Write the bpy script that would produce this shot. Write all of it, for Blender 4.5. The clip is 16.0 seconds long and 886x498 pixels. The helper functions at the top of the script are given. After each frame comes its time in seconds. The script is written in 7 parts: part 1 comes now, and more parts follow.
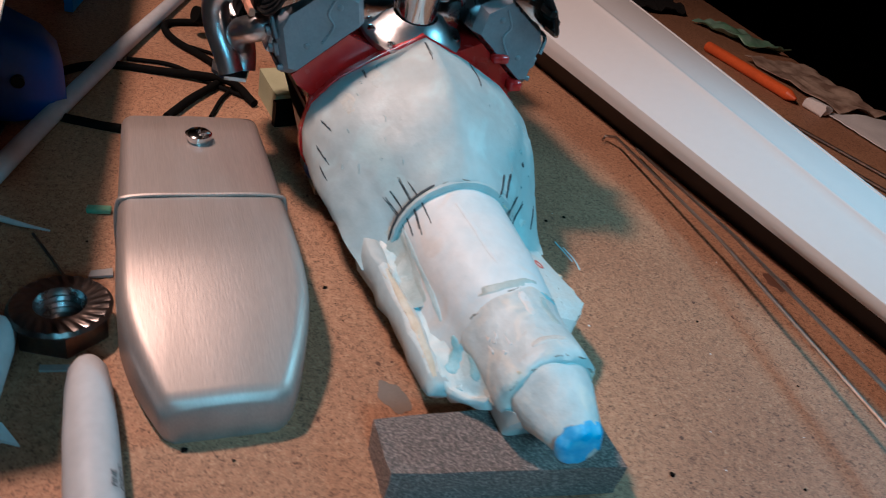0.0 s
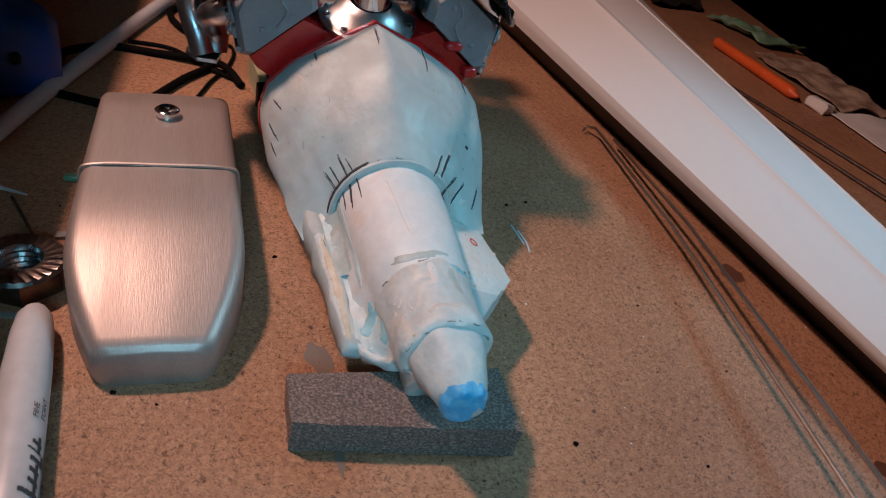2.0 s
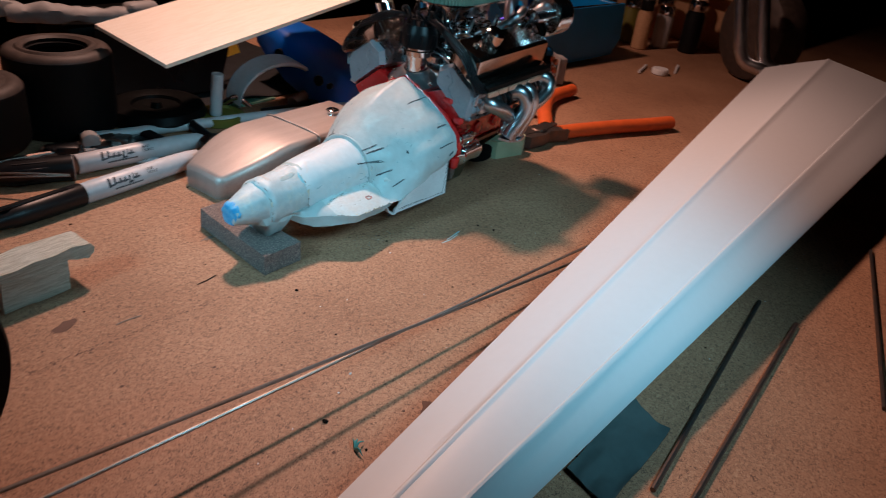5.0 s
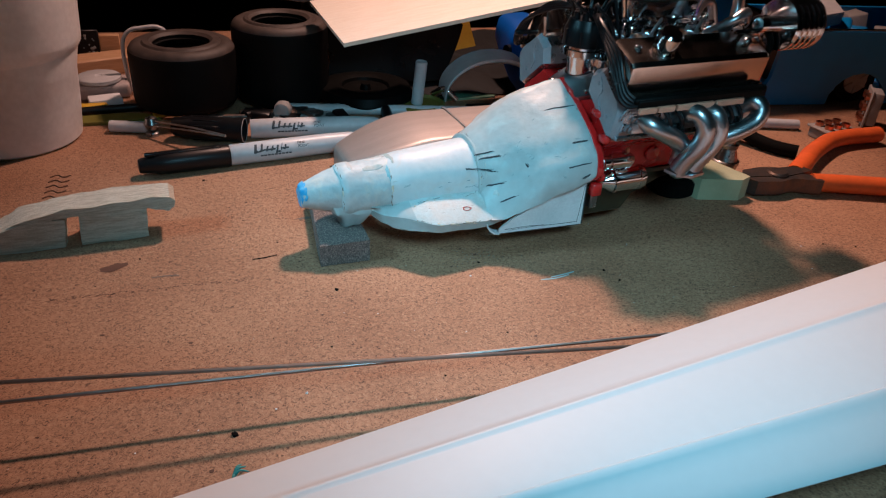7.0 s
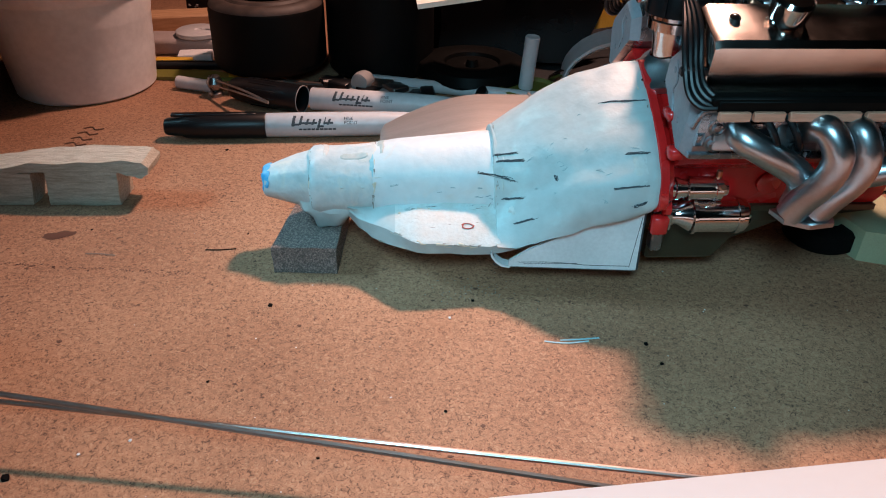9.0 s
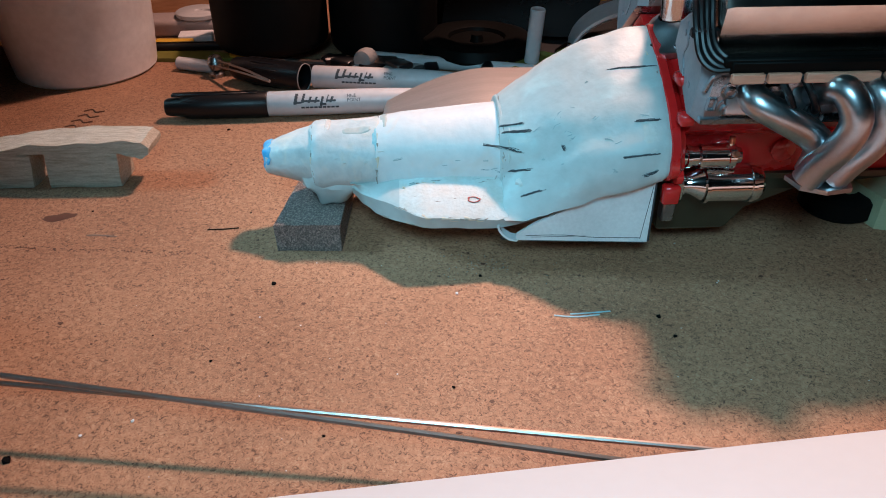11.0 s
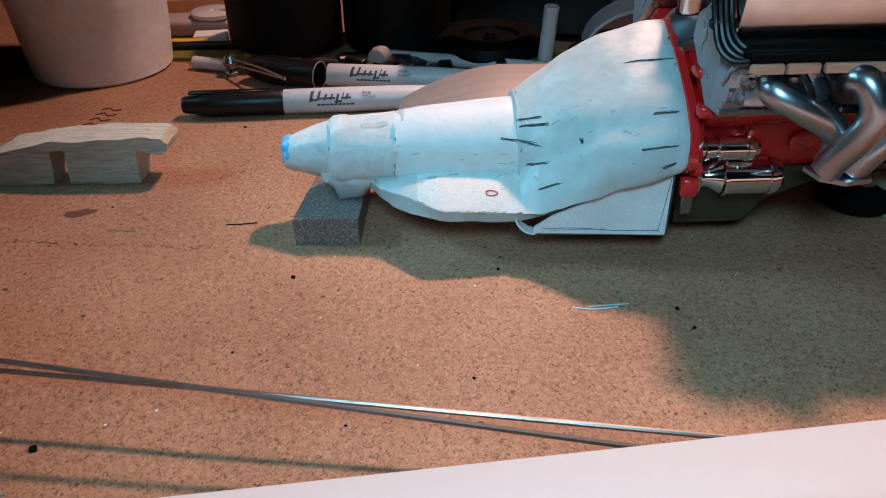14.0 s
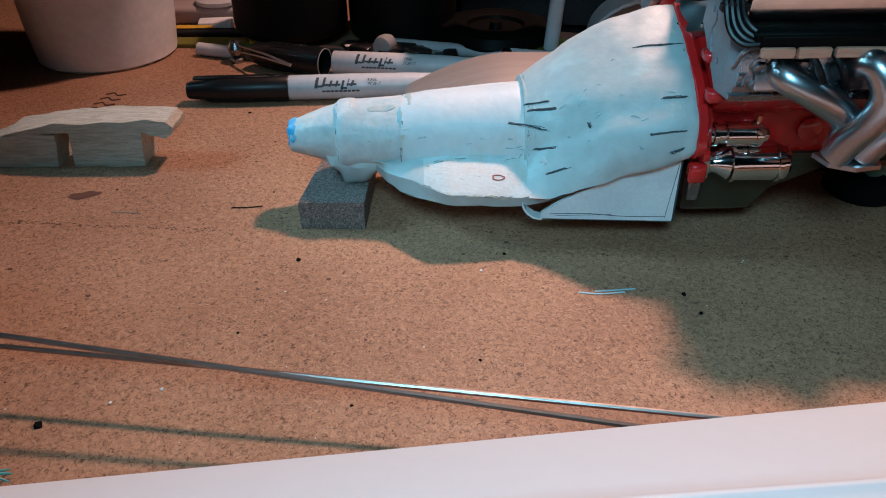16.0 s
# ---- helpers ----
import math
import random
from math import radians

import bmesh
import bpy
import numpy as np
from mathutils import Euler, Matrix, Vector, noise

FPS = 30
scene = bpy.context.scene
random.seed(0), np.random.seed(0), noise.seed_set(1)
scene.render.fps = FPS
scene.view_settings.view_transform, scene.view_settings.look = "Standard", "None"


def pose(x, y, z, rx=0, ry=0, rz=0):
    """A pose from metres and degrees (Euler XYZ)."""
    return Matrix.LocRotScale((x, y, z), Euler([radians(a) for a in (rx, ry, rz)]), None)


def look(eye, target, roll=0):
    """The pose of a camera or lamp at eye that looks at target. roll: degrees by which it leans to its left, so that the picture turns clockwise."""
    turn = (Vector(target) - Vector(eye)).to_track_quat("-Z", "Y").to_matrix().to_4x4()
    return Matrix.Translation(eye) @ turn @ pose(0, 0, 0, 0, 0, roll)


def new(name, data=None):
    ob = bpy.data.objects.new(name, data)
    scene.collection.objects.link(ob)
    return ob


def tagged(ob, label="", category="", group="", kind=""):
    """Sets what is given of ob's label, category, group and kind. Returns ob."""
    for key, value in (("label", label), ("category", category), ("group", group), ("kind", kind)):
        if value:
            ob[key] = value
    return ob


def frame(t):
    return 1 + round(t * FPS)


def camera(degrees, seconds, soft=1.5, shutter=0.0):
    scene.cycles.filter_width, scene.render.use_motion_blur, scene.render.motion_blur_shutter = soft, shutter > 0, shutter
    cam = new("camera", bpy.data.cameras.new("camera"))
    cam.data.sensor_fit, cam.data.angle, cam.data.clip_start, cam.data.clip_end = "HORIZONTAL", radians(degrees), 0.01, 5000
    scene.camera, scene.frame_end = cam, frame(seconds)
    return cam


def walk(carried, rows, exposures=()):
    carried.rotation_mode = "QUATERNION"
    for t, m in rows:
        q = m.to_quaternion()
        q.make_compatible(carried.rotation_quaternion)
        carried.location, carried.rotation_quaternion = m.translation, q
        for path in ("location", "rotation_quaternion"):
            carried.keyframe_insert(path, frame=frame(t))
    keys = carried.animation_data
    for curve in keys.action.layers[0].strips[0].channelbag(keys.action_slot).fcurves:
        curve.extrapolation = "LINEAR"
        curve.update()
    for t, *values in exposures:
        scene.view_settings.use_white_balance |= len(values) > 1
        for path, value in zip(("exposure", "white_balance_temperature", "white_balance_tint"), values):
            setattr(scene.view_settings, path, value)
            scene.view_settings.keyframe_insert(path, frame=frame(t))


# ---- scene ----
cam = camera(61.6, 16.0, 1.0, 0.5)
PATH = [
    (0, (-0.106, 0.118, 0.147), (1.455, -0.464, -0.96), 13.4),
    (0.5, (-0.091, 0.134, 0.144), (1.424, -0.532, -0.979), 14.1),
    (1, (-0.088, 0.132, 0.142), (1.413, -0.54, -0.996), 14.3),
    (1.5, (-0.109, 0.112, 0.149), (1.425, -0.494, -0.982), 14.3),
    (2, (-0.126, 0.087, 0.156), (1.451, -0.368, -0.988), 13.1),
    (2.5, (-0.138, 0.049, 0.165), (1.495, -0.156, -0.972), 12.2),
    (3, (-0.155, -0.007, 0.177), (1.471, -0.012, -0.988), 11.8),
    (3.2, (-0.171, -0.03, 0.19), (1.443, 0.191, -0.971), 10.0),
    (5.3, (-0.181, -0.246, 0.196), (1.064, 0.984, -0.773), 6.5),
    (5.5, (-0.163, -0.247, 0.199), (0.977, 1.078, -0.772), 5.6),
    (6, (-0.058, -0.28, 0.199), (0.601, 1.326, -0.795), 2.5),
    (6.5, (-0.008, -0.277, 0.19), (0.399, 1.408, -0.809), 1.1),
    (7, (-0.038, -0.263, 0.179), (0.487, 1.376, -0.84), 3.9),
    (7.5, (-0.019, -0.236, 0.172), (0.394, 1.407, -0.892), 4.2),
    (8, (0.03, -0.224, 0.171), (0.133, 1.476, -0.878), 1.4),
    (8.5, (0.061, -0.202, 0.15), (-0.02, 1.473, -0.939), 1.9),
    (9, (0.07, -0.194, 0.149), (-0.042, 1.494, -0.917), 1.5),
    (9.2, (0.07, -0.194, 0.146), (-0.044, 1.477, -0.946), 1.3),
    (11.3, (0.071, -0.191, 0.143), (-0.061, 1.474, -0.956), -0.1),
    (11.5, (0.071, -0.191, 0.143), (-0.053, 1.482, -0.946), -0.0),
    (12, (0.072, -0.191, 0.142), (-0.069, 1.472, -0.96), -0.3),
    (12.5, (0.071, -0.192, 0.142), (-0.084, 1.47, -0.959), -0.6),
    (13, (0.07, -0.192, 0.143), (-0.084, 1.475, -0.952), -0.6),
    (13.5, (0.068, -0.192, 0.14), (-0.071, 1.482, -0.946), -0.3),
    (14, (0.068, -0.194, 0.141), (-0.09, 1.473, -0.952), -0.5),
    (14.5, (0.066, -0.197, 0.141), (-0.107, 1.464, -0.959), -0.5),
    (15, (0.065, -0.197, 0.138), (-0.091, 1.465, -0.963), 0.3),
    (15.5, (0.066, -0.197, 0.138), (-0.098, 1.464, -0.965), 0.0),
    (16, (0.066, -0.196, 0.137), (-0.09, 1.467, -0.962), 0.1),
]
walk(cam, [(t, look(eye, target, roll)) for t, eye, target, roll in PATH],
     [(0, -0.62, 4250, -19), (0.8, -0.64, 4270, -18), (1.5, -0.82, 4550, -11), (2.2, -0.95, 4950, -6), (3.0, -0.82, 5050, -4), (5.5, -0.34, 4800, -9), (6.5, -0.34, 4700, -11), (7.2, -0.32, 4850, -8),
      (8.0, -0.18, 5100, -5), (8.5, -0.06, 5050, -6), (9.0, -0.06, 5050, -5), (12.0, -0.14, 4950, -5), (14.0, -0.21, 4900, -5), (16.0, -0.38, 4800, -6)])

# ---------------------------------------------------------------- light
room_world = bpy.data.worlds.new("dark_room")
room_world.use_nodes = True
room_world.node_tree.nodes["Background"].inputs[0].default_value = (0.35, 0.55, 0.6, 1)
room_world.node_tree.nodes["Background"].inputs[1].default_value = 0.02
scene.world = room_world


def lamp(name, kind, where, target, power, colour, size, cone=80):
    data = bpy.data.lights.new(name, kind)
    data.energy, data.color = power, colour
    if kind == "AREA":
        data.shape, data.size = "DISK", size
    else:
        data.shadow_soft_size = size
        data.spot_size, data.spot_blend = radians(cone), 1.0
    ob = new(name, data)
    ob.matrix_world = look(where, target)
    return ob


# warm bench lamp over the back of the bench
lamp("bench_lamp", "SPOT", (0.165, 0.30, 0.50), (0.150, -0.035, 0), 8.4, (1.0, 0.47, 0.31), 0.024, 66)
lamp("bench_lamp_spill", "SPOT", (0.165, 0.30, 0.50), (0.11, 0.12, 0), 15.0, (1.0, 0.46, 0.30), 0.024, 142)
# two added cool white spots, front and left, for a light carried with the camera
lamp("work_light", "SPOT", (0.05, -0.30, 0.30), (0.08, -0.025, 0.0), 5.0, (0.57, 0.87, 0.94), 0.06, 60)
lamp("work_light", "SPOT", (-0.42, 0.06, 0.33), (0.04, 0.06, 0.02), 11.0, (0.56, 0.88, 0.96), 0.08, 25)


# ---------------------------------------------------------------- materials
def material(name, colour, rough=0.5, metal=0.0, second=None, scale=60.0, amount=0.5, grain=900.0, bump=0.1, coat=0.0,
             stretch=(1, 1, 1), speck=0.05, low=0.4, high=0.65, third=None):
    """A surface with large patches towards a second colour, fine grain in value and relief."""
    m = bpy.data.materials.new(name)
    m.use_nodes = True
    nt = m.node_tree
    n, l = nt.nodes, nt.links
    b = n["Principled BSDF"]
    tc = n.new("ShaderNodeTexCoord")
    mp = n.new("ShaderNodeMapping")
    mp.inputs["Scale"].default_value = stretch
    l.new(tc.outputs["Object"], mp.inputs["Vector"])
    big = n.new("ShaderNodeTexNoise")
    big.inputs["Scale"].default_value, big.inputs["Detail"].default_value = scale, 4
    l.new(mp.outputs[0], big.inputs["Vector"])
    ramp = n.new("ShaderNodeMapRange")
    ramp.inputs["From Min"].default_value, ramp.inputs["From Max"].default_value = low, high
    ramp.inputs["To Max"].default_value = amount
    l.new(big.outputs["Fac"], ramp.inputs["Value"])
    mix = n.new("ShaderNodeMix")
    mix.data_type = "RGBA"
    sec = second or tuple(c * 0.75 for c in colour)
    mix.inputs["A"].default_value, mix.inputs["B"].default_value = (*colour, 1), (*sec, 1)
    l.new(ramp.outputs[0], mix.inputs["Factor"])
    tint = mix.outputs["Result"]
    if third:
        wide = n.new("ShaderNodeTexNoise")
        wide.inputs["Scale"].default_value, wide.inputs["Detail"].default_value, wide.inputs["Distortion"].default_value = scale * 0.8, 5, 1.2
        shift = n.new("ShaderNodeVectorMath")
        shift.inputs[1].default_value = (0.37, 0.11, 0.73)
        l.new(mp.outputs[0], shift.inputs[0])
        l.new(shift.outputs[0], wide.inputs["Vector"])
        cut = n.new("ShaderNodeMapRange")
        cut.inputs["From Min"].default_value, cut.inputs["From Max"].default_value = 0.52, 0.66
        l.new(wide.outputs["Fac"], cut.inputs["Value"])
        mix3 = n.new("ShaderNodeMix")
        mix3.data_type = "RGBA"
        mix3.inputs["B"].default_value = (*third, 1)
        l.new(cut.outputs[0], mix3.inputs["Factor"])
        l.new(tint, mix3.inputs["A"])
        tint = mix3.outputs["Result"]
    fine = n.new("ShaderNodeTexNoise")
    fine.inputs["Scale"].default_value, fine.inputs["Detail"].default_value = grain, 3
    l.new(mp.outputs[0], fine.inputs["Vector"])
    val = n.new("ShaderNodeMapRange")
    val.inputs["From Min"].default_value, val.inputs["From Max"].default_value = 0.3, 0.7
    val.inputs["To Min"].default_value, val.inputs["To Max"].default_value = 1 - speck, 1 + speck
    l.new(fine.outputs["Fac"], val.inputs["Value"])
    hsv = n.new("ShaderNodeHueSaturation")
    l.new(val.outputs[0], hsv.inputs["Value"])
    l.new(tint, hsv.inputs["Color"])
    l.new(hsv.outputs[0], b.inputs["Base Color"])
    rr = n.new("ShaderNodeMapRange")
    rr.inputs["To Min"].default_value, rr.inputs["To Max"].default_value = max(0.02, rough - 0.08), min(1, rough + 0.1)
    l.new(big.outputs["Fac"], rr.inputs["Value"])
    l.new(rr.outputs[0], b.inputs["Roughness"])
    b.inputs["Metallic"].default_value = metal
    b.inputs["Coat Weight"].default_value = coat
    b.inputs["Coat Roughness"].default_value = 0.08
    if bump:
        bp = n.new("ShaderNodeBump")
        bp.inputs["Strength"].default_value, bp.inputs["Distance"].default_value = bump, 0.0006
        l.new(fine.outputs["Fac"], bp.inputs["Height"])
        l.new(bp.outputs[0], b.inputs["Normal"])
    return m


M_PRIMER = material("pale_blue_primer", (0.44, 0.485, 0.483), 0.48, second=(0.465, 0.505, 0.50), scale=70, amount=0.5, grain=260, bump=0.4, speck=0.05, third=(0.485, 0.565, 0.562))
M_PRIMER_TAIL = material("pale_primer_over_filler", (0.51, 0.57, 0.578), 0.48, second=(0.60, 0.64, 0.64), scale=110, amount=0.9, grain=260, bump=0.8, speck=0.08, third=(0.66, 0.65, 0.60))
M_PRIMER_WHITE = material("white_filler", (0.70, 0.705, 0.70), 0.45, second=(0.61, 0.67, 0.69), scale=80, amount=0.9, grain=300, bump=0.3, speck=0.04, third=(0.68, 0.64, 0.60))
M_WEB = material("scraped_filler", (0.56, 0.63, 0.63), 0.55, second=(0.36, 0.56, 0.62), scale=95, amount=0.8, grain=300, bump=0.7, speck=0.08, third=(0.67, 0.66, 0.62))
M_CREAM = material("cream_filler", (0.57, 0.57, 0.54), 0.6, second=(0.58, 0.64, 0.64), scale=170, amount=0.9, bump=0.4)
M_BLUETIP = material("blue_putty", (0.12, 0.38, 0.72), 0.5, second=(0.25, 0.55, 0.8), scale=400, amount=0.8)
M_PENCIL = material("black_marker_ink", (0.045, 0.055, 0.065), 0.6, bump=0)
M_SCUFF = material("grey_scuffed_primer", (0.30, 0.39, 0.41), 0.6, bump=0)
M_REDPENCIL = material("red_pencil", (0.45, 0.10, 0.08), 0.6, bump=0)
M_RED = material("red_gloss_paint", (0.52, 0.014, 0.014), 0.25, coat=0.6, scale=90, grain=300, bump=0.15)
M_CAST = material("cast_aluminium_paint", (0.32, 0.33, 0.35), 0.27, metal=0.95, second=(0.20, 0.20, 0.22), scale=160, amount=0.6, grain=900, bump=0.15)
M_HEADPAINT = material("grey_painted_casting", (0.30, 0.31, 0.34), 0.45, metal=0.2, second=(0.24, 0.25, 0.27), scale=140, amount=0.6, grain=900, bump=0.1)
M_STEEL = material("polished_header_steel", (0.50, 0.51, 0.53), 0.31, metal=1.0, second=(0.54, 0.55, 0.57), scale=90, amount=0.6, bump=0.02)
M_CHROME = material("chrome", (0.80, 0.80, 0.81), 0.10, metal=1.0, scale=60, amount=0.2, bump=0.02)
M_COVER = material("worn_chrome_cover", (0.66, 0.60, 0.55), 0.13, metal=1.0, second=(0.50, 0.44, 0.39), scale=90, amount=0.5, bump=0.0)
M_ALU = material("brushed_aluminium", (0.47, 0.41, 0.375), 0.46, metal=0.6, second=(0.40, 0.345, 0.31), scale=45, amount=0.8, grain=900, bump=0.10, speck=0.07, stretch=(0.15, 3, 1))
M_BLACK = material("black_plastic", (0.006, 0.006, 0.007), 0.35, grain=1200, bump=0.03)
M_RUBBER = material("black_rubber", (0.0035, 0.0033, 0.0031), 0.85, second=(0.006, 0.0055, 0.005), scale=100, grain=1200, bump=0.1)
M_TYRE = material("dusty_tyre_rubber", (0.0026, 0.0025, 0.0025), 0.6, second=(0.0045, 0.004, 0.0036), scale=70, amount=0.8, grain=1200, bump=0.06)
# black rubber lightened to brown: warm lamp light put into the colour
M_LITRUBBER = material("lamp_browned_rubber", (0.040, 0.028, 0.022), 0.6, second=(0.065, 0.046, 0.037), scale=160, amount=0.9, grain=1200, bump=0.08)
M_DARKRUBBER = material("clean_black_rubber", (0.0035, 0.0034, 0.0030), 0.45, bump=0.02)
M_WHITE = material("white_gloss_paint", (0.67, 0.69, 0.705), 0.5, second=(0.64, 0.665, 0.685), scale=9, amount=0.3, grain=250, bump=0.0, speck=0.01)
M_CUP = material("white_cup_plastic", (0.86, 0.86, 0.86), 0.3, scale=30, grain=300, bump=0.02)
M_BARREL = material("white_barrel_plastic", (0.55, 0.555, 0.57), 0.38, bump=0.02, grain=300)
M_STONE = material("grey_abrasive_foam", (0.130, 0.109, 0.099), 0.66, second=(0.38, 0.305, 0.27), scale=1500, amount=0.95, grain=3600, bump=1.0, speck=0.5, low=0.42, high=0.66)
M_WOOD = material("whitewashed_wood", (0.62, 0.575, 0.47), 0.7, second=(0.43, 0.385, 0.285), scale=120, amount=0.9, grain=800, bump=0.7, stretch=(1, 9, 9), speck=0.15)
M_BALSA = material("pale_plywood", (0.80, 0.74, 0.63), 0.6, second=(0.74, 0.66, 0.54), scale=60, amount=0.7, grain=500, bump=0.08, stretch=(1, 8, 1))
M_ORANGE = material("orange_vinyl", (0.70, 0.12, 0.015), 0.45, scale=80, grain=500, bump=0.05)
M_DARKSTEEL = material("dark_tool_steel", (0.10, 0.09, 0.085), 0.4, metal=0.8, second=(0.2, 0.12, 0.08), scale=160, amount=0.6, bump=0.15)
M_GREENFOAM = material("pale_green_foam", (0.40, 0.42, 0.26), 0.85, grain=1800, bump=0.3)
M_BLUEPAINT = material("blue_paint", (0.026, 0.25, 0.64), 0.4, second=(0.022, 0.20, 0.52), scale=30, amount=0.6, bump=0.05)
M_BLUEBRIGHT = material("bright_blue_plastic", (0.012, 0.09, 0.42), 0.35, scale=40, bump=0.03)
M_PINKWOOD = material("bare_wood_strip", (0.40, 0.22, 0.13), 0.6, grain=700, bump=0.2, stretch=(1, 6, 6))
M_PINE = material("golden_pine", (0.56, 0.34, 0.18), 0.6, second=(0.44, 0.25, 0.12), scale=90, amount=0.7, grain=700, bump=0.2, stretch=(1, 8, 8))
M_PINKISH = material("pinkish_grey_plastic", (0.40, 0.34, 0.33), 0.55, second=(0.46, 0.40, 0.38), scale=60, amount=0.5, bump=0.05)
M_CLAMP = material("pinkish_bare_wood", (0.62, 0.31, 0.20), 0.6, second=(0.50, 0.24, 0.15), scale=160, amount=0.7, grain=700, bump=0.2, stretch=(1, 6, 6))
M_ROD = material("grey_steel_wire", (0.42, 0.40, 0.38), 0.38, metal=1.0, second=(0.30, 0.22, 0.16), scale=60, amount=0.7, bump=0.05)
M_ZINC = material("zinc_steel", (0.34, 0.35, 0.36), 0.28, metal=1.0, second=(0.3, 0.26, 0.24), scale=300, amount=0.6, bump=0.1)
M_NUT = material("dark_plated_steel", (0.17, 0.155, 0.15), 0.30, metal=1.0, second=(0.24, 0.19, 0.165), scale=260, amount=0.7, bump=0.12)
M_GRIME = material("grey_brown_sanding_grime", (0.23, 0.22, 0.19), 0.75, second=(0.34, 0.33, 0.30), scale=500, amount=0.9, bump=0)
M_TANFILLER = material("tan_filler", (0.60, 0.52, 0.39), 0.65, second=(0.66, 0.62, 0.52), scale=300, amount=0.9, bump=0.1)
M_BLACKGLOSS = material("glossy_black_film", (0.002, 0.002, 0.0024), 0.28, bump=0.05, grain=180)
M_YELLOW = material("yellow_plastic", (0.65, 0.40, 0.02), 0.5, bump=0.03)
M_OLIVE = material("olive_plastic", (0.16, 0.15, 0.022), 0.5, bump=0.05)
M_PAPER = material("white_card", (0.74, 0.75, 0.76), 0.7, bump=0.05)
M_GREYPART = material("grey_resin", (0.30, 0.29, 0.28), 0.6, bump=0.1)
M_GREENBAG = material("green_plastic_film", (0.16, 0.32, 0.20), 0.35, second=(0.28, 0.42, 0.34), scale=90, amount=0.8, bump=0.2)
M_FILTER = material("pleated_filter_paper", (0.30, 0.36, 0.27), 0.85, bump=0.2)
M_COPPER = material("copper", (0.55, 0.25, 0.15), 0.3, metal=1.0, bump=0.05)
M_WALL = material("dim_wall_paint", (0.05, 0.045, 0.04), 0.9, scale=2, grain=60)


def hardboard():
    m = material("brown_hardboard", (0.385, 0.212, 0.118), 0.60, second=(0.295, 0.150, 0.080), scale=14, amount=0.9, grain=520, bump=0.15, speck=0.19)
    n, l = m.node_tree.nodes, m.node_tree.links
    b = n["Principled BSDF"]
    src = b.inputs["Base Color"].links[0].from_socket
    tc = n.new("ShaderNodeTexCoord")
    fl = n.new("ShaderNodeTexNoise")
    fl.inputs["Scale"].default_value, fl.inputs["Detail"].default_value, fl.inputs["Roughness"].default_value, fl.inputs["Distortion"].default_value = 720, 6, 0.68, 1.6
    l.new(tc.outputs["Object"], fl.inputs["Vector"])
    dark = n.new("ShaderNodeMapRange")
    dark.inputs["From Min"].default_value, dark.inputs["From Max"].default_value = 0.515, 0.64
    dark.inputs["To Max"].default_value = 0.9
    l.new(fl.outputs["Fac"], dark.inputs["Value"])
    m1 = n.new("ShaderNodeMix")
    m1.data_type = "RGBA"
    m1.inputs["B"].default_value = (0.075, 0.036, 0.020, 1)
    l.new(dark.outputs[0], m1.inputs["Factor"])
    l.new(src, m1.inputs["A"])
    lt = n.new("ShaderNodeMapRange")
    lt.inputs["From Min"].default_value, lt.inputs["From Max"].default_value = 0.46, 0.34
    lt.inputs["To Max"].default_value = 0.6
    l.new(fl.outputs["Fac"], lt.inputs["Value"])
    m2 = n.new("ShaderNodeMix")
    m2.data_type = "RGBA"
    m2.inputs["B"].default_value = (0.52, 0.35, 0.21, 1)
    l.new(lt.outputs[0], m2.inputs["Factor"])
    l.new(m1.outputs["Result"], m2.inputs["A"])
    # sparse dark stains
    st = n.new("ShaderNodeTexNoise")
    st.inputs["Scale"].default_value, st.inputs["Detail"].default_value = 85, 3
    l.new(tc.outputs["Object"], st.inputs["Vector"])
    sr = n.new("ShaderNodeMapRange")
    sr.inputs["From Min"].default_value, sr.inputs["From Max"].default_value = 0.70, 0.76
    sr.inputs["To Max"].default_value = 0.35
    l.new(st.outputs["Fac"], sr.inputs["Value"])
    m3 = n.new("ShaderNodeMix")
    m3.data_type = "RGBA"
    m3.inputs["B"].default_value = (0.10, 0.05, 0.035, 1)
    l.new(sr.outputs[0], m3.inputs["Factor"])
    l.new(m2.outputs["Result"], m3.inputs["A"])
    l.new(m3.outputs["Result"], b.inputs["Base Color"])
    return m


M_BENCH = hardboard()
for dull, gloss in ((M_RUBBER, 0.08), (M_BLACK, 0.3), (M_STONE, 0.5), (M_DARKRUBBER, 0.07), (M_TYRE, 0.12), (M_BLACKGLOSS, 0.12)):
    dull.node_tree.nodes["Principled BSDF"].inputs["Specular IOR Level"].default_value = gloss


# ---------------------------------------------------------------- building tools
def thing(name, m, label, category, group="", kind=""):
    ob = new(name)
    ob.empty_display_size = 0.01
    ob.matrix_world = m
    return tagged(ob, label, category, group, kind)


def finish(bm, name, mat, sharp=38, smooth=True):
    bmesh.ops.recalc_face_normals(bm, faces=bm.faces[:])
    lim = radians(sharp)
    for f in bm.faces:
        f.smooth = smooth
    for e in bm.edges:
        if len(e.link_faces) == 2 and e.calc_face_angle(0) > lim:
            e.smooth = False
    me = bpy.data.meshes.new(name)
    bm.to_mesh(me)
    bm.free()
    me.materials.append(mat)
    return me


def part(name, bm, mat, parent, label="", sharp=38):
    ob = new(name, finish(bm, name, mat, sharp))
    ob.parent = parent
    return tagged(ob, label)


def solo(name, bm, mat, label, category, m=None, group="", kind="", sharp=38):
    ob = new(name, finish(bm, name, mat, sharp))
    if m is not None:
        ob.matrix_world = m
    return tagged(ob, label, category, group, kind)


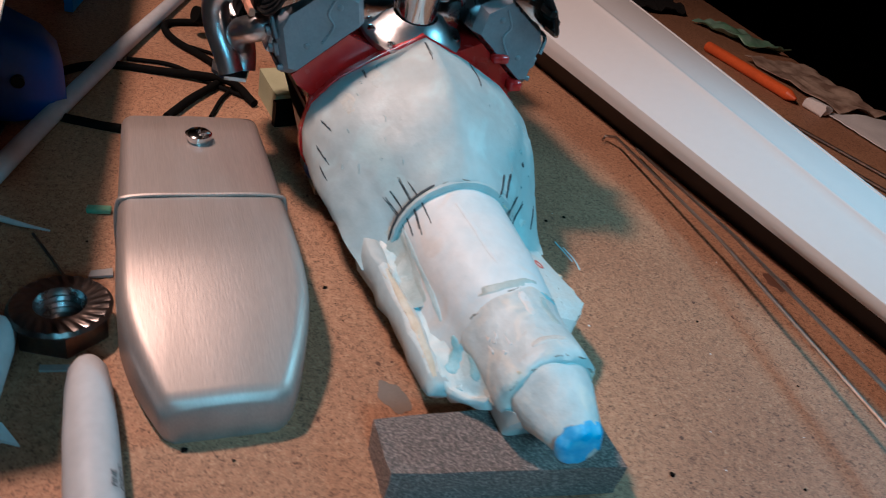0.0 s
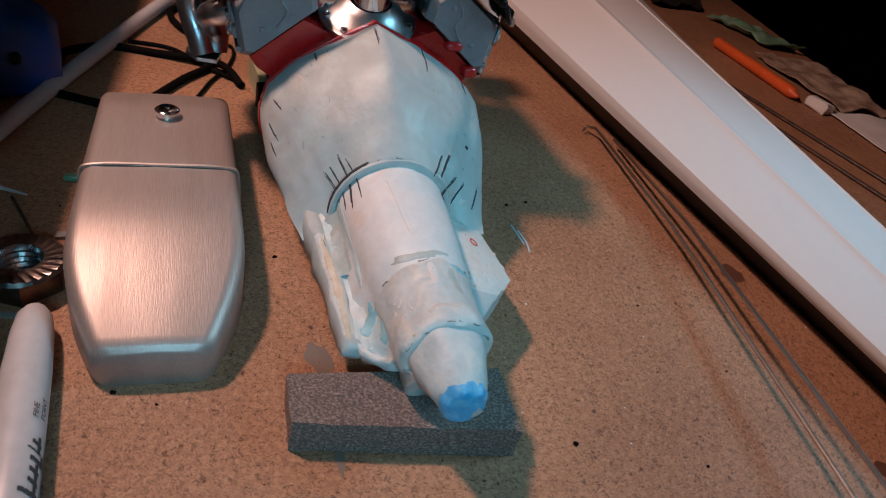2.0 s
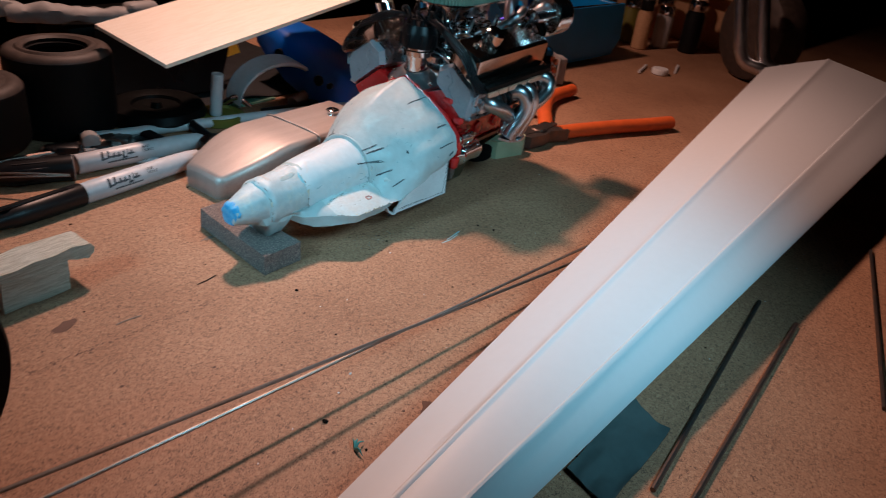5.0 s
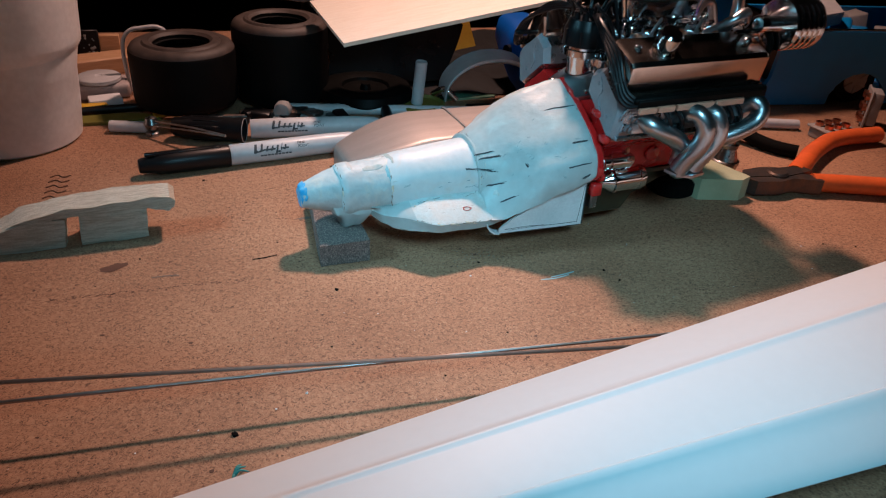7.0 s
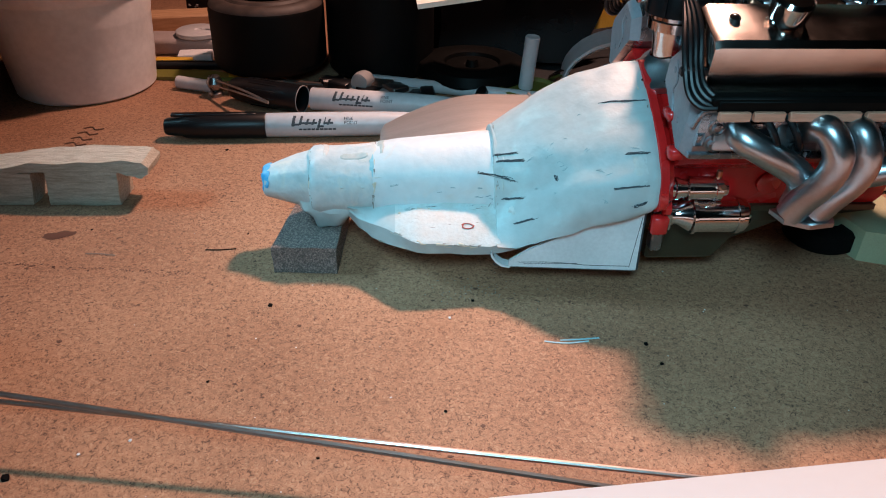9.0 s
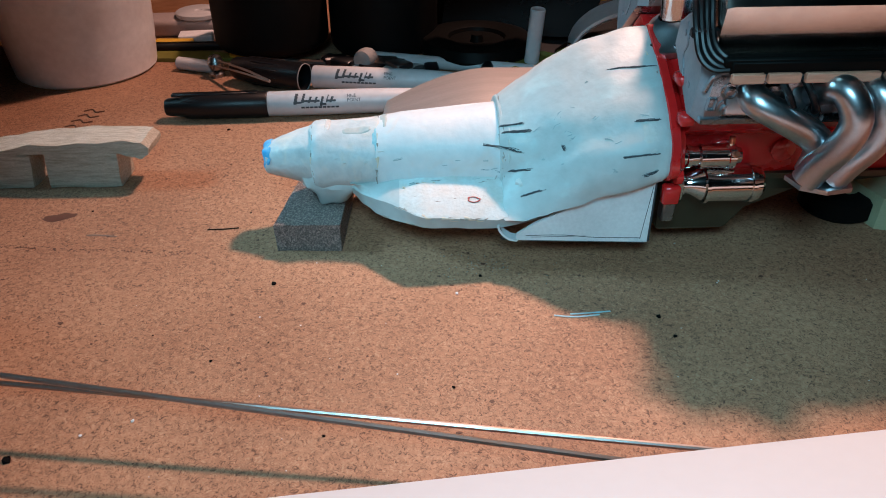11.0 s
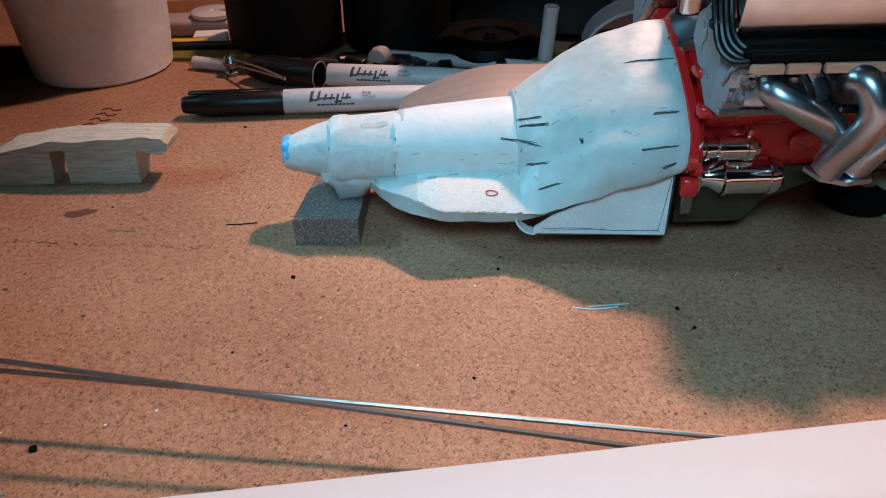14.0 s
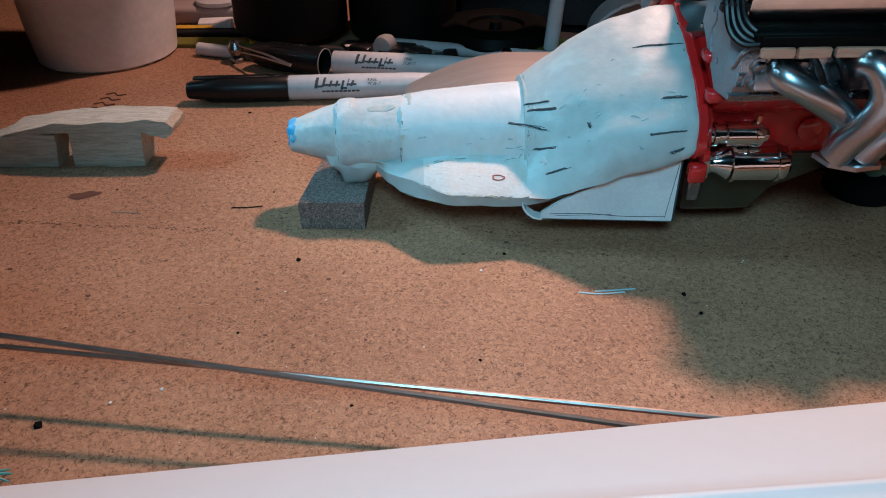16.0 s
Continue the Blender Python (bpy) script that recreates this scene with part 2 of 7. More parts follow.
def box(bm, lo, hi, bevel=0.0, seg=2, m=None):
    c = [(a + b) / 2 for a, b in zip(lo, hi)]
    s = [abs(b - a) for a, b in zip(lo, hi)]
    r = bmesh.ops.create_cube(bm, size=1, matrix=Matrix.LocRotScale(c, None, s))
    vs = r["verts"]
    if bevel:
        es = list({e for v in vs for e in v.link_edges})
        r = bmesh.ops.bevel(bm, geom=es, offset=bevel, segments=seg, affect="EDGES", profile=0.5)
        vs = list({v for f in r["faces"] for v in f.verts} | {v for v in vs if v.is_valid})
    if m is not None:
        bmesh.ops.transform(bm, matrix=m, verts=vs)
    return vs


def ring(bm, pts):
    return [bm.verts.new(p) for p in pts]


def skin(bm, rings, cap0=True, cap1=True, closed=True):
    n = len(rings[0])
    for a, b in zip(rings, rings[1:]):
        for i in range(n if closed else n - 1):
            j = (i + 1) % n
            bm.faces.new((a[i], a[j], b[j], b[i]))
    if cap0:
        bm.faces.new(rings[0][::-1])
    if cap1:
        bm.faces.new(rings[-1])


def frame_of(d):
    d = Vector(d).normalized()
    a = Vector((0, 0, 1)) if abs(d.z) < 0.9 else Vector((1, 0, 0))
    u = d.cross(a).normalized()
    return u, u.cross(d).normalized()


def turned(bm, base, axis, profile, seg=32, cap0=True, cap1=True):
    """Profile rows (distance along the axis, radius) turned round the axis."""
    base, axis = Vector(base), Vector(axis).normalized()
    u, v = frame_of(axis)
    rows = []
    for h, r in profile:
        rows.append(ring(bm, [base + axis * h + (u * math.cos(t) + v * math.sin(t)) * max(r, 1e-5) for t in (2 * math.pi * i / seg for i in range(seg))]))
    skin(bm, rows, cap0, cap1)


def cyl(bm, a, b, r0, r1=None, seg=24, edge=0.0):
    a, b = Vector(a), Vector(b)
    h = (b - a).length
    r1 = r0 if r1 is None else r1
    pr = [(0, r0), (h, r1)] if not edge else [(0, r0 - edge), (edge, r0), (h - edge, r1), (h, r1 - edge)]
    turned(bm, a, b - a, pr, seg)


def smooth_path(pts, n=8):
    """Catmull-Rom through the points."""
    p = [Vector(q) for q in pts]
    p = [p[0] * 2 - p[1]] + p + [p[-1] * 2 - p[-2]]
    out = []
    for i in range(1, len(p) - 2):
        for k in range(n):
            t = k / n
            a, b, c, d = p[i - 1], p[i], p[i + 1], p[i + 2]
            out.append(0.5 * ((2 * b) + (c - a) * t + (2 * a - 5 * b + 4 * c - d) * t * t + (3 * b - a - 3 * c + d) * t ** 3))
    out.append(p[-2])
    return out


def tube(bm, pts, r, seg=12, n=8, ends=True, taper=None, flat=1.0):
    path = smooth_path(pts, n) if n > 1 else [Vector(q) for q in pts]
    rows = []
    u = None
    for i, q in enumerate(path):
        d = (path[min(i + 1, len(path) - 1)] - path[max(i - 1, 0)]).normalized()
        if u is None:
            u, _ = frame_of(d)
        u = (u - d * u.dot(d)).normalized()
        v = d.cross(u)
        s = i / (len(path) - 1)
        rr = r if taper is None else r + (taper - r) * s
        rows.append(ring(bm, [q + (u * math.cos(t) + v * math.sin(t) * flat) * rr for t in (2 * math.pi * k / seg for k in range(seg))]))
    skin(bm, rows, ends, ends)


def wobble(bm, size, amount, seed=0.0):
    for v in bm.verts:
        v.co += noise.noise_vector(v.co * size + Vector((seed, seed * 1.7, seed * 0.3))) * amount


def prism(bm, outline, z0, z1, axis="z"):
    """An outline in two coordinates drawn out along the third."""
    def put(a, b, c):
        return {"z": (a, b, c), "y": (a, c, b), "x": (c, a, b)}[axis]
    rows = [ring(bm, [put(a, b, z) for a, b in outline]) for z in (z0, z1)]
    skin(bm, rows)


def rounded(bm, offset, seg=2, angle=30):
    es = [e for e in bm.edges if len(e.link_faces) == 2 and e.calc_face_angle(0) > radians(angle)]
    bmesh.ops.bevel(bm, geom=es, offset=offset, segments=seg, affect="EDGES", profile=0.5)


def bm_new():
    return bmesh.new()


# ---------------------------------------------------------------- room and bench
def room():
    for name, lo, hi in (("wall_north", (-2.2, 1.6, -0.9), (2.6, 1.7, 1.7)), ("wall_south", (-2.2, -2.3, -0.9), (2.6, -2.2, 1.7)),
                         ("wall_west", (-2.3, -2.3, -0.9), (-2.2, 1.7, 1.7)), ("wall_east", (2.6, -2.3, -0.9), (2.7, 1.7, 1.7)),
                         ("floor", (-2.3, -2.3, -1.0), (2.7, 1.7, -0.9)), ("ceiling", (-2.3, -2.3, 1.7), (2.7, 1.7, 1.8))):
        bm = bm_new()
        box(bm, lo, hi)
        solo(name, bm, M_WALL, "dim dark painted surface of the unlit workshop", "wall" if "wall" in name else name, kind="structure")
    bm = bm_new()
    box(bm, (-0.8, -0.305, -0.02), (1.3, 0.42, 0.0), 0.001, 1)
    bench = thing("workbench", Matrix(), "workbench with a worn brown hardboard top", "workbench", kind="structure")
    part("bench_top", bm, M_BENCH, bench)
    for x in (-0.75, 1.25):
        for y in (-0.25, 0.37):
            bm = bm_new()
            box(bm, (x - 0.03, y - 0.03, -0.9), (x + 0.03, y + 0.03, -0.02), 0.002, 1)
            part("leg", bm, M_PINKWOOD, bench)


room()


# ---------------------------------------------------------------- transmission mock-up
TRANS = pose(-0.010, 0.039, 0, 0, 0, 8.07)


def bell_outline(n=48):
    """Rear flange of a V8: crowned top, sloping shoulders, upright sides."""
    key = [(0.0, 0.0705), (0.014, 0.064), (0.030, 0.0545), (0.0375, 0.047), (0.0405, 0.036), (0.0390, 0.027), (0.030, 0.0165), (0.0, 0.0115)]
    key = key + [(-a, b) for a, b in key[-2:0:-1]]
    return resample(key, n)


def resample(key, n):
    p = [Vector((a, b)) for a, b in key]
    seg = [(p[(i + 1) % len(p)] - p[i]).length for i in range(len(p))]
    tot = sum(seg)
    out = []
    for k in range(n):
        s = tot * k / n
        i = 0
        while s > seg[i]:
            s -= seg[i]
            i += 1
        q = p[i].lerp(p[(i + 1) % len(p)], s / seg[i])
        out.append((q.x, q.y))
    return out


def cut_away(verts):
    """Lifts the near lower edge of bell and flange to the slanting line over the card gusset."""
    for v in verts:
        w = min(1.0, max(0.0, (-v.co.y - 0.012) / 0.020))
        low = 0.0122 + max(0.0, v.co.x - 0.086) * 0.46 * w
        if v.co.y < 0 and v.co.z < low + 0.006:
            v.co.z = max(v.co.z, low + 0.35 * max(0.0, v.co.z - low + 0.012) * w)


def circle_outline(cz, r, n=48, flat=1.0):
    return [(r * math.sin(2 * math.pi * k / n), cz + flat * r * math.cos(2 * math.pi * k / n)) for k in range(n)]


def fill(ob, mat, where):
    """Gives the faces that lie where() a second material."""
    ob.data.materials.append(mat)
    for f in ob.data.polygons:
        if where(f.center, f.normal):
            f.material_index = 1


def transmission():
    t = thing("transmission_mock_up", TRANS, "wooden model transmission in pale blue primer on a grey block", "model transmission")
    N = 48

    def loft(rows, cap0=True, cap1=True):
        bm = bm_new()
        skin(bm, [ring(bm, [(u, -a, b) for a, b in o]) for u, o in rows], cap0, cap1)
        return bm

    # bell housing: morph from the round case to the flange
    a, b = [], bell_outline(N)
    for x, z in circle_outline(0.0265, 0.0190, N):
        if z < 0.0265:
            w = min(1.0, (0.0265 - z) / 0.009)
            x, z = (math.copysign(abs(x) + (0.0325 - abs(x)) * w, x) if abs(x) > 0.009 else x * 3.2), max(0.0152, 0.0265 - (0.0265 - z) * 1.1)
        a.append((x, z))
    a = resample(a, N)
    rows = []
    for k in range(15):
        s = k / 14
        e = 1 - (1 - s) ** 1.9
        rows.append((0.0805 + 0.0475 * s, [(p[0] + (q[0] - p[0]) * e, p[1] + (q[1] - p[1]) * e) for p, q in zip(a, b)]))
    rows.append((0.1295, [(x * 0.985, z * 0.985 + 0.0006) for x, z in b]))
    bm = loft(rows)
    bmesh.ops.subdivide_edges(bm, edges=[e for e in bm.edges if e.calc_length() < 0.02], cuts=1, use_grid_fill=True)
    for v in bm.verts:
        v.co.y *= 0.845 + 0.06 * min(1.0, max(0.0, (v.co.x - 0.0805) / 0.03)) if v.co.y > 0 else 1.04
    cut_away(bm.verts)
    wobble(bm, 80, 0.0010, 3)
    wobble(bm, 260, 0.00025, 6)
    wobble(bm, 600, 0.00012, 8)
    bell = part("bell_housing", bm, M_PRIMER, t, "pale blue primered bell housing with black pencil marks", 50)
    # main case: round top with a skirt
    def case(r, cz, skirt, zb, zs):
        out = []
        for k in range(N):
            an = 2 * math.pi * k / N
            x, z = r * math.sin(an), cz + r * math.cos(an)
            if math.cos(an) < -0.05:
                w = min(1.0, (-math.cos(an) - 0.05) / 0.35)
                x = math.copysign(r + (skirt - r) * w, x) if abs(math.sin(an)) > 0.35 else x / (0.35 * r) * skirt
                z = max(zb, cz - (cz - zs) * w) if abs(math.sin(an)) > 0.35 else zb
            out.append((x, z))
        return out
    rows = []
    for u, r, cz, sk, zb, zs in ((0.0375, 0.0125, 0.0262, 0.0120, 0.0160, 0.0180), (0.0395, 0.0135, 0.0263, 0.0140, 0.0150, 0.0180), (0.048, 0.0150, 0.0264, 0.0170, 0.0140, 0.0170),
                                 (0.056, 0.0158, 0.0264, 0.0185, 0.0135, 0.0170), (0.070, 0.0168, 0.0265, 0.0190, 0.0135, 0.0170), (0.084, 0.0178, 0.0266, 0.0195, 0.0135, 0.0170)):
        rows.append((u, case(r, cz, sk, zb, zs)))
    bm = loft(rows)
    wobble(bm, 120, 0.0008, 5)
    part("main_case", bm, M_PRIMER_WHITE, t, "white sanded case", 45)
    # pan rail on the near side: sloped shelf with a pointed ear, undercut below
    # (u, outer v of top edge, z of top edge, outer v of bottom edge, z of bottom edge, inner z)
    near = ((0.0295, 0.0105, 0.0195, 0.0100, 0.0172, 0.0215), (0.0335, 0.0150, 0.0190, 0.0140, 0.0148, 0.0215), (0.0380, 0.0195, 0.0192, 0.0185, 0.0132, 0.0220), (0.0435, 0.0240, 0.0196, 0.0240, 0.0136, 0.0235),
            (0.0490, 0.0300, 0.0198, 0.0290, 0.0146, 0.0245), (0.0535, 0.0338, 0.0198, 0.0320, 0.0149, 0.0252), (0.0600, 0.0338, 0.0193, 0.0322, 0.0146, 0.0255), (0.0690, 0.0336, 0.0185, 0.0322, 0.0142, 0.0258),
            (0.0780, 0.0334, 0.0180, 0.0320, 0.0138, 0.0260), (0.0880, 0.0320, 0.0190, 0.0300, 0.0145, 0.0265), (0.0960, 0.0290, 0.0200, 0.0270, 0.0155, 0.0270))
    bm = bm_new()
    rows = [ring(bm, [(u, -0.0060, zb - 0.0005), (u, -vb + 0.004, zb - 0.0004), (u, -vb, zb), (u, -vt, zt), (u, -vt + 0.0010, zt + 0.0006), (u, -0.0130 - 0.15 * (vt - 0.0130), zi), (u, -0.0060, zi)]) for u, vt, zt, vb, zb, zi in near]
    skin(bm, rows)
    bmesh.ops.subdivide_edges(bm, edges=bm.edges[:], cuts=1, use_grid_fill=True)
    wobble(bm, 150, 0.0005, 8)
    wobble(bm, 420, 0.00025, 9)
    rail = part("pan_rail", bm, M_PRIMER, t, "blue rail with a cream filler shelf", 38)
    fill(rail, M_CREAM, lambda c, n: n.z > 0.45 and 0.046 < c.x < 0.085 and c.y < -0.018)
    # rail on the far side: narrow ridge beside a channel, blunt foot at the end
    far = ((0.0320, 0.0200, 0.0150, 0.0118), (0.0335, 0.0218, 0.0168, 0.0108), (0.0400, 0.0226, 0.0186, 0.0108), (0.0500, 0.0232, 0.0200, 0.0110), (0.0620, 0.0240, 0.0212, 0.0115), (0.0740, 0.0252, 0.0232, 0.0120), (0.0840, 0.0262, 0.0250, 0.0130), (0.0900, 0.0262, 0.0250, 0.0150))
    bm = bm_new()
    rows = [ring(bm, [(u, 0.0060, zb + 0.001), (u, w - 0.002, zb), (u, w + 0.0006, zb + 0.0015), (u, w, zt - 0.0008), (u, w - 0.0012, zt), (u, w - 0.0036, zt - 0.0002), (u, w - 0.0052, zt - 0.0028), (u, 0.0125, zt + 0.0005), (u, 0.0060, zt + 0.001)]) for u, w, zt, zb in far]
    skin(bm, rows)
    bmesh.ops.subdivide_edges(bm, edges=bm.edges[:], cuts=1, use_grid_fill=True)
    wobble(bm, 140, 0.0011, 7)
    wobble(bm, 400, 0.0006, 9)
    rail = part("pan_rail", bm, M_PRIMER, t, "blue rail with a cream filler ridge", 75)
    fill(rail, M_CREAM, lambda c, n: n.z > 0.6 and 0.036 < c.x < 0.075 and c.y > 0.0185)
    # scooped filler between the far rail and the round case, torn off behind the rail's foot
    web = ((0.0235, 0.0125, 0.0200, 0.0150, 0.0300), (0.0270, 0.0150, 0.0170, 0.0128, 0.0320), (0.0310, 0.0185, 0.0160, 0.0112, 0.0330), (0.0360, 0.0196, 0.0172, 0.0110, 0.0335), (0.0440, 0.0198, 0.0186, 0.0112, 0.0340),
           (0.0540, 0.0202, 0.0196, 0.0115, 0.0345), (0.0660, 0.0208, 0.0210, 0.0120, 0.0350), (0.0780, 0.0220, 0.0235, 0.0125, 0.0355), (0.0860, 0.0235, 0.0255, 0.0130, 0.0360))
    bm = bm_new()
    rows = []
    for u, w, zt, zb, zc in web:
        pts = [(0.0040, zb), (w - 0.0015, zb), (w, zt - 0.0015), (w - 0.0008, zt)]
        for k in range(1, 7):
            q = k / 6
            pts.append((w - 0.0008 + (0.0095 - w + 0.0008) * q, zt + (zc - zt) * q ** 2.0 - 0.0008 * math.sin(math.pi * q)))
        pts.append((0.0040, zc - 0.001))
        rows.append(ring(bm, [(u, v, z) for v, z in pts]))
    skin(bm, rows)
    bmesh.ops.subdivide_edges(bm, edges=bm.edges[:], cuts=1, use_grid_fill=True)
    wobble(bm, 130, 0.0011, 17)
    wobble(bm, 420, 0.0007, 18)
    part("filler_web", bm, M_WEB, t, "scooped pale filler between the rail and the case", 60)
    # extension housing with collar
    rows = [(0.0165, circle_outline(0.0268, 0.0106, N)), (0.0180, circle_outline(0.0260, 0.0122, N, 1.02)), (0.0205, circle_outline(0.0258, 0.0128, N, 1.02)), (0.025, circle_outline(0.0262, 0.0124, N)),
            (0.034, circle_outline(0.0262, 0.0128, N)), (0.0385, circle_outline(0.0262, 0.0134, N)), (0.0405, circle_outline(0.0262, 0.0130, N))]
    bm = loft(rows)
    wobble(bm, 160, 0.0010, 9)
    part("extension_housing", bm, M_PRIMER_TAIL, t, sharp=50)
    bm = loft([(0.0, circle_outline(0.0262, 0.0046, N)), (0.0006, circle_outline(0.0262, 0.0054, N)), (0.006, circle_outline(0.0264, 0.0072, N)), (0.012, circle_outline(0.0266, 0.0092, N)), (0.0175, circle_outline(0.0268, 0.0104, N))])
    wobble(bm, 200, 0.0006, 11)
    part("tail_cone", bm, M_PRIMER_TAIL, t, sharp=50)
    bm = bm_new()
    turned(bm, (-0.0004, 0.0004, 0.0262), (1, 0, 0), [(0, 0.0040), (0.0002, 0.0049), (0.0010, 0.0056), (0.0018, 0.0059), (0.0025, 0.0061), (0.0028, 0.0057)], 40)
    wobble(bm, 420, 0.0009, 2)
    part("putty_tip", bm, M_BLUETIP, t, "bright blue putty on the nose")
    # mount foot under the extension housing
    bm = bm_new()
    rows = []
    for z, u0, u1, w in ((0.0106, 0.0178, 0.0272, 0.0070), (0.0125, 0.0168, 0.0288, 0.0085), (0.0155, 0.0152, 0.0305, 0.0100), (0.0190, 0.0125, 0.0350, 0.0112), (0.0230, 0.0100, 0.0370, 0.0100)):
        rows.append(ring(bm, [(0.5 * (u0 + u1) + 0.5 * (u1 - u0) * math.copysign(abs(math.cos(a)) ** 0.6, math.cos(a)), w * math.copysign(abs(math.sin(a)) ** 0.6, math.sin(a)), z) for a in (2 * math.pi * k / 24 for k in range(24))]))
    skin(bm, rows)
    wobble(bm, 200, 0.0016, 4)
    wobble(bm, 500, 0.0006, 5)
    part("mount_foot", bm, M_PRIMER, t)
    # ring where the case meets the bell
    bm = bm_new()
    pts = [(0.0812, 0.0188 * math.sin(a), 0.0265 + 0.0188 * math.cos(a)) for a in (math.pi * (-0.62 + 1.24 * k / 20) for k in range(21))]
    tube(bm, pts, 0.0010, 8, 1)
    part("case_bead", bm, M_PRIMER, t)
    bm = bm_new()
    pts = [(0.0822, 0.0196 * math.sin(a), 0.0266 + 0.0197 * math.cos(a)) for a in (math.pi * (-0.55 + 1.1 * k / 20) for k in range(21))]
    tube(bm, pts, 0.00045, 6, 1)
    part("pencil_line", bm, M_PENCIL, t, "black marker line round the case")
    # white card gusset below the bell on the outer side, its rear corner peeled into a curl
    m = pose(0.0865, -0.0336, 0, 0, 0, -5.0)
    bm = bm_new()
    prism(bm, [(-0.0022, 0.0104), (0.0408, 0.0104), (0.0404, 0.0345), (0.030, 0.0300), (0.016, 0.0235), (0.004, 0.0170), (-0.002, 0.0125)], -0.0006, 0.0006, "y")
    bmesh.ops.transform(bm, matrix=m, verts=bm.verts[:])
    gusset = part("card_gusset", bm, M_PAPER, t, "white card gusset with pencil outline")
    bm = bm_new()
    rows = []
    for a, z in ((-0.0080, 0.0158), (-0.0074, 0.0142), (-0.0060, 0.0124), (-0.0040, 0.0110), (-0.0015, 0.0105)):
        rows.append(ring(bm, [m @ Vector(p) for p in ((a, -0.0012, z), (a - 0.0005, -0.0012, z - 0.0005), (a - 0.0003, 0.0030, z - 0.0004), (a + 0.0002, 0.0030, z))]))
    skin(bm, rows)
    part("card_curl", bm, M_PAPER, gusset)
    for line, r in ((((-0.0076, 0.0150), (-0.0062, 0.0122), (-0.0030, 0.0103), (0.0400, 0.0102)), 0.00016), (((0.0412, 0.0106), (0.0408, 0.0330)), 0.00028), (((0.001, 0.0122), (0.013, 0.0126), (0.024, 0.0119), (0.0385, 0.0120)), 0.0001), (((0.0030, 0.0116), (0.021, 0.0124)), 0.00008), (((0.0384, 0.0116), (0.0400, 0.0310)), 0.0001)):
        bm = bm_new()
        tube(bm, [m @ Vector((a, -0.00065 if r < 0.00015 else -0.0004, b)) for a, b in line], r, 6, 4)
        part("pencil_line", bm, M_PENCIL, gusset)
    return t


transmission()


# ---------------------------------------------------------------- things round it
def abrasive_block():
    bm = bm_new()
    prism(bm, [(-0.0041, 0.0195), (0.0185, 0.0212), (0.0140, 0.0805), (-0.0022, 0.0790)], 0.0, 0.0105)
    rounded(bm, 0.0010, 2)
    bmesh.ops.subdivide_edges(bm, edges=[e for e in bm.edges if e.calc_length() > 0.005], cuts=5, use_grid_fill=True)
    wobble(bm, 260, 0.00035)
    solo("sanding_block", bm, M_STONE, "worn grey abrasive sanding block under the transmission tail", "sanding block")


abrasive_block()


def white_body():
    """Long tapered white shell: three shallow facets with rolled edges, widening and rising towards the far end."""
    t = thing("dragster_body", Matrix(), "long tapered glossy white model dragster body lying on the bench", "model car body")

    def edges(x):
        return [Vector(p) for p in ((-0.1075 + 0.2060 * x, 0.0165 + 0.006 * x), (-0.1050 + 0.2030 * x, 0.0215 + 0.022 * x), (-0.1255 + 0.1443 * x, 0.0288 + 0.0490 * x),
                                    (-0.1462 + 0.0761 * x, 0.0288 + 0.0345 * x), (-0.1575 + 0.0370 * x, 0.0180 + 0.0340 * x))]
    bm = bm_new()
    rows = []
    for x in [-0.20 + 0.025 * k for k in range(30)] + [0.5445, 0.545]:
        low, lip, r1, r2, s = edges(x)
        o = [low + Vector((-0.0050, 0.0012)), low + Vector((-0.0008, -0.0002)), low, low.lerp(lip, 0.4) + Vector((0.0003, 0)), lip.lerp(low, 0.25) + Vector((0.0002, 0)), lip + Vector((-0.0006, 0.0004)), lip.lerp(r1, 0.12) + Vector((0, 0.0004))]
        o += [lip.lerp(r1, k) + Vector((0, 0.0006 * math.sin(math.pi * k))) for k in (0.35, 0.6, 0.8, 0.93)]
        o += [r1 + Vector(d) for d in ((0.0012, 0.0), (0.0005, 0.0005), (-0.0005, 0.0005), (-0.0012, 0.0))]
        o += [r1.lerp(r2, k) + Vector((0, 0.0005 * math.sin(math.pi * k))) for k in (0.1, 0.3, 0.6, 0.85, 0.92)]
        o += [r2 + Vector(d) for d in ((0.0010, 0.0), (0.0004, 0.0005), (-0.0006, 0.0003))] + [r2.lerp(s, 0.1) + Vector((-0.0003, 0))]
        o += [r2.lerp(s, k) + Vector((-0.0004, 0.0003)) for k in (0.35, 0.7, 0.92)]
        o += [s, s + Vector((0.0008, -0.0006)), s + Vector((0.0060, 0.0015))]
        rows.append(ring(bm, [(x, p.x, p.y) for p in o]))
    skin(bm, rows)
    part("shell", bm, M_WHITE, t, sharp=50)
    bm = bm_new()
    rows = []
    for x in (-0.199, 0.0, 0.2, 0.54):
        low, lip, r1, r2, s = edges(x)
        rows.append(ring(bm, [(x, s.x + 0.016, 0.0), (x, low.x - 0.016, 0.0), (x, low.x - 0.010, low.y + 0.0014), (x, s.x + 0.012, low.y + 0.0014)]))
    skin(bm, rows)
    part("belly_pan", bm, M_BLACK, t, "black belly pan under the white shell")


white_body()


def wire(name, pts, r, mat, label, category, group=""):
    bm = bm_new()
    tube(bm, pts, r, 8, 1)
    return solo(name, bm, mat, label, category, group=group)


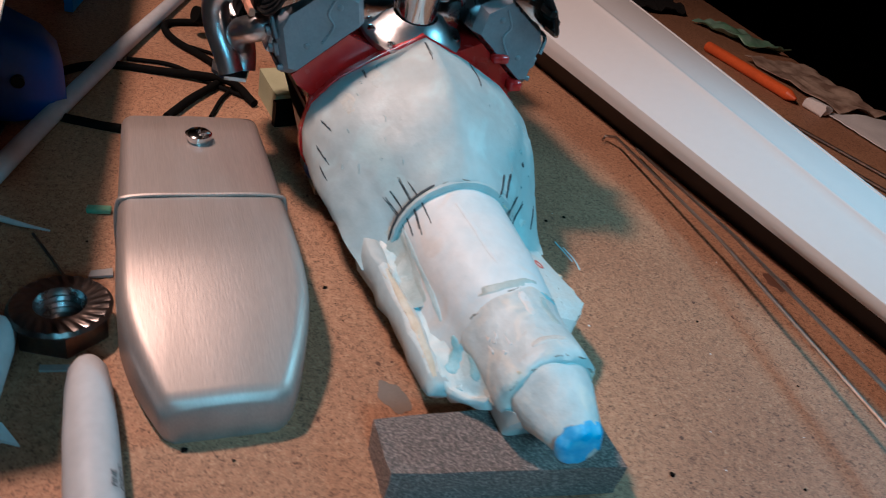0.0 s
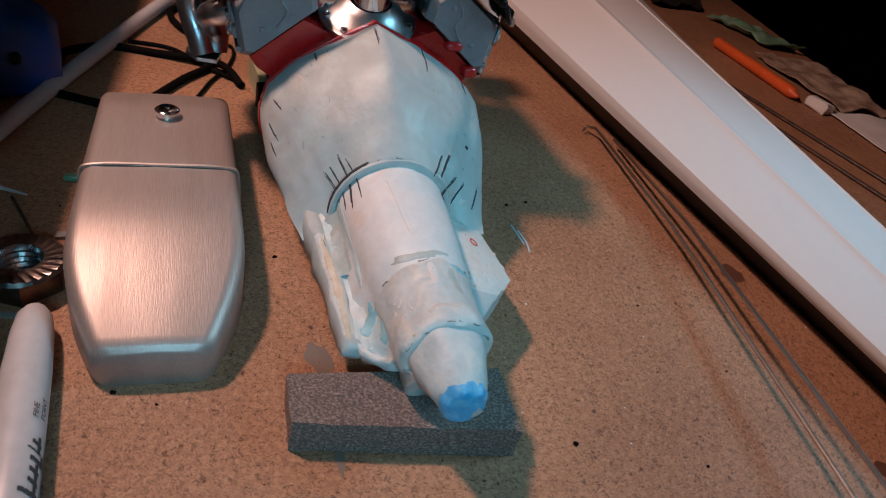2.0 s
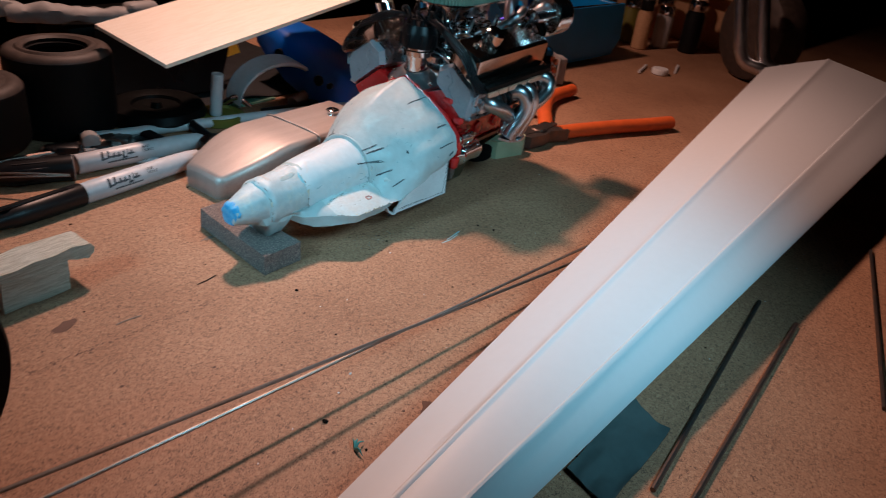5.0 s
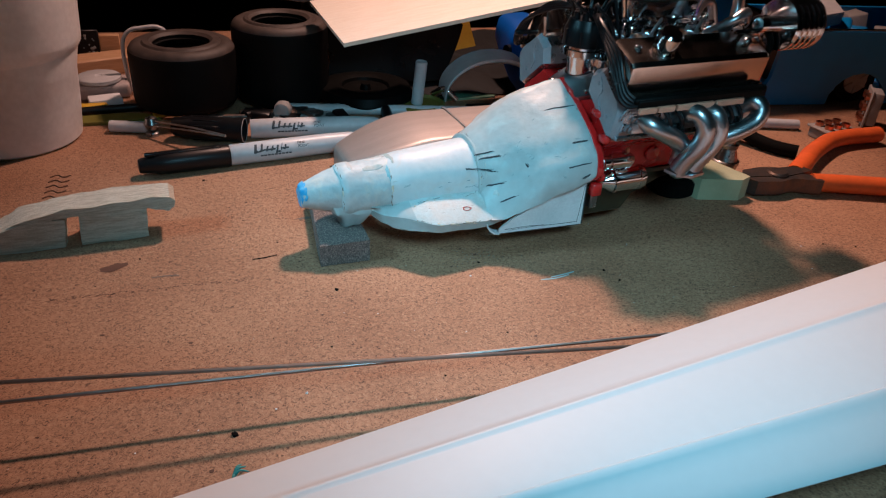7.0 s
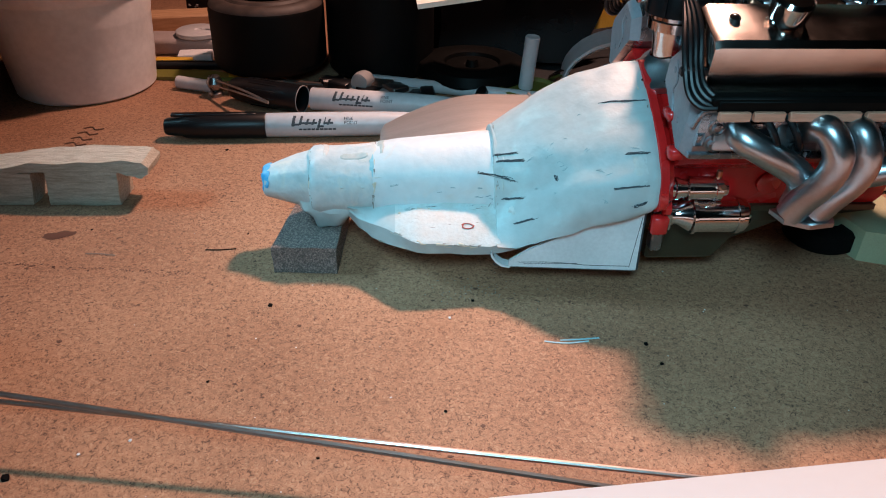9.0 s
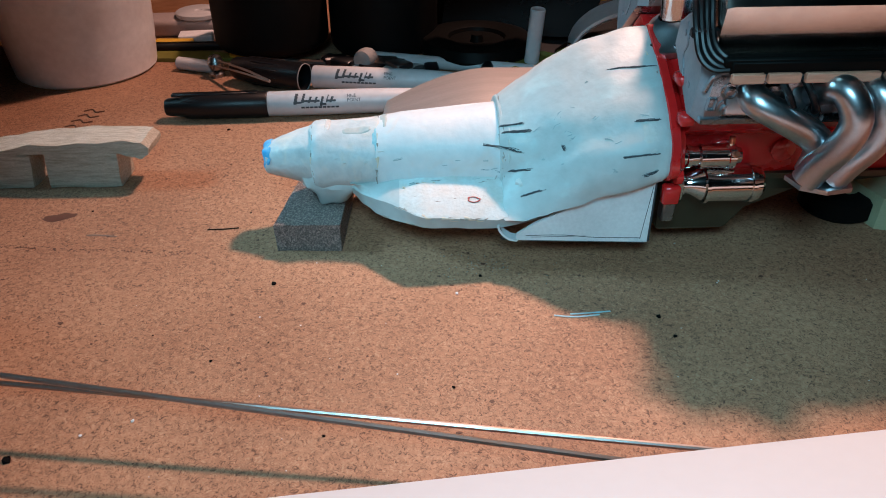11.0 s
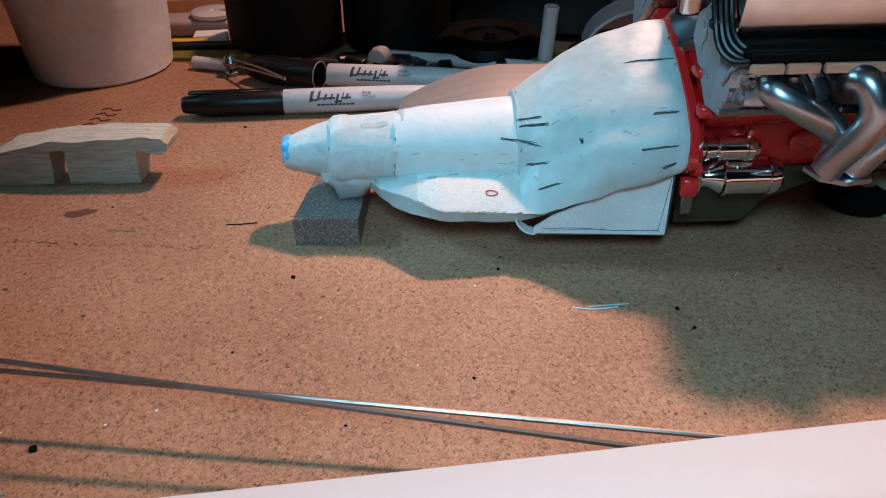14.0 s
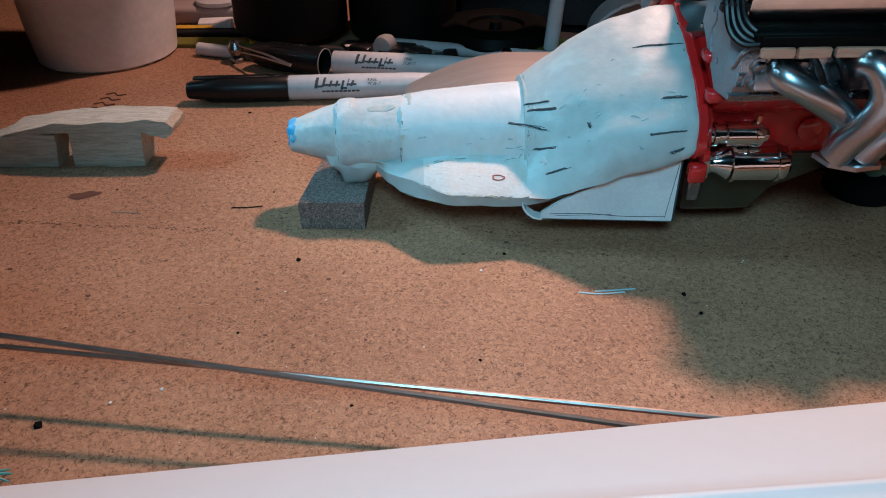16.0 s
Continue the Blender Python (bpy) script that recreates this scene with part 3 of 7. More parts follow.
wire("steel_wire", [(0.196, -0.0635, 0.0020), (0.199, -0.0660, 0.0030), (0.192, -0.0678, 0.0060), (0.1, -0.0686, 0.0110), (0, -0.066, 0.0130), (-0.26, -0.059, 0.016)], 0.0007, M_ROD, "thin straight steel wire lying along the bench", "wire", "wires")
wire("steel_wire", [(0.183, -0.0752, 0.005), (0.1, -0.0753, 0.0122), (0, -0.0712, 0.0184), (-0.26, -0.0605, 0.034)], 0.0007, M_ROD, "thin straight steel wire lying along the bench", "wire", "wires")


def tank():
    """Formed aluminium tank: straight rear with a filler cap, bowed nose that rolls down."""
    t = thing("fuel_tank", pose(0.0195, 0.1142, 0, 0, 0, 6.4), "brushed aluminium model fuel tank with a filler cap", "model tank")
    L = 0.1235

    def outline(x):
        if x < 0.034:
            q = 1 - x / 0.034
            w = 0.0242 - 0.0094 * q ** 1.7
        else:
            w = 0.0242 - 0.0018 * ((x - 0.034) / (L - 0.034)) ** 1.3
        q = max(0.0, 1 - x / 0.046)
        return w, 0.0252 - 0.0128 * q ** 1.42

    def shell(xs):
        bm = bm_new()
        rows = []
        for x in xs:
            w, top = outline(max(x, 0.0))
            if x < 0.0016:
                w, top = w - 0.0016 + x, top - 0.0016 + x
            if x > L - 0.0025:
                w, top = w - (x - L + 0.0025) * 0.8, top - (x - L + 0.0025) * 0.8
            r = 0.0042
            o = [(-w + 0.0012, 0.0), (-w, 0.003)]
            for k in range(6):
                an = math.pi / 2 * k / 5
                o.append((-w + r * (1 - math.cos(an)), top - r * (1 - math.sin(an))))
            o.append((0, top + 0.0004))
            for k in range(6):
                an = math.pi / 2 * k / 5
                o.append((w - r * (1 - math.sin(an)), top - r * (1 - math.cos(an))))
            o += [(w, 0.003), (w - 0.0012, 0.0)]
            rows.append(ring(bm, [(x, a, b) for a, b in o]))
        skin(bm, rows)
        return bm
    SX = 0.0695  # seam
    part("nose_shell", shell([0, 0.0004, 0.001, 0.0018, 0.004, 0.008, 0.013, 0.018, 0.023, 0.028, 0.033, 0.039, 0.046, 0.055, SX - 0.0003]), M_ALU, t, sharp=55)
    part("rear_shell", shell([SX + 0.0003, 0.08, 0.09, 0.1, 0.11, L - 0.0025, L - 0.0012, L]), M_ALU, t, sharp=55)
    bm = bm_new()
    w, top = outline(SX)
    tube(bm, [(SX, -w - 0.0003, 0.0), (SX, -w - 0.0003, top - 0.004), (SX, -w + 0.004, top + 0.0004), (SX, 0, top + 0.0008), (SX, w - 0.004, top + 0.0004), (SX, w + 0.0003, top - 0.004), (SX, w + 0.0003, 0.0)], 0.0006, 6, 5)
    part("seam_bead", bm, M_ALU, t)
    bm = bm_new()
    turned(bm, (0.1035, -0.001, 0.0252), (0, 0, 1), [(0, 0.0034), (0.0018, 0.0034), (0.0019, 0.0042), (0.0030, 0.0042), (0.0036, 0.0034), (0.0037, 0.0010), (0.0044, 0.0008), (0.0045, 0.0)], 28)
    part("filler_cap", bm, M_CHROME, t, "polished filler cap")


tank()


def marker(m, label, capped=True, group="markers"):
    t = thing("marker_pen", m, label, "marker pen", group)
    if capped:
        bm = bm_new()
        turned(bm, (0, 0, 0), (1, 0, 0), [(0, 0.0), (0.0005, 0.0036), (0.002, 0.0042), (0.008, 0.0047), (0.010, 0.0056), (0.018, 0.0060), (0.0475, 0.0063), (0.048, 0.0061), (0.048, 0.0057), (0.042, 0.0056)], 28)
        part("cap", bm, M_BLACK, t, "black cap")
        bm = bm_new()
        box(bm, (0.004, -0.0016, 0.0052), (0.040, 0.0016, 0.0066), 0.0004, 1)
        box(bm, (0.038, -0.0016, 0.003), (0.044, 0.0016, 0.0066), 0.0004, 1)
        part("clip", bm, M_BLACK, t)
    bm = bm_new()
    turned(bm, (0, 0, 0), (1, 0, 0), [(0.0481, 0.0056), (0.0485, 0.0058), (0.075, 0.0060), (0.105, 0.0058), (0.118, 0.0053), (0.1245, 0.0045), (0.1275, 0.003), (0.1282, 0.0)], 28)
    part("barrel", bm, M_BARREL, t, "white barrel with black print")
    return t


marker(pose(-0.0862, 0.1262, 0.0062, 0, 0, 9.7), "black fine marker pen with a white barrel lying on the bench")
marker(pose(-0.0735, 0.1733, 0.0062, 0, 0, -1.6), "marker pen with a white barrel, its cap pulled off", False)


def loose_cap():
    """Open marker cap lying beside its pen, the hollow end towards the front."""
    t = thing("open_pen_tube", pose(-0.0700, 0.1790, 0.0075, 0, 0, -16.5), "loose black marker cap with an open end", "pen tube")
    bm = bm_new()
    turned(bm, (0, 0, 0), (1, 0, 0), [(0, 0.0), (0.0005, 0.0048), (0.002, 0.0056), (0.009, 0.0064), (0.011, 0.0070), (0.0395, 0.0072), (0.0415, 0.0074), (0.0425, 0.0074), (0.0428, 0.0070), (0.0425, 0.0066), (0.0300, 0.0064), (0.0298, 0.0)], 36)
    part("shell", bm, M_BLACK, t)
    bm = bm_new()
    for k in range(12):
        box(bm, (0.013, -0.0004, 0.0068), (0.030, 0.0004, 0.0074), 0.0002, 1, Matrix.Rotation(2 * math.pi * k / 12, 4, "X"))
    part("grip_ribs", bm, M_BLACK, t)
    bm = bm_new()
    turned(bm, (0, 0, 0), (1, 0, 0), [(0.0420, 0.0073), (0.0429, 0.0072), (0.0430, 0.0069), (0.0424, 0.0067)], 36, False, False)
    part("rim", bm, M_GREYPART, t, "worn grey rim")


loose_cap()


M_CUPRED = material("red_print_ink", (0.45, 0.03, 0.03), 0.5, bump=0)


def cup():
    t = thing("plastic_cup", pose(-0.158, 0.193, 0), "large white plastic cup with a stepped wall and blue print", "cup")
    bm = bm_new()
    turned(bm, (0, 0, 0), (0, 0, 1), [(0.001, 0.030), (0.0, 0.0345), (0.0015, 0.0365), (0.020, 0.0385), (0.048, 0.0405), (0.052, 0.0425), (0.055, 0.0445), (0.058, 0.0450), (0.13, 0.0500), (0.131, 0.0500), (0.131, 0.0485), (0.058, 0.0435), (0.004, 0.033)], 64)
    part("wall", bm, M_CUP, t)
    for a0, a1 in ((-33.0, 150.0), (-162.0, -42.0)):
        bm = bm_new()
        rows = []
        for z, r in ((0.094, 0.0476), (0.094, 0.0480), (0.1285, 0.0503), (0.1285, 0.0499)):
            rows.append(ring(bm, [(r * math.cos(radians(a0 + (a1 - a0) * k / 40)), r * math.sin(radians(a0 + (a1 - a0) * k / 40)), z) for k in range(41)]))
        for p, q in zip(rows, rows[1:]):
            for k in range(40):
                bm.faces.new((p[k], p[k + 1], q[k + 1], q[k]))
        part("printed_panel", bm, M_BLUEBRIGHT, t, "dark blue printed panel")
    # unreadable small print as bars
    rng = random.Random(3)
    bars = [(-98.0 - 30 + 2.4 * k, -98.0 - 30 + 2.4 * k + rng.uniform(1.2, 2.0), 0.0667, 0.0692, M_BLUEBRIGHT) for k in range(21)]
    bars += [(-101.0, -92.0, 0.0740, 0.0900, M_CUPRED), (-91.5, -89.2, 0.0742, 0.0765, M_CUPRED), (-88.8, -86.6, 0.0742, 0.0765, M_CUPRED)]
    for a0, a1, z0, z1, mat in bars:
        bm = bm_new()
        rows = []
        for z in (z0, z1):
            r = 0.0450 + (z - 0.058) / 0.072 * 0.005 + 0.00012
            rows.append(ring(bm, [(r * math.cos(radians(a0 + (a1 - a0) * k / 4)), r * math.sin(radians(a0 + (a1 - a0) * k / 4)), z) for k in range(5)]))
        for k in range(4):
            bm.faces.new((rows[0][k], rows[0][k + 1], rows[1][k + 1], rows[1][k]))
        part("print_bar", bm, mat, t)


cup()


def tyre(m, R, w, hole, label):
    t = thing("slick_tyre", m, label, "model tyre", "slick tyres")
    bm = bm_new()
    pr = [(0.001, hole), (0, hole + 0.002), (0, R * 0.80), (0.0015, R * 0.93), (0.004, R * 0.99), (0.006, R), (w - 0.006, R), (w - 0.004, R * 0.99), (w - 0.0015, R * 0.94), (w, R * 0.84), (w - 0.0006, R * 0.74), (w + 0.0006, R * 0.70), (w + 0.0006, hole + 0.002), (w - 0.001, hole), (w - 0.006, hole - 0.0005)]
    turned(bm, (0, 0, 0), (0, 0, 1), pr, 64, False, False)
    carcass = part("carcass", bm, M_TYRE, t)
    # upward faces get the browner rubber, painting in the lamp's light on top
    fill(carcass, M_LITRUBBER, lambda c, n: n.z > 0.5 and c.z > w - 0.004)
    for z in (0.004, w - 0.006):
        bm = bm_new()
        turned(bm, (0, 0, z), (0, 0, 1), [(-0.001, hole + 0.001), (0, hole - 0.0008), (0.0025, hole - 0.0012), (0.0035, hole + 0.001), (-0.001, hole + 0.001)], 64, False, False)
        part("bead", bm, M_TYRE, t)
    bm = bm_new()
    turned(bm, (0, 0, 0), (0, 0, 1), [(0.002, hole), (0.004, hole + 0.004), (w * 0.5, hole + 0.007), (w - 0.004, hole + 0.004), (w - 0.002, hole)], 64, False, False)
    part("inner_liner", bm, M_TYRE, t)


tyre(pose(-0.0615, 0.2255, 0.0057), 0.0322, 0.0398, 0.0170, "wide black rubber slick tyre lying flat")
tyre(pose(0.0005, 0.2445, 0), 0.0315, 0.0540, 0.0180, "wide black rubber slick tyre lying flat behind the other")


def balsa_board():
    bm = bm_new()
    # corners in plan, thin sheet sloping up to the far end
    prism(bm, [(0, 0), (0.34, 0.0), (0.3355, 0.064), (-0.0045, 0.064)], 0, 0.0025)
    rounded(bm, 0.0003, 1)
    ob = solo("plywood_sheet", bm, M_BALSA, "thin pale plywood sheet laid across the clutter", "wood sheet")
    a, b = Vector((0.031, 0.1665, 0.0560)), Vector((0.020, 0.2290, 0.0660))
    xv = Vector((1.0, 0.088, 0.16)).normalized()
    yv = ((b - a) - xv * xv.dot(b - a)).normalized()
    zv = xv.cross(yv)
    ob.matrix_world = Matrix((( xv.x, yv.x, zv.x, a.x), (xv.y, yv.y, zv.y, a.y), (xv.z, yv.z, zv.z, a.z), (0, 0, 0, 1)))


balsa_board()


# ---------------------------------------------------------------- model V8 engine
def engine():
    t = thing("model_engine", TRANS, "detailed model V8 engine with red block and chrome parts", "model engine")
    # rear flange and block
    bm = bm_new()
    out = bell_outline(48)
    rows = [ring(bm, [(u, -x * k * (0.91 if x < 0 else 1.045), 0.038 + (z - 0.038) * k) for x, z in out]) for u, k in ((0.1290, 0.99), (0.1293, 1.008), (0.1318, 1.008), (0.1324, 0.985), (0.1340, 0.95))]
    skin(bm, rows)
    cut_away(bm.verts)
    for s in (-1,):
        box(bm, (0.1290, s * 0.0385 - 0.0020, 0.0255), (0.1345, s * 0.0385 + 0.0020, 0.0320), 0.0007, 1)
        box(bm, (0.1300, s * 0.0375 - 0.0030, 0.0520), (0.1345, s * 0.0375 + 0.0022, 0.0560), 0.0008, 1)
        box(bm, (0.1300, s * 0.0290 - 0.0040, 0.0618), (0.1338, s * 0.0290 + 0.0022, 0.0650), 0.0008, 1)
        turned(bm, (0.1320, s * 0.0385, 0.0350), (1, 0, 0), [(0, 0.0026), (0.0020, 0.0026), (0.0024, 0.0020)], 10)
    part("bell_flange", bm, M_RED, t, "red block flange with bolt bosses", 45)
    bm = bm_new()
    half = [(0.0, 0.028), (0.024, 0.028), (0.0275, 0.033), (0.0285, 0.044), (0.0375, 0.050), (0.0400, 0.0535), (0.0230, 0.0675), (0.011, 0.0625), (0.0, 0.061)]
    o = half + [(-a, b) for a, b in half[-2:0:-1]]
    skin(bm, [ring(bm, [(u, a, b) for a, b in o]) for u in (0.134, 0.212)])
    rounded(bm, 0.0009, 2)
    for s in (-1, 1):
        for u in (0.150, 0.170, 0.190):
            turned(bm, (u, s * 0.0275, 0.0385), (0, s, 0), [(0, 0.004), (0.0018, 0.004), (0.0022, 0.0035)], 16)
        box(bm, (0.140, s * 0.0285 - 0.001, 0.0445), (0.205, s * 0.0285 + 0.0012, 0.0465), 0.0006, 1)
    part("block", bm, M_RED, t, "glossy red engine block", 40)
    for s in (-1, 1):
        # cylinder head: drawn out along the engine
        bm = bm_new()
        o = [(0.0185, 0.0715), (0.0235, 0.0675), (0.0400, 0.0537), (0.0432, 0.0542), (0.0462, 0.0690), (0.0440, 0.0740), (0.0290, 0.0850), (0.0200, 0.0800)]
        low = [(0.033 + (a - 0.033) * 0.84, 0.0690 + (b - 0.0690) * 0.84) for a, b in o]
        skin(bm, [ring(bm, [(u, s * a, b) for a, b in q]) for u, q in ((0.1316, low), (0.1348, o), (0.2135, o))])
        rounded(bm, 0.0019, 4)
        lean = Matrix.Translation((0, s * 0.0447, 0.0615)) @ Matrix.Rotation(radians(-11.5 * s), 4, "X")
        # bolts in round bosses, a square pocket, cast ribs on the outer face
        for u, z in ((0.1402, -0.0012), (0.1400, 0.0042), (0.1555, -0.0030), (0.1740, -0.0030), (0.1945, -0.0030), (0.2085, -0.0030)):
            c = lean @ Vector((u, 0, z))
            out = lean.to_3x3() @ Vector((0, s, 0))
            turned(bm, c, out, [(-0.0005, 0.0026), (0.0006, 0.0026), (0.0008, 0.0018), (0.0020, 0.0017), (0.0022, 0.0011), (0.0016, 0.0009)], 12)
        for x0, x1, z0, z1 in ((0.1345, 0.1372, -0.0022, -0.0016), (0.1345, 0.1372, 0.0014, 0.0020), (0.1345, 0.1351, -0.0020, 0.0018), (0.1366, 0.1372, -0.0020, 0.0018),
                               (0.1335, 0.1600, -0.0066, -0.0048), (0.1700, 0.2100, -0.0066, -0.0048)):
            box(bm, (x0, -0.0010, z0), (x1, 0.0010, z1), 0.0003, 1, lean)
        tube(bm, [lean @ Vector(p) for p in ((0.1330, 0.0, 0.0040), (0.1345, s * 0.0004, 0.0090), (0.1390, s * 0.0004, 0.0100), (0.1440, 0, 0.0085))], 0.0007, 8, 6)
        tube(bm, [lean @ Vector(p) for p in ((0.1420, 0.0, -0.0040), (0.1440, s * 0.0002, 0.0), (0.1430, s * 0.0002, 0.0055))], 0.0008, 8, 6)
        for u in (0.150, 0.1845):
            box(bm, (u - 0.0045, -0.0012, 0.0005), (u + 0.0045, 0.0009, 0.0060), 0.0009, 2, lean)
        # seams and bolts on the end face
        tube(bm, [(0.1317, s * 0.0285, 0.0800), (0.1316, s * 0.0310, 0.0745), (0.1316, s * 0.0290, 0.0705), (0.1316, s * 0.0320, 0.0650)], 0.0005, 6, 6)
        for y, z in ((0.0365, 0.0640), (0.0275, 0.0765)):
            turned(bm, (0.1320, s * y, z), (-1, 0, 0), [(0, 0.0011), (0.0006, 0.0010), (0.0008, 0.0006), (0.0008, 0.0)], 10)
        head = part("cylinder_head", bm, M_CAST, t, "silver-grey cast cylinder head", 35)
        fill(head, M_HEADPAINT, lambda c, n: n.x < -0.5)
        # valve cover
        bm = bm_new()
        prof = [(0.0462, 0.0735), (0.0466, 0.0755), (0.0440, 0.0762), (0.0462, 0.0888), (0.0448, 0.0908), (0.0300, 0.0968), (0.0275, 0.0962), (0.0258, 0.0868), (0.0245, 0.0855), (0.0250, 0.0835)]
        cv, cz = 0.0355, 0.0790
        rows = []
        for u, k in ((0.1340, 0.80), (0.1346, 0.94), (0.1365, 1.0), (0.2100, 1.0), (0.2120, 0.94), (0.2126, 0.80)):
            rows.append(ring(bm, [(u, s * (cv + (a - cv) * k), cz + (b - cz) * k) for a, b in prof]))
        skin(bm, rows)
        vc = part("valve_cover", bm, M_COVER, t, "chrome valve cover", 28)
        up = Vector((0, s * 0.45, 1)).normalized()
        bm = bm_new()
        turned(bm, Vector((0.1565, s * 0.0365, 0.0928)), up, [(0, 0.0040), (0.003, 0.0040), (0.0032, 0.0056), (0.0085, 0.0056), (0.0095, 0.0046), (0.0097, 0.0)], 28)
        part("breather_cap", bm, M_CHROME, vc, "chrome breather cap", 30)
        for u in (0.142, 0.205):
            bm = bm_new()
            turned(bm, Vector((u, s * 0.0365, 0.0932)), up, [(0, 0.0016), (0.002, 0.0016), (0.0026, 0.0009), (0.0027, 0.0)], 12)
            part("cover_screw", bm, M_CHROME, vc)
        # headers
        ports = (0.1460, 0.165, 0.1765, 0.2025)
        y0, z0 = s * 0.0440, 0.0635
        routes = ([(ports[0], y0, 0.0650), (0.1475, s * 0.0490, 0.0630), (0.1535, s * 0.0515, 0.0600), (0.1605, s * 0.0518, 0.0562), (0.1650, s * 0.0510, 0.0532), (0.1685, s * 0.0495, 0.0495), (0.1692, s * 0.0488, 0.0450), (0.1680, s * 0.0490, 0.0405)],
                  [(ports[1], y0, z0), (0.1655, s * 0.0500, 0.0672), (0.1680, s * 0.0550, 0.0682), (0.1705, s * 0.0580, 0.0640), (0.1712, s * 0.0585, 0.0590), (0.1698, s * 0.0575, 0.0530), (0.1668, s * 0.0550, 0.0460), (0.1650, s * 0.0535, 0.0405)],
                  [(ports[2], y0, z0), (0.1770, s * 0.0500, 0.0670), (0.1787, s * 0.0540, 0.0670), (0.1802, s * 0.0562, 0.0630), (0.1808, s * 0.0567, 0.0585), (0.1795, s * 0.0562, 0.0530), (0.1755, s * 0.0548, 0.0465), (0.1728, s * 0.0535, 0.0405)],
                  [(ports[3], y0, z0 + 0.001), (0.2055, s * 0.0490, 0.0690), (0.2078, s * 0.0525, 0.0660), (0.2052, s * 0.0535, 0.0605), (0.1960, s * 0.0522, 0.0555), (0.186, s * 0.0490, 0.0512), (0.1775, s * 0.0478, 0.0462), (0.1750, s * 0.0485, 0.0405)])
        hd = None
        for k, r in enumerate(routes):
            bm = bm_new()
            tube(bm, r, 0.0043, 20, 10)
            p = part("header_pipe", bm, M_STEEL, t if hd is None else hd)
            if hd is None:
                hd = tagged(p, "polished steel exhaust header pipe")
        bm = bm_new()
        prism(bm, [(0.1610, s * 0.0490), (0.1625, s * 0.0560), (0.1690, s * 0.0595), (0.1770, s * 0.0580), (0.1795, s * 0.0515), (0.1700, s * 0.0465)], 0.0386, 0.0400)
        rounded(bm, 0.0006, 2)
        part("collector_flange", bm, M_STEEL, hd)
        bm = bm_new()
        for u in ports:
            box(bm, (u - 0.0068, -0.0012, -0.0050), (u + 0.0068, 0.0012, 0.0050), 0.0010, 2, Matrix.Translation((0, s * 0.0452, 0.0632)) @ Matrix.Rotation(radians(14 * s), 4, "X"))
        part("port_flange", bm, M_STEEL, hd)
        # plug wire loom
        bm = bm_new()
        box(bm, (0.1345, s * 0.0495 - 0.0022, 0.0738), (0.2100, s * 0.0495 + 0.0022, 0.0770), 0.0008, 1)
        box(bm, (0.1362, s * 0.0512 - 0.0010, 0.0722), (0.2090, s * 0.0512 + 0.0010, 0.0760), 0.0005, 1)
        loom = part("wire_loom", bm, M_DARKRUBBER, t, "black plug wire loom")
        for u0, u1 in ((0.1365, 0.1455), (0.1465, 0.1555), (0.1568, 0.1775), (0.1790, 0.1950)):
            bm = bm_new()
            box(bm, (u0, s * 0.0525 - 0.0010, 0.0702), (u1, s * 0.0525 + 0.0010, 0.0730), 0.0003, 1)
            part("loom_clamp", bm, M_CLAMP, loom, "bare wood clamp strip")
        for k, u in enumerate((0.1555, 0.162, 0.191, 0.1965)):
            bm = bm_new()
            tube(bm, [(u - 0.005, s * 0.051, 0.0715), (u - 0.002, s * 0.0535, 0.0665), (u + 0.001, s * 0.0515, 0.0615), (u + 0.002, s * 0.0465, 0.0600)], 0.0011, 8, 6)
            cyl(bm, (u + 0.001, s * 0.0510, 0.0612), (u + 0.0024, s * 0.0455, 0.0592), 0.0019, seg=10, edge=0.0003)
            part("plug_wire", bm, M_BLACK, loom)
            bm = bm_new()
            cyl(bm, (u + 0.0022, s * 0.0465, 0.0596), (u + 0.003, s * 0.0435, 0.0585), 0.0024, seg=6, edge=0.0003)
            part("spark_plug", bm, M_CHROME, loom)
        for k in range(4):
            d = 0.0017 * k
            bm = bm_new()
            tube(bm, [(0.1372 + 0.0012 * k, s * 0.0508, 0.0735 + 0.0005 * k), (0.1322 + d * 0.7, s * 0.0495, 0.0732 + d * 0.6), (0.1290 + d * 0.8, s * 0.0468, 0.0762 + d * 0.5), (0.1280 + d * 0.9, s * 0.0430, 0.0830), (0.1290 + d * 0.8, s * 0.0355, 0.0905 + 0.0008 * k),
                      (0.1335, s * 0.0190, 0.0990 + 0.0010 * k), (0.1385 + 0.0012 * k, s * 0.0065, 0.1015)], 0.00085, 8, 8)
            part("ignition_lead", bm, M_BLACK, t, "black ignition lead")
        bm = bm_new()
        box(bm, (0.1268, s * 0.0432 - 0.0014, 0.0800), (0.1345, s * 0.0432 + 0.0014, 0.0826), 0.0005, 1)
        part("lead_clamp", bm, M_BLACK, loom)
    # intake manifold and carburettors
    bm = bm_new()
    box(bm, (0.142, -0.018, 0.066), (0.208, 0.018, 0.079), 0.003, 2)
    box(bm, (0.150, -0.013, 0.079), (0.200, 0.013, 0.086), 0.002, 2)
    for s in (-1, 1):
        for u in (0.150, 0.166, 0.184, 0.200):
            tube(bm, [(u, s * 0.008, 0.082), (u, s * 0.016, 0.081), (u, s * 0.022, 0.076)], 0.0042, 12, 5)
    part("intake_manifold", bm, M_CHROME, t, "polished intake manifold", 40)
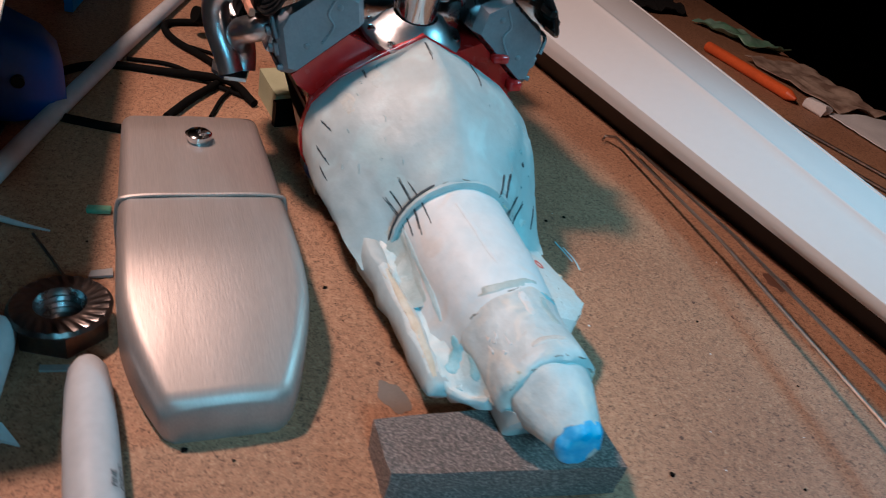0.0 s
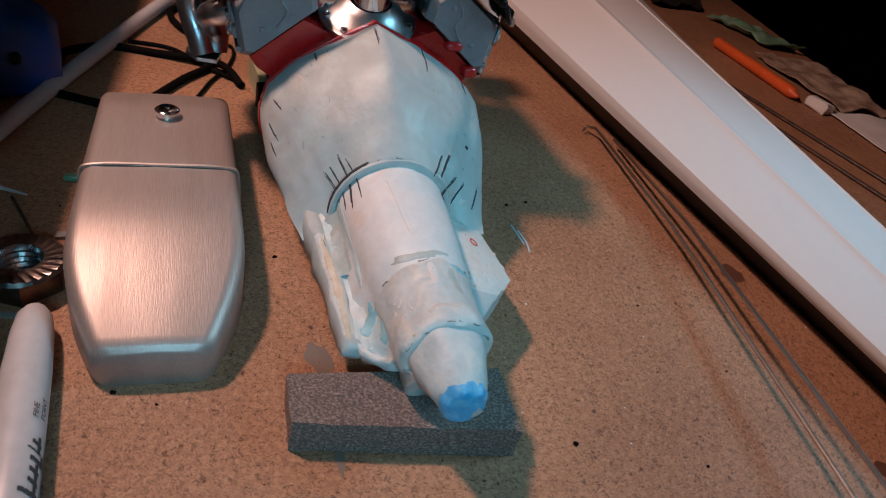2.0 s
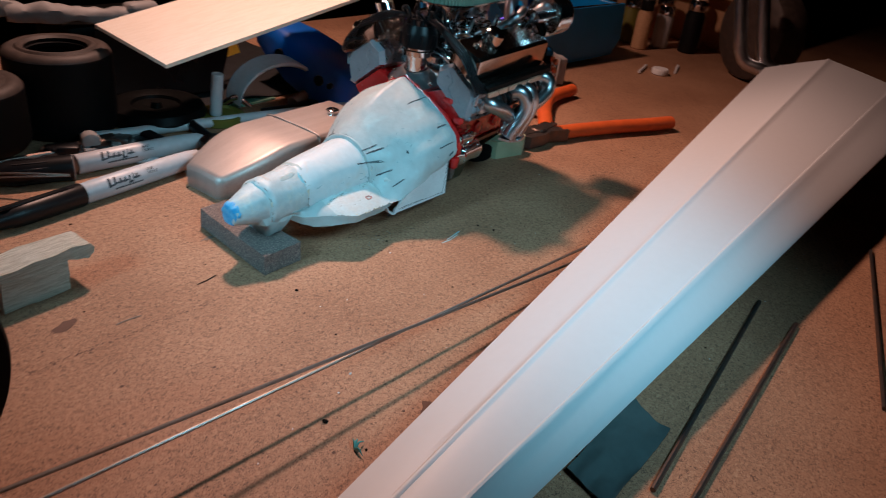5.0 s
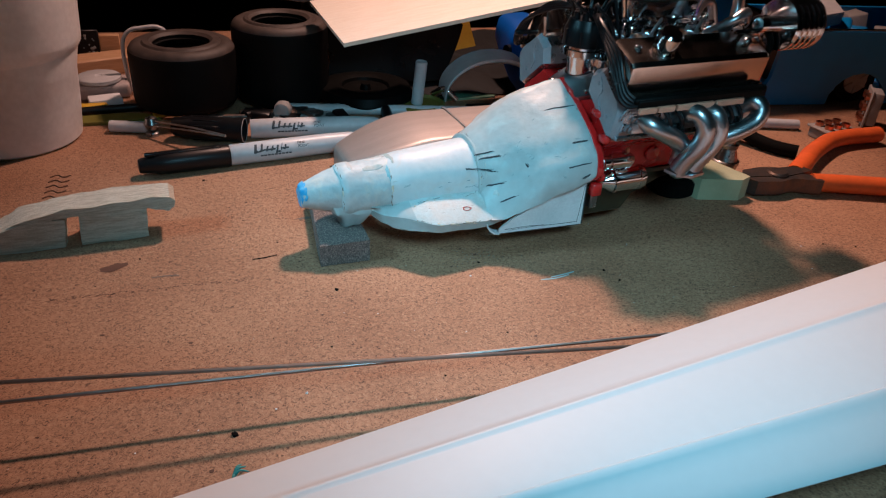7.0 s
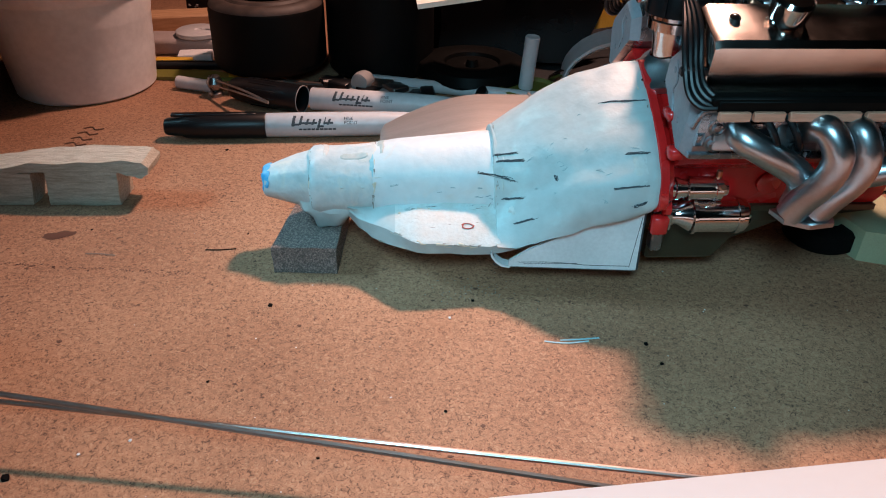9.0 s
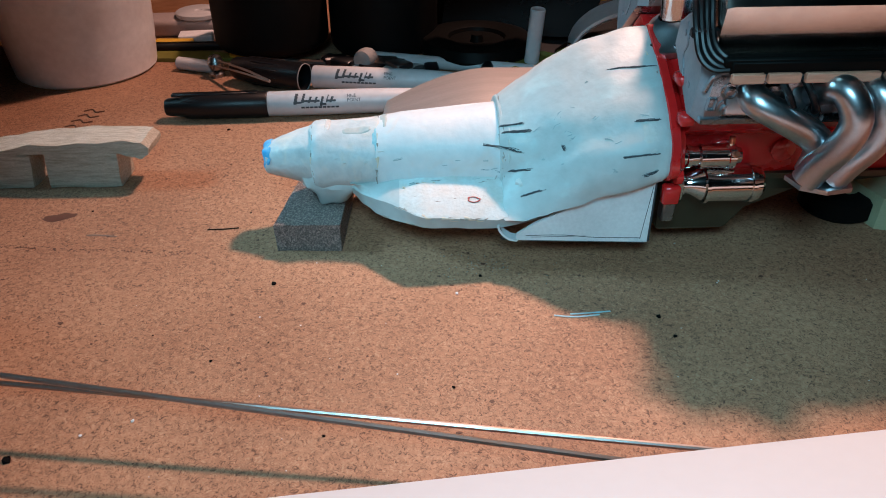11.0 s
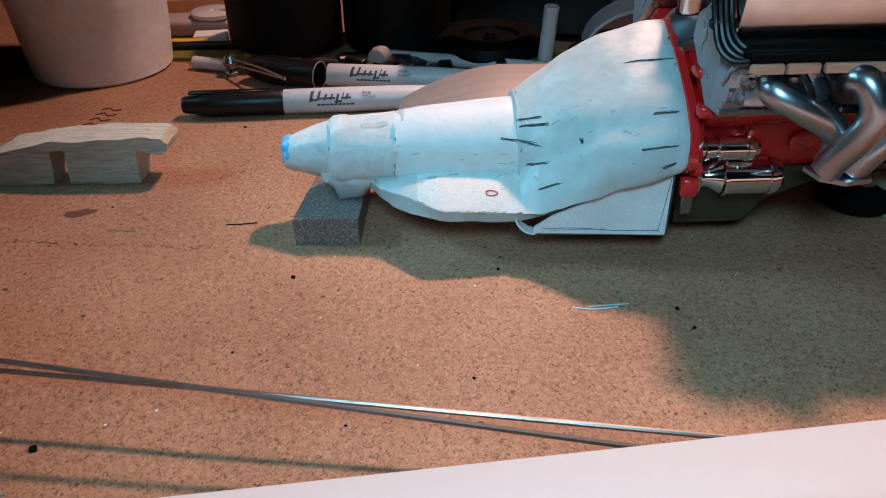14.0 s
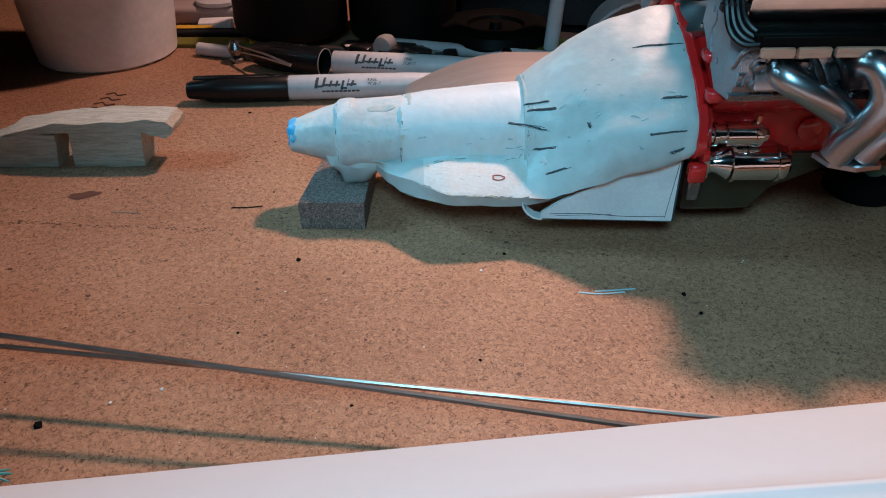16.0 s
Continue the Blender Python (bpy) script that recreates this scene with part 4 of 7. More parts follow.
    for u in (0.163, 0.189):
        bm = bm_new()
        box(bm, (u - 0.010, -0.0095, 0.0862), (u + 0.010, 0.0095, 0.0905), 0.001, 2)
        box(bm, (u - 0.0085, -0.0080, 0.0905), (u + 0.0085, 0.0080, 0.0985), 0.0015, 2)
        for s in (-1, 1):
            box(bm, (u - 0.0075, s * 0.0105 - 0.003, 0.0890), (u + 0.0075, s * 0.0105 + 0.003, 0.0965), 0.0014, 2)
            turned(bm, (u + 0.004, s * 0.0135, 0.0925), (0, s, 0), [(0, 0.0022), (0.002, 0.0022), (0.0024, 0.0014)], 12)
            turned(bm, (u - 0.004, s * 0.0135, 0.0925), (0, s, 0), [(0, 0.0018), (0.003, 0.0018), (0.0034, 0.0010)], 12)
            turned(bm, (u + 0.0095 * s, 0.004 * s, 0.0925), (s, 0, 0), [(0, 0.0028), (0.002, 0.0028), (0.0024, 0.0018)], 14)
        turned(bm, (u, 0, 0.0985), (0, 0, 1), [(0, 0.0075), (0.006, 0.0072)], 24)
        part("carburettor", bm, M_CHROME, t, "chrome carburettor", 35)
        bm = bm_new()
        tube(bm, [(u - 0.010, -0.0125, 0.0905), (u - 0.002, -0.0165, 0.0935), (u + 0.008, -0.0160, 0.0905), (u + 0.013, -0.0150, 0.0890)], 0.0008, 8, 6)
        tube(bm, [(u + 0.002, -0.0150, 0.0880), (u + 0.002, -0.0175, 0.0960), (u + 0.006, -0.0170, 0.1010)], 0.0007, 8, 5)
        part("throttle_linkage", bm, M_STEEL, t)
        bm = bm_new()
        tube(bm, [(u - 0.006, -0.015, 0.0930), (u - 0.009, -0.021, 0.0950), (u - 0.001, -0.024, 0.0920), (u + 0.014, -0.022, 0.0960), (u + 0.024, -0.016, 0.0900)], 0.0010, 8, 6)
        part("fuel_line", bm, M_COPPER, t, "copper fuel line")
    # oval air cleaner
    def oval(r, cx, half, n=40):
        pts = []
        for k in range(n):
            an = 2 * math.pi * k / n
            pts.append((cx + r * math.cos(an) + (half if math.cos(an) > 0 else -half), r * math.sin(an)))
        return pts
    bm = bm_new()
    rows = [ring(bm, [(a, b, z) for a, b in oval(r, 0.1775, 0.0145)]) for z, r in ((0.1000, 0.0100), (0.1090, 0.0120), (0.1095, 0.0205), (0.1104, 0.0205), (0.1104, 0.0190))]
    skin(bm, rows)
    base = part("air_cleaner_base", bm, M_CHROME, t, "chrome oval air cleaner base", 35)
    bm = bm_new()
    o = oval(0.0188, 0.1775, 0.0145, 120)
    lo, hi = [], []
    for k, (a, b) in enumerate(o):
        q = 1.0 if k % 2 else 0.965
        lo.append((0.1775 + (a - 0.1775) * q, b * q, 0.1104))
        hi.append((0.1775 + (a - 0.1775) * q, b * q, 0.1172))
    skin(bm, [ring(bm, lo), ring(bm, hi)])
    part("filter_element", bm, M_FILTER, base, "pale green pleated filter element", 20)
    bm = bm_new()
    rows = [ring(bm, [(a, b, z) for a, b in oval(r, 0.1775, 0.0145)]) for z, r in ((0.1172, 0.0190), (0.1172, 0.0204), (0.1180, 0.0205), (0.1188, 0.0190), (0.1192, 0.0120))]
    skin(bm, rows)
    part("air_cleaner_lid", bm, M_LID, base, "reddish metal lid", 35)
    # distributor
    bm = bm_new()
    turned(bm, (0.1400, 0, 0.0640), (0, 0, 1), [(0, 0.0072), (0.004, 0.0072), (0.0045, 0.0050), (0.008, 0.0050), (0.0085, 0.0066), (0.0135, 0.0070), (0.017, 0.0076), (0.0175, 0.0094), (0.0205, 0.0096), (0.021, 0.0090), (0.0225, 0.0090)], 28)
    box(bm, (0.1415, -0.0125, 0.0775), (0.1465, -0.0055, 0.0825), 0.001, 1)
    dist = part("distributor", bm, M_CHROME, t, "chrome distributor body", 35)
    bm = bm_new()
    turned(bm, (0.1400, 0, 0.0865), (0, 0, 1), [(0, 0.0106), (0.007, 0.0104), (0.009, 0.0096), (0.012, 0.0084), (0.0125, 0.003), (0.0125, 0.0)], 28)
    cap = part("distributor_cap", bm, M_BLACK, dist, "black ribbed distributor cap", 35)
    for k in range(8):
        an = 2 * math.pi * k / 8
        x, y = 0.1400 + 0.0064 * math.cos(an), 0.0064 * math.sin(an)
        bm = bm_new()
        turned(bm, (x, y, 0.0955), (0, 0, 1), [(0, 0.0019), (0.0065, 0.0016)], 10)
        tagged(part("lead_tower", bm, M_BLACK, dist), "")
        bm = bm_new()
        box(bm, (-0.0006, 0.0096, 0.0868), (0.0006, 0.0112, 0.0940), 0, 1, Matrix.Translation((0.1400, 0, 0)) @ Matrix.Rotation(an, 4, "Z"))
        part("cap_rib", bm, M_BLACK, dist)
    for k in range(7):
        an = 2 * math.pi * k / 7
        x, y = 0.1400 + 0.0066 * math.cos(an), 0.0066 * math.sin(an)
        bm = bm_new()
        tube(bm, [(x, y, 0.1015), (x + 0.003 * math.cos(an), y + 0.002 * math.sin(an), 0.1065), (0.1400 + 0.012 * math.cos(an), 0.0115 * math.sin(an), 0.1075 - 0.001 * (k % 3)), (0.1440 + 0.007 * math.cos(an), 0.014 * math.sin(an), 0.1000), (0.1490 + 0.004 * math.cos(an), 0.016 * math.sin(an), 0.0880)], 0.0008, 8, 6)
        part("coil_lead", bm, M_BLACK, dist, "thin black lead")
    # polished dish behind the manifold, with bolts round its lip
    bm = bm_new()
    turned(bm, (0.1425, 0, 0.0655), (-0.28, 0, 1), [(0, 0.0150), (0.0010, 0.0168), (0.0030, 0.0172), (0.0036, 0.0160), (0.0042, 0.0135), (0.0075, 0.0105), (0.0090, 0.0075)], 40, False, False)
    dish = part("valley_cover", bm, M_STEEL, t, "polished round cover with bolts", 35)
    for k in range(10):
        an = 2 * math.pi * k / 10 + 0.2
        bm = bm_new()
        c = Matrix.Translation((0.1425, 0, 0.0655)) @ Vector((-0.28, 0, 1)).to_track_quat("Z", "Y").to_matrix().to_4x4()
        turned(bm, c @ Vector((0.0150 * math.cos(an), 0.0150 * math.sin(an), 0.0034)), c.to_3x3() @ Vector((0, 0, 1)), [(0, 0.0013), (0.0012, 0.0013), (0.0015, 0.0008), (0.0015, 0.0)], 8)
        part("cover_bolt", bm, M_CHROME, dish)
    # starter
    bm = bm_new()
    turned(bm, (0.1338, -0.0340, 0.0395), (1, 0, 0), [(0, 0.0022), (0.0004, 0.0030), (0.0020, 0.0030), (0.0022, 0.0038), (0.0034, 0.0038), (0.0036, 0.0031), (0.0058, 0.0032), (0.0062, 0.0041), (0.0072, 0.0041), (0.0074, 0.0039), (0.0150, 0.0039), (0.0152, 0.0042), (0.0172, 0.0042), (0.0178, 0.0030), (0.0195, 0.0026), (0.0197, 0.0)], 28)
    st = part("starter_solenoid", bm, M_CHROME, t, "chrome starter solenoid", 35)
    for dz, dy in ((0.0042, 0.0), (0.0020, -0.0036)):
        bm = bm_new()
        cyl(bm, (0.1500, -0.0340 + dy * 0.8, 0.0395 + dz * 0.8), (0.1500, -0.0340 + dy * 1.5, 0.0395 + dz * 1.5), 0.0010, seg=8, edge=0.0002)
        part("terminal", bm, M_COPPER, st, "small copper terminal")
    bm = bm_new()
    turned(bm, (0.1334, -0.0330, 0.0292), (1, 0, 0), [(0, 0.0028), (0.0004, 0.0036), (0.0040, 0.0036), (0.0044, 0.0030), (0.0060, 0.0034), (0.0095, 0.0056), (0.0098, 0.0066), (0.0110, 0.0066), (0.0113, 0.0060), (0.0245, 0.0060), (0.0247, 0.0065), (0.0262, 0.0065), (0.0264, 0.0060), (0.0280, 0.0058), (0.0292, 0.0046), (0.0295, 0.0)], 32)
    box(bm, (0.1330, -0.0380, 0.0258), (0.1362, -0.0300, 0.0322), 0.0005, 1)
    part("starter_motor", bm, M_CHROME, st, sharp=35)
    bm = bm_new()
    box(bm, (0.1305, -0.038, 0.0180), (0.1345, -0.033, 0.0290), 0.0006, 1)
    part("starter_bracket", bm, M_CAST, st)
    # oil pan
    bm = bm_new()
    rows = []
    for z, u0, u1, w in ((0.0285, 0.1335, 0.212, 0.0262), (0.0265, 0.1335, 0.212, 0.0262), (0.0240, 0.1330, 0.1775, 0.0285), (0.0174, 0.1328, 0.1623, 0.0285), (0.0100, 0.1330, 0.1568, 0.0285), (0.0088, 0.1345, 0.1555, 0.0275)):
        rows.append(ring(bm, [(u0, -w, z), (u1, -w, z), (u1, w, z), (u0, w, z)]))
    skin(bm, rows)
    rounded(bm, 0.0008, 2)
    part("oil_pan", bm, M_OILPAN, t, "dark bronze oil pan")
    # oil filter on the far side
    bm = bm_new()
    turned(bm, (0.1420, 0.0215, 0.0290), (0, 0.1, -1), [(0, 0.0070), (0.001, 0.0078), (0.015, 0.0078), (0.0165, 0.0070), (0.017, 0.0)], 28)
    of = part("oil_filter", bm, M_BLUEBRIGHT, t, "blue oil filter with a white band", 35)
    bm = bm_new()
    turned(bm, (0.1420, 0.0215, 0.0290), (0, 0.1, -1), [(0.004, 0.0079), (0.004, 0.0080), (0.0075, 0.0080), (0.0075, 0.0079)], 28, False, False)
    part("filter_band", bm, M_PAPER, of)
    # front drive: timing cover, pulleys, belts and alternator
    bm = bm_new()
    box(bm, (0.2115, -0.022, 0.030), (0.2213, 0.022, 0.080), 0.003, 2)
    part("timing_cover", bm, M_CHROME, t, "chrome timing cover")
    for (v, z, r, u) in ((0.0, 0.040, 0.0135, 0.2200), (-0.002, 0.0720, 0.0160, 0.2215), (0.024, 0.086, 0.0100, 0.2200)):
        bm = bm_new()
        turned(bm, (u, v, z), (1, 0, 0), [(0, 0.003), (0.0002, r), (0.0016, r), (0.0028, r * 0.82), (0.0040, r), (0.0052, r), (0.0064, r * 0.82), (0.0076, r), (0.009, r), (0.0092, r * 0.5), (0.011, r * 0.4), (0.0115, 0.0)], 32)
        part("pulley", bm, M_CHROME, t, "chrome grooved pulley", 35)
    # wide grooved pulley on the near side, its shaft running back into the alternator
    bm = bm_new()
    prof = [(-0.012, 0.0035), (0.0, 0.0038), (0.0002, 0.0118)]
    for k in range(5):
        prof += [(0.0008 + 0.0034 * k, 0.0126), (0.0018 + 0.0034 * k, 0.0126), (0.0026 + 0.0034 * k, 0.0108), (0.0032 + 0.0034 * k, 0.0108)]
    prof += [(0.0174, 0.0126), (0.0184, 0.0122), (0.0186, 0.0075), (0.0205, 0.0060), (0.0208, 0.0)]
    turned(bm, (0.2250, -0.0330, 0.1000), (1, 0, 0), prof, 40)
    part("grooved_pulley", bm, M_CHROME, t, "wide chrome pulley with several grooves", 35)
    bm = bm_new()
    turned(bm, (0.2020, -0.024, 0.0880), (1, 0, 0), [(0, 0.0075), (0.001, 0.0100), (0.007, 0.0108), (0.008, 0.0102), (0.014, 0.0104), (0.016, 0.008), (0.018, 0.004)], 28)
    for k in range(10):
        an = 2 * math.pi * k / 10
        box(bm, (0.2030, -0.0011, 0.0095), (0.2150, 0.0011, 0.0114), 0.0004, 1, Matrix.Translation((0, -0.024, 0.0880)) @ Matrix.Rotation(an, 4, "X"))
    part("alternator", bm, M_CHROME, t, "chrome alternator", 35)
    bm = bm_new()
    tube(bm, [(0.2230, -0.0135, 0.0400), (0.2230, -0.0335, 0.0850), (0.2230, -0.028, 0.0970), (0.2230, -0.018, 0.0960), (0.2230, 0.0125, 0.0440), (0.2230, 0.0, 0.0265), (0.2230, -0.0135, 0.0400)], 0.0016, 8, 6)
    part("drive_belt", bm, M_RUBBER, t, "black drive belt")
    for pts in (((0.212, -0.012, 0.079), (0.2160, -0.014, 0.098), (0.2200, -0.010, 0.1080), (0.2260, -0.006, 0.1040), (0.2290, -0.005, 0.092)), ((0.208, 0.008, 0.082), (0.2150, 0.010, 0.098), (0.2240, 0.012, 0.1000), (0.2300, 0.012, 0.086)),
                ((0.196, -0.018, 0.092), (0.204, -0.026, 0.101), (0.212, -0.025, 0.104), (0.218, -0.020, 0.097))):
        bm = bm_new()
        tube(bm, pts, 0.0024, 12, 6)
        part("coolant_pipe", bm, M_STEEL, t, "bright metal coolant pipe")
    for k in range(14):
        a = random.Random(40 + k)
        u, v, z = a.uniform(0.196, 0.216), a.uniform(-0.022, 0.02), a.uniform(0.083, 0.097)
        bm = bm_new()
        turned(bm, (u, v, z), (a.uniform(-1, 1), a.uniform(-1, 0.2), a.uniform(0, 1)), [(0, 0.0016), (0.002, 0.0024), (0.004, 0.0024), (0.0045, 0.0014), (0.0065, 0.0014), (0.007, 0.0)], 10)
        part("fitting", bm, M_CHROME if k % 3 else M_ANODISED, t)


M_OILPAN = material("dark_bronze_paint", (0.022, 0.019, 0.010), 0.3, second=(0.04, 0.033, 0.018), scale=60, amount=0.6, coat=0.3)
M_LID = material("dull_red_brown_metal", (0.20, 0.11, 0.085), 0.3, metal=0.9)
M_ANODISED = material("blue_anodised_metal", (0.05, 0.04, 0.45), 0.25, metal=0.8)
engine()


def foam_stand():
    bm = bm_new()
    prism(bm, [(0.209, 0.052), (0.232, 0.047), (0.2395, 0.051), (0.2190, 0.1020), (0.1915, 0.0960)], 0.0, 0.0125)
    rounded(bm, 0.0008, 2)
    solo("foam_stand", bm, M_GREENFOAM, "pale green foam block under the front of the engine", "foam block")
    # thin black strip covering the foam's -x side
    bm = bm_new()
    prism(bm, [(0.1870, 0.0960), (0.1955, 0.0745), (0.1985, 0.0757), (0.1900, 0.0972)], 0.0, 0.0112)
    rounded(bm, 0.0006, 2)
    solo("rubber_strip", bm, M_DARKRUBBER, "thin black strip covering one side of the foam block", "rubber strip")
    bm = bm_new()
    turned(bm, (0.200, 0.066, 0), (0, 0, 1), [(0, 0.0115), (0.0015, 0.0135), (0.008, 0.0135), (0.0095, 0.0115), (0.0095, 0.006), (0.006, 0.005)], 36)
    solo("rubber_disc", bm, M_RUBBER, "small black rubber disc lying beneath the headers", "rubber disc")


foam_stand()


# ---------------------------------------------------------------- tools and loose parts on the bench
def pliers():
    t = thing("pliers", pose(0.262, 0.056, 0), "steel side cutters with orange vinyl handles lying open", "pliers")
    for s in (1, -1):
        bm = bm_new()
        o = [(-0.024, 0.0 - 0.001 * s), (-0.018, s * 0.0075), (-0.004, s * 0.0095), (0.006, s * 0.0070), (0.022, s * 0.010 - 0.003), (0.024, s * 0.003 - 0.003), (0.004, -s * 0.004), (-0.010, -s * 0.002)]
        z = 0.004 if s > 0 else 0.0035
        prism(bm, o, 0.0015, 0.0105 if s > 0 else 0.0100)
        rounded(bm, 0.0012, 2)
        part("jaw", bm, M_DARKSTEEL, t, "dark steel cutting jaw")
    turn = bm_new()
    turned(turn, (0.0, 0.0, 0.0015), (0, 0, 1), [(0, 0.006), (0.0095, 0.006), (0.0105, 0.0050), (0.0106, 0.0)], 24)
    part("pivot", turn, M_DARKSTEEL, t)
    for pts in (((0.020, -0.006, 0.006), (0.040, -0.012, 0.0062), (0.070, -0.022, 0.0062), (0.100, -0.034, 0.0062), (0.127, -0.0425, 0.006)),
                ((0.018, 0.006, 0.006), (0.034, 0.018, 0.0062), (0.055, 0.034, 0.0062), (0.085, 0.050, 0.0062), (0.123, 0.054, 0.006))):
        bm = bm_new()
        tube(bm, pts, 0.0058, 16, 8, flat=0.9)
        part("handle", bm, M_ORANGE, t, "orange vinyl handle grip")


pliers()


def carved_block():
    t = thing("carved_wood_mount", pose(-0.105, 0.0665, 0, 0, 0, 5.5), "whitewashed carved wooden mount with a notch", "wood carving")
    bm = bm_new()
    # side profile along x, drawn out across y
    top = [(-0.043, 0.0040), (-0.036, 0.0098), (-0.026, 0.0145), (-0.012, 0.0175), (0.005, 0.0190), (0.030, 0.0199), (0.0375, 0.0194), (0.0398, 0.0172), (0.0392, 0.0140), (0.0365, 0.0126), (0.0325, 0.0132), (0.0280, 0.0150), (-0.018, 0.0138), (-0.030, 0.0100)]
    prism(bm, top, -0.0095, 0.0060, "y")
    rounded(bm, 0.0024, 3)
    bmesh.ops.subdivide_edges(bm, edges=bm.edges[:], cuts=2, use_grid_fill=True)
    wobble(bm, 170, 0.0010, 2)
    wobble(bm, 500, 0.0005, 5)
    part("rail", bm, M_WOOD, t)
    for pts, far in (([(-0.043, 0.0002), (-0.0085, 0.0002), (-0.0068, 0.0138), (-0.018, 0.0145), (-0.032, 0.0115), (-0.0425, 0.0050)], 0.0055), ([(-0.0020, 0.0002), (0.0262, 0.0002), (0.0270, 0.0150), (-0.0014, 0.0146)], 0.0055)):
        bm = bm_new()
        prism(bm, pts, -0.0096, far, "y")
        rounded(bm, 0.0005, 2)
        # saw and carving grooves along the faces
        bmesh.ops.subdivide_edges(bm, edges=[e for e in bm.edges if e.calc_length() > 0.004], cuts=7, use_grid_fill=True)
        for v in bm.verts:
            if v.co.y < -0.005:
                v.co.y += 0.00028 * math.sin(v.co.z * 2100 + 2 * math.sin(v.co.x * 90))
        wobble(bm, 170, 0.0005, 3)
        part("foot_block", bm, M_WOOD, t)



carved_block()


def flange_nut():
    t = thing("flange_nut", pose(0.0582, 0.1565, 0, 0, 0, 14), "large dark plated flange nut with its serrated face up", "nut")
    seg = 72
    bm = bm_new()
    rows = []
    for z, r, cut in ((0.0098, 0.0064, 0.0), (0.0098, 0.0078, 0.0), (0.0099, 0.0082, 0.0003), (0.0097, 0.0118, 0.0004), (0.0086, 0.0127, 0.0), (0.0078, 0.0125, 0.0), (0.0078, 0.0064, 0.0)):
        rows.append(ring(bm, [(r * math.cos(2 * math.pi * (k + 420 * r) / seg), r * math.sin(2 * math.pi * (k + 420 * r) / seg), z - (cut if k % 3 == 0 else 0.0)) for k in range(seg)]))
    skin(bm, rows, False, False)
    part("flange", bm, M_NUT, t, "round flange with worn slanted serrations")
    bm = bm_new()
    rows = []
    for z, r in ((0.0080, 0.0104), (0.0008, 0.0104), (0.0, 0.0097)):
        rows.append(ring(bm, [(r * math.cos(a) / max(abs(math.cos((a % (math.pi / 3)) - math.pi / 6)), 0.86), r * math.sin(a) / max(abs(math.cos((a % (math.pi / 3)) - math.pi / 6)), 0.86), z) for a in (2 * math.pi * k / 48 for k in range(48))]))
    skin(bm, rows, False, False)
    part("hex_body", bm, M_NUT, t)
    bm = bm_new()
    turned(bm, (0, 0, 0.0002), (0, 0, 1), [(0.0, 0.0097), (0.0, 0.0058)] + [(0.0008 + 0.0010 * k, 0.0056 if k % 2 else 0.0062) for k in range(9)] + [(0.0096, 0.0064)], seg, False, False)
    part("thread", bm, M_ZINC, t, "bright threaded bore")


flange_nut()


def spoked_wheel():
    t = thing("spoked_wheel", pose(-0.1715, -0.030, 0.0442, 0, 0, 8), "black-tyred model wheel with thin wire spokes", "model wheel")
    bm = bm_new()
    turned(bm, (0, -0.006, 0), (0, 1, 0), [(0.001, 0.0300), (-0.001, 0.033), (-0.0005, 0.038), (0.001, 0.0422), (0.0035, 0.0437), (0.006, 0.0441), (0.0085, 0.0437), (0.011, 0.0422), (0.0125, 0.038), (0.013, 0.033), (0.011, 0.0300), (0.006, 0.0295), (0.001, 0.0300)], 72, False, False)
    ty = part("tyre", bm, M_RUBBER, t)
    bm = bm_new()
    turned(bm, (0, -0.0045, 0), (0, 1, 0), [(0, 0.0302), (0.0, 0.0288), (0.003, 0.0278), (0.006, 0.0278), (0.009, 0.0288), (0.009, 0.0302)], 72, False, False)
    part("rim", bm, M_CHROME, t, "chrome rim")
    bm = bm_new()
    turned(bm, (0, -0.007, 0), (0, 1, 0), [(0, 0.0), (0, 0.003), (0.002, 0.0055), (0.012, 0.0055), (0.014, 0.003), (0.014, 0.0)], 20)
    part("hub", bm, M_CHROME, t)
    for k in range(20):
        a = 2 * math.pi * k / 20
        y = 0.0045 if k % 2 else -0.0045
        bm = bm_new()
        cyl(bm, (0.005 * math.cos(a + 0.3), y, 0.005 * math.sin(a + 0.3)), (0.0282 * math.cos(a), 0, 0.0282 * math.sin(a)), 0.00035, seg=6)
        part("spoke", bm, M_CHROME, t)


spoked_wheel()


def long_strip():
    bm = bm_new()
    tube(bm, [(-0.005, 0.213, 0.0035), (0.133, 0.188, 0.0040), (0.235, 0.166, 0.0038), (0.300, 0.150, 0.0037), (0.344, 0.139, 0.0036)], 0.0035, 12, 6)
    solo("white_tube", bm, M_BARREL, "long thin white plastic tube lying across the bench", "plastic tube")


long_strip()


def cable(pts, r, label, mat=None):
    bm = bm_new()
    tube(bm, pts, r, 10, 8)
    solo("cable", bm, mat or M_RUBBER, label, "cable", group="cables")


cable([(0.300, 0.128, 0.0018), (0.292, 0.146, 0.0018), (0.272, 0.142, 0.0018), (0.245, 0.122, 0.0018), (0.226, 0.119, 0.002), (0.205, 0.130, 0.002), (0.185, 0.139, 0.002)], 0.0018, "black rubber cable curled on the bench")
cable([(0.205, 0.104, 0.0018), (0.222, 0.116, 0.004), (0.231, 0.145, 0.0018), (0.232, 0.170, 0.0018), (0.215, 0.186, 0.0018), (0.185, 0.184, 0.0018), (0.175, 0.165, 0.0018), (0.172, 0.150, 0.0018)], 0.0018, "black rubber cable looped beside the tank")
cable([(0.212, 0.108, 0.0012), (0.222, 0.121, 0.0012), (0.240, 0.140, 0.0012), (0.243, 0.160, 0.0012)], 0.0010, "thin dark cable on the bench")
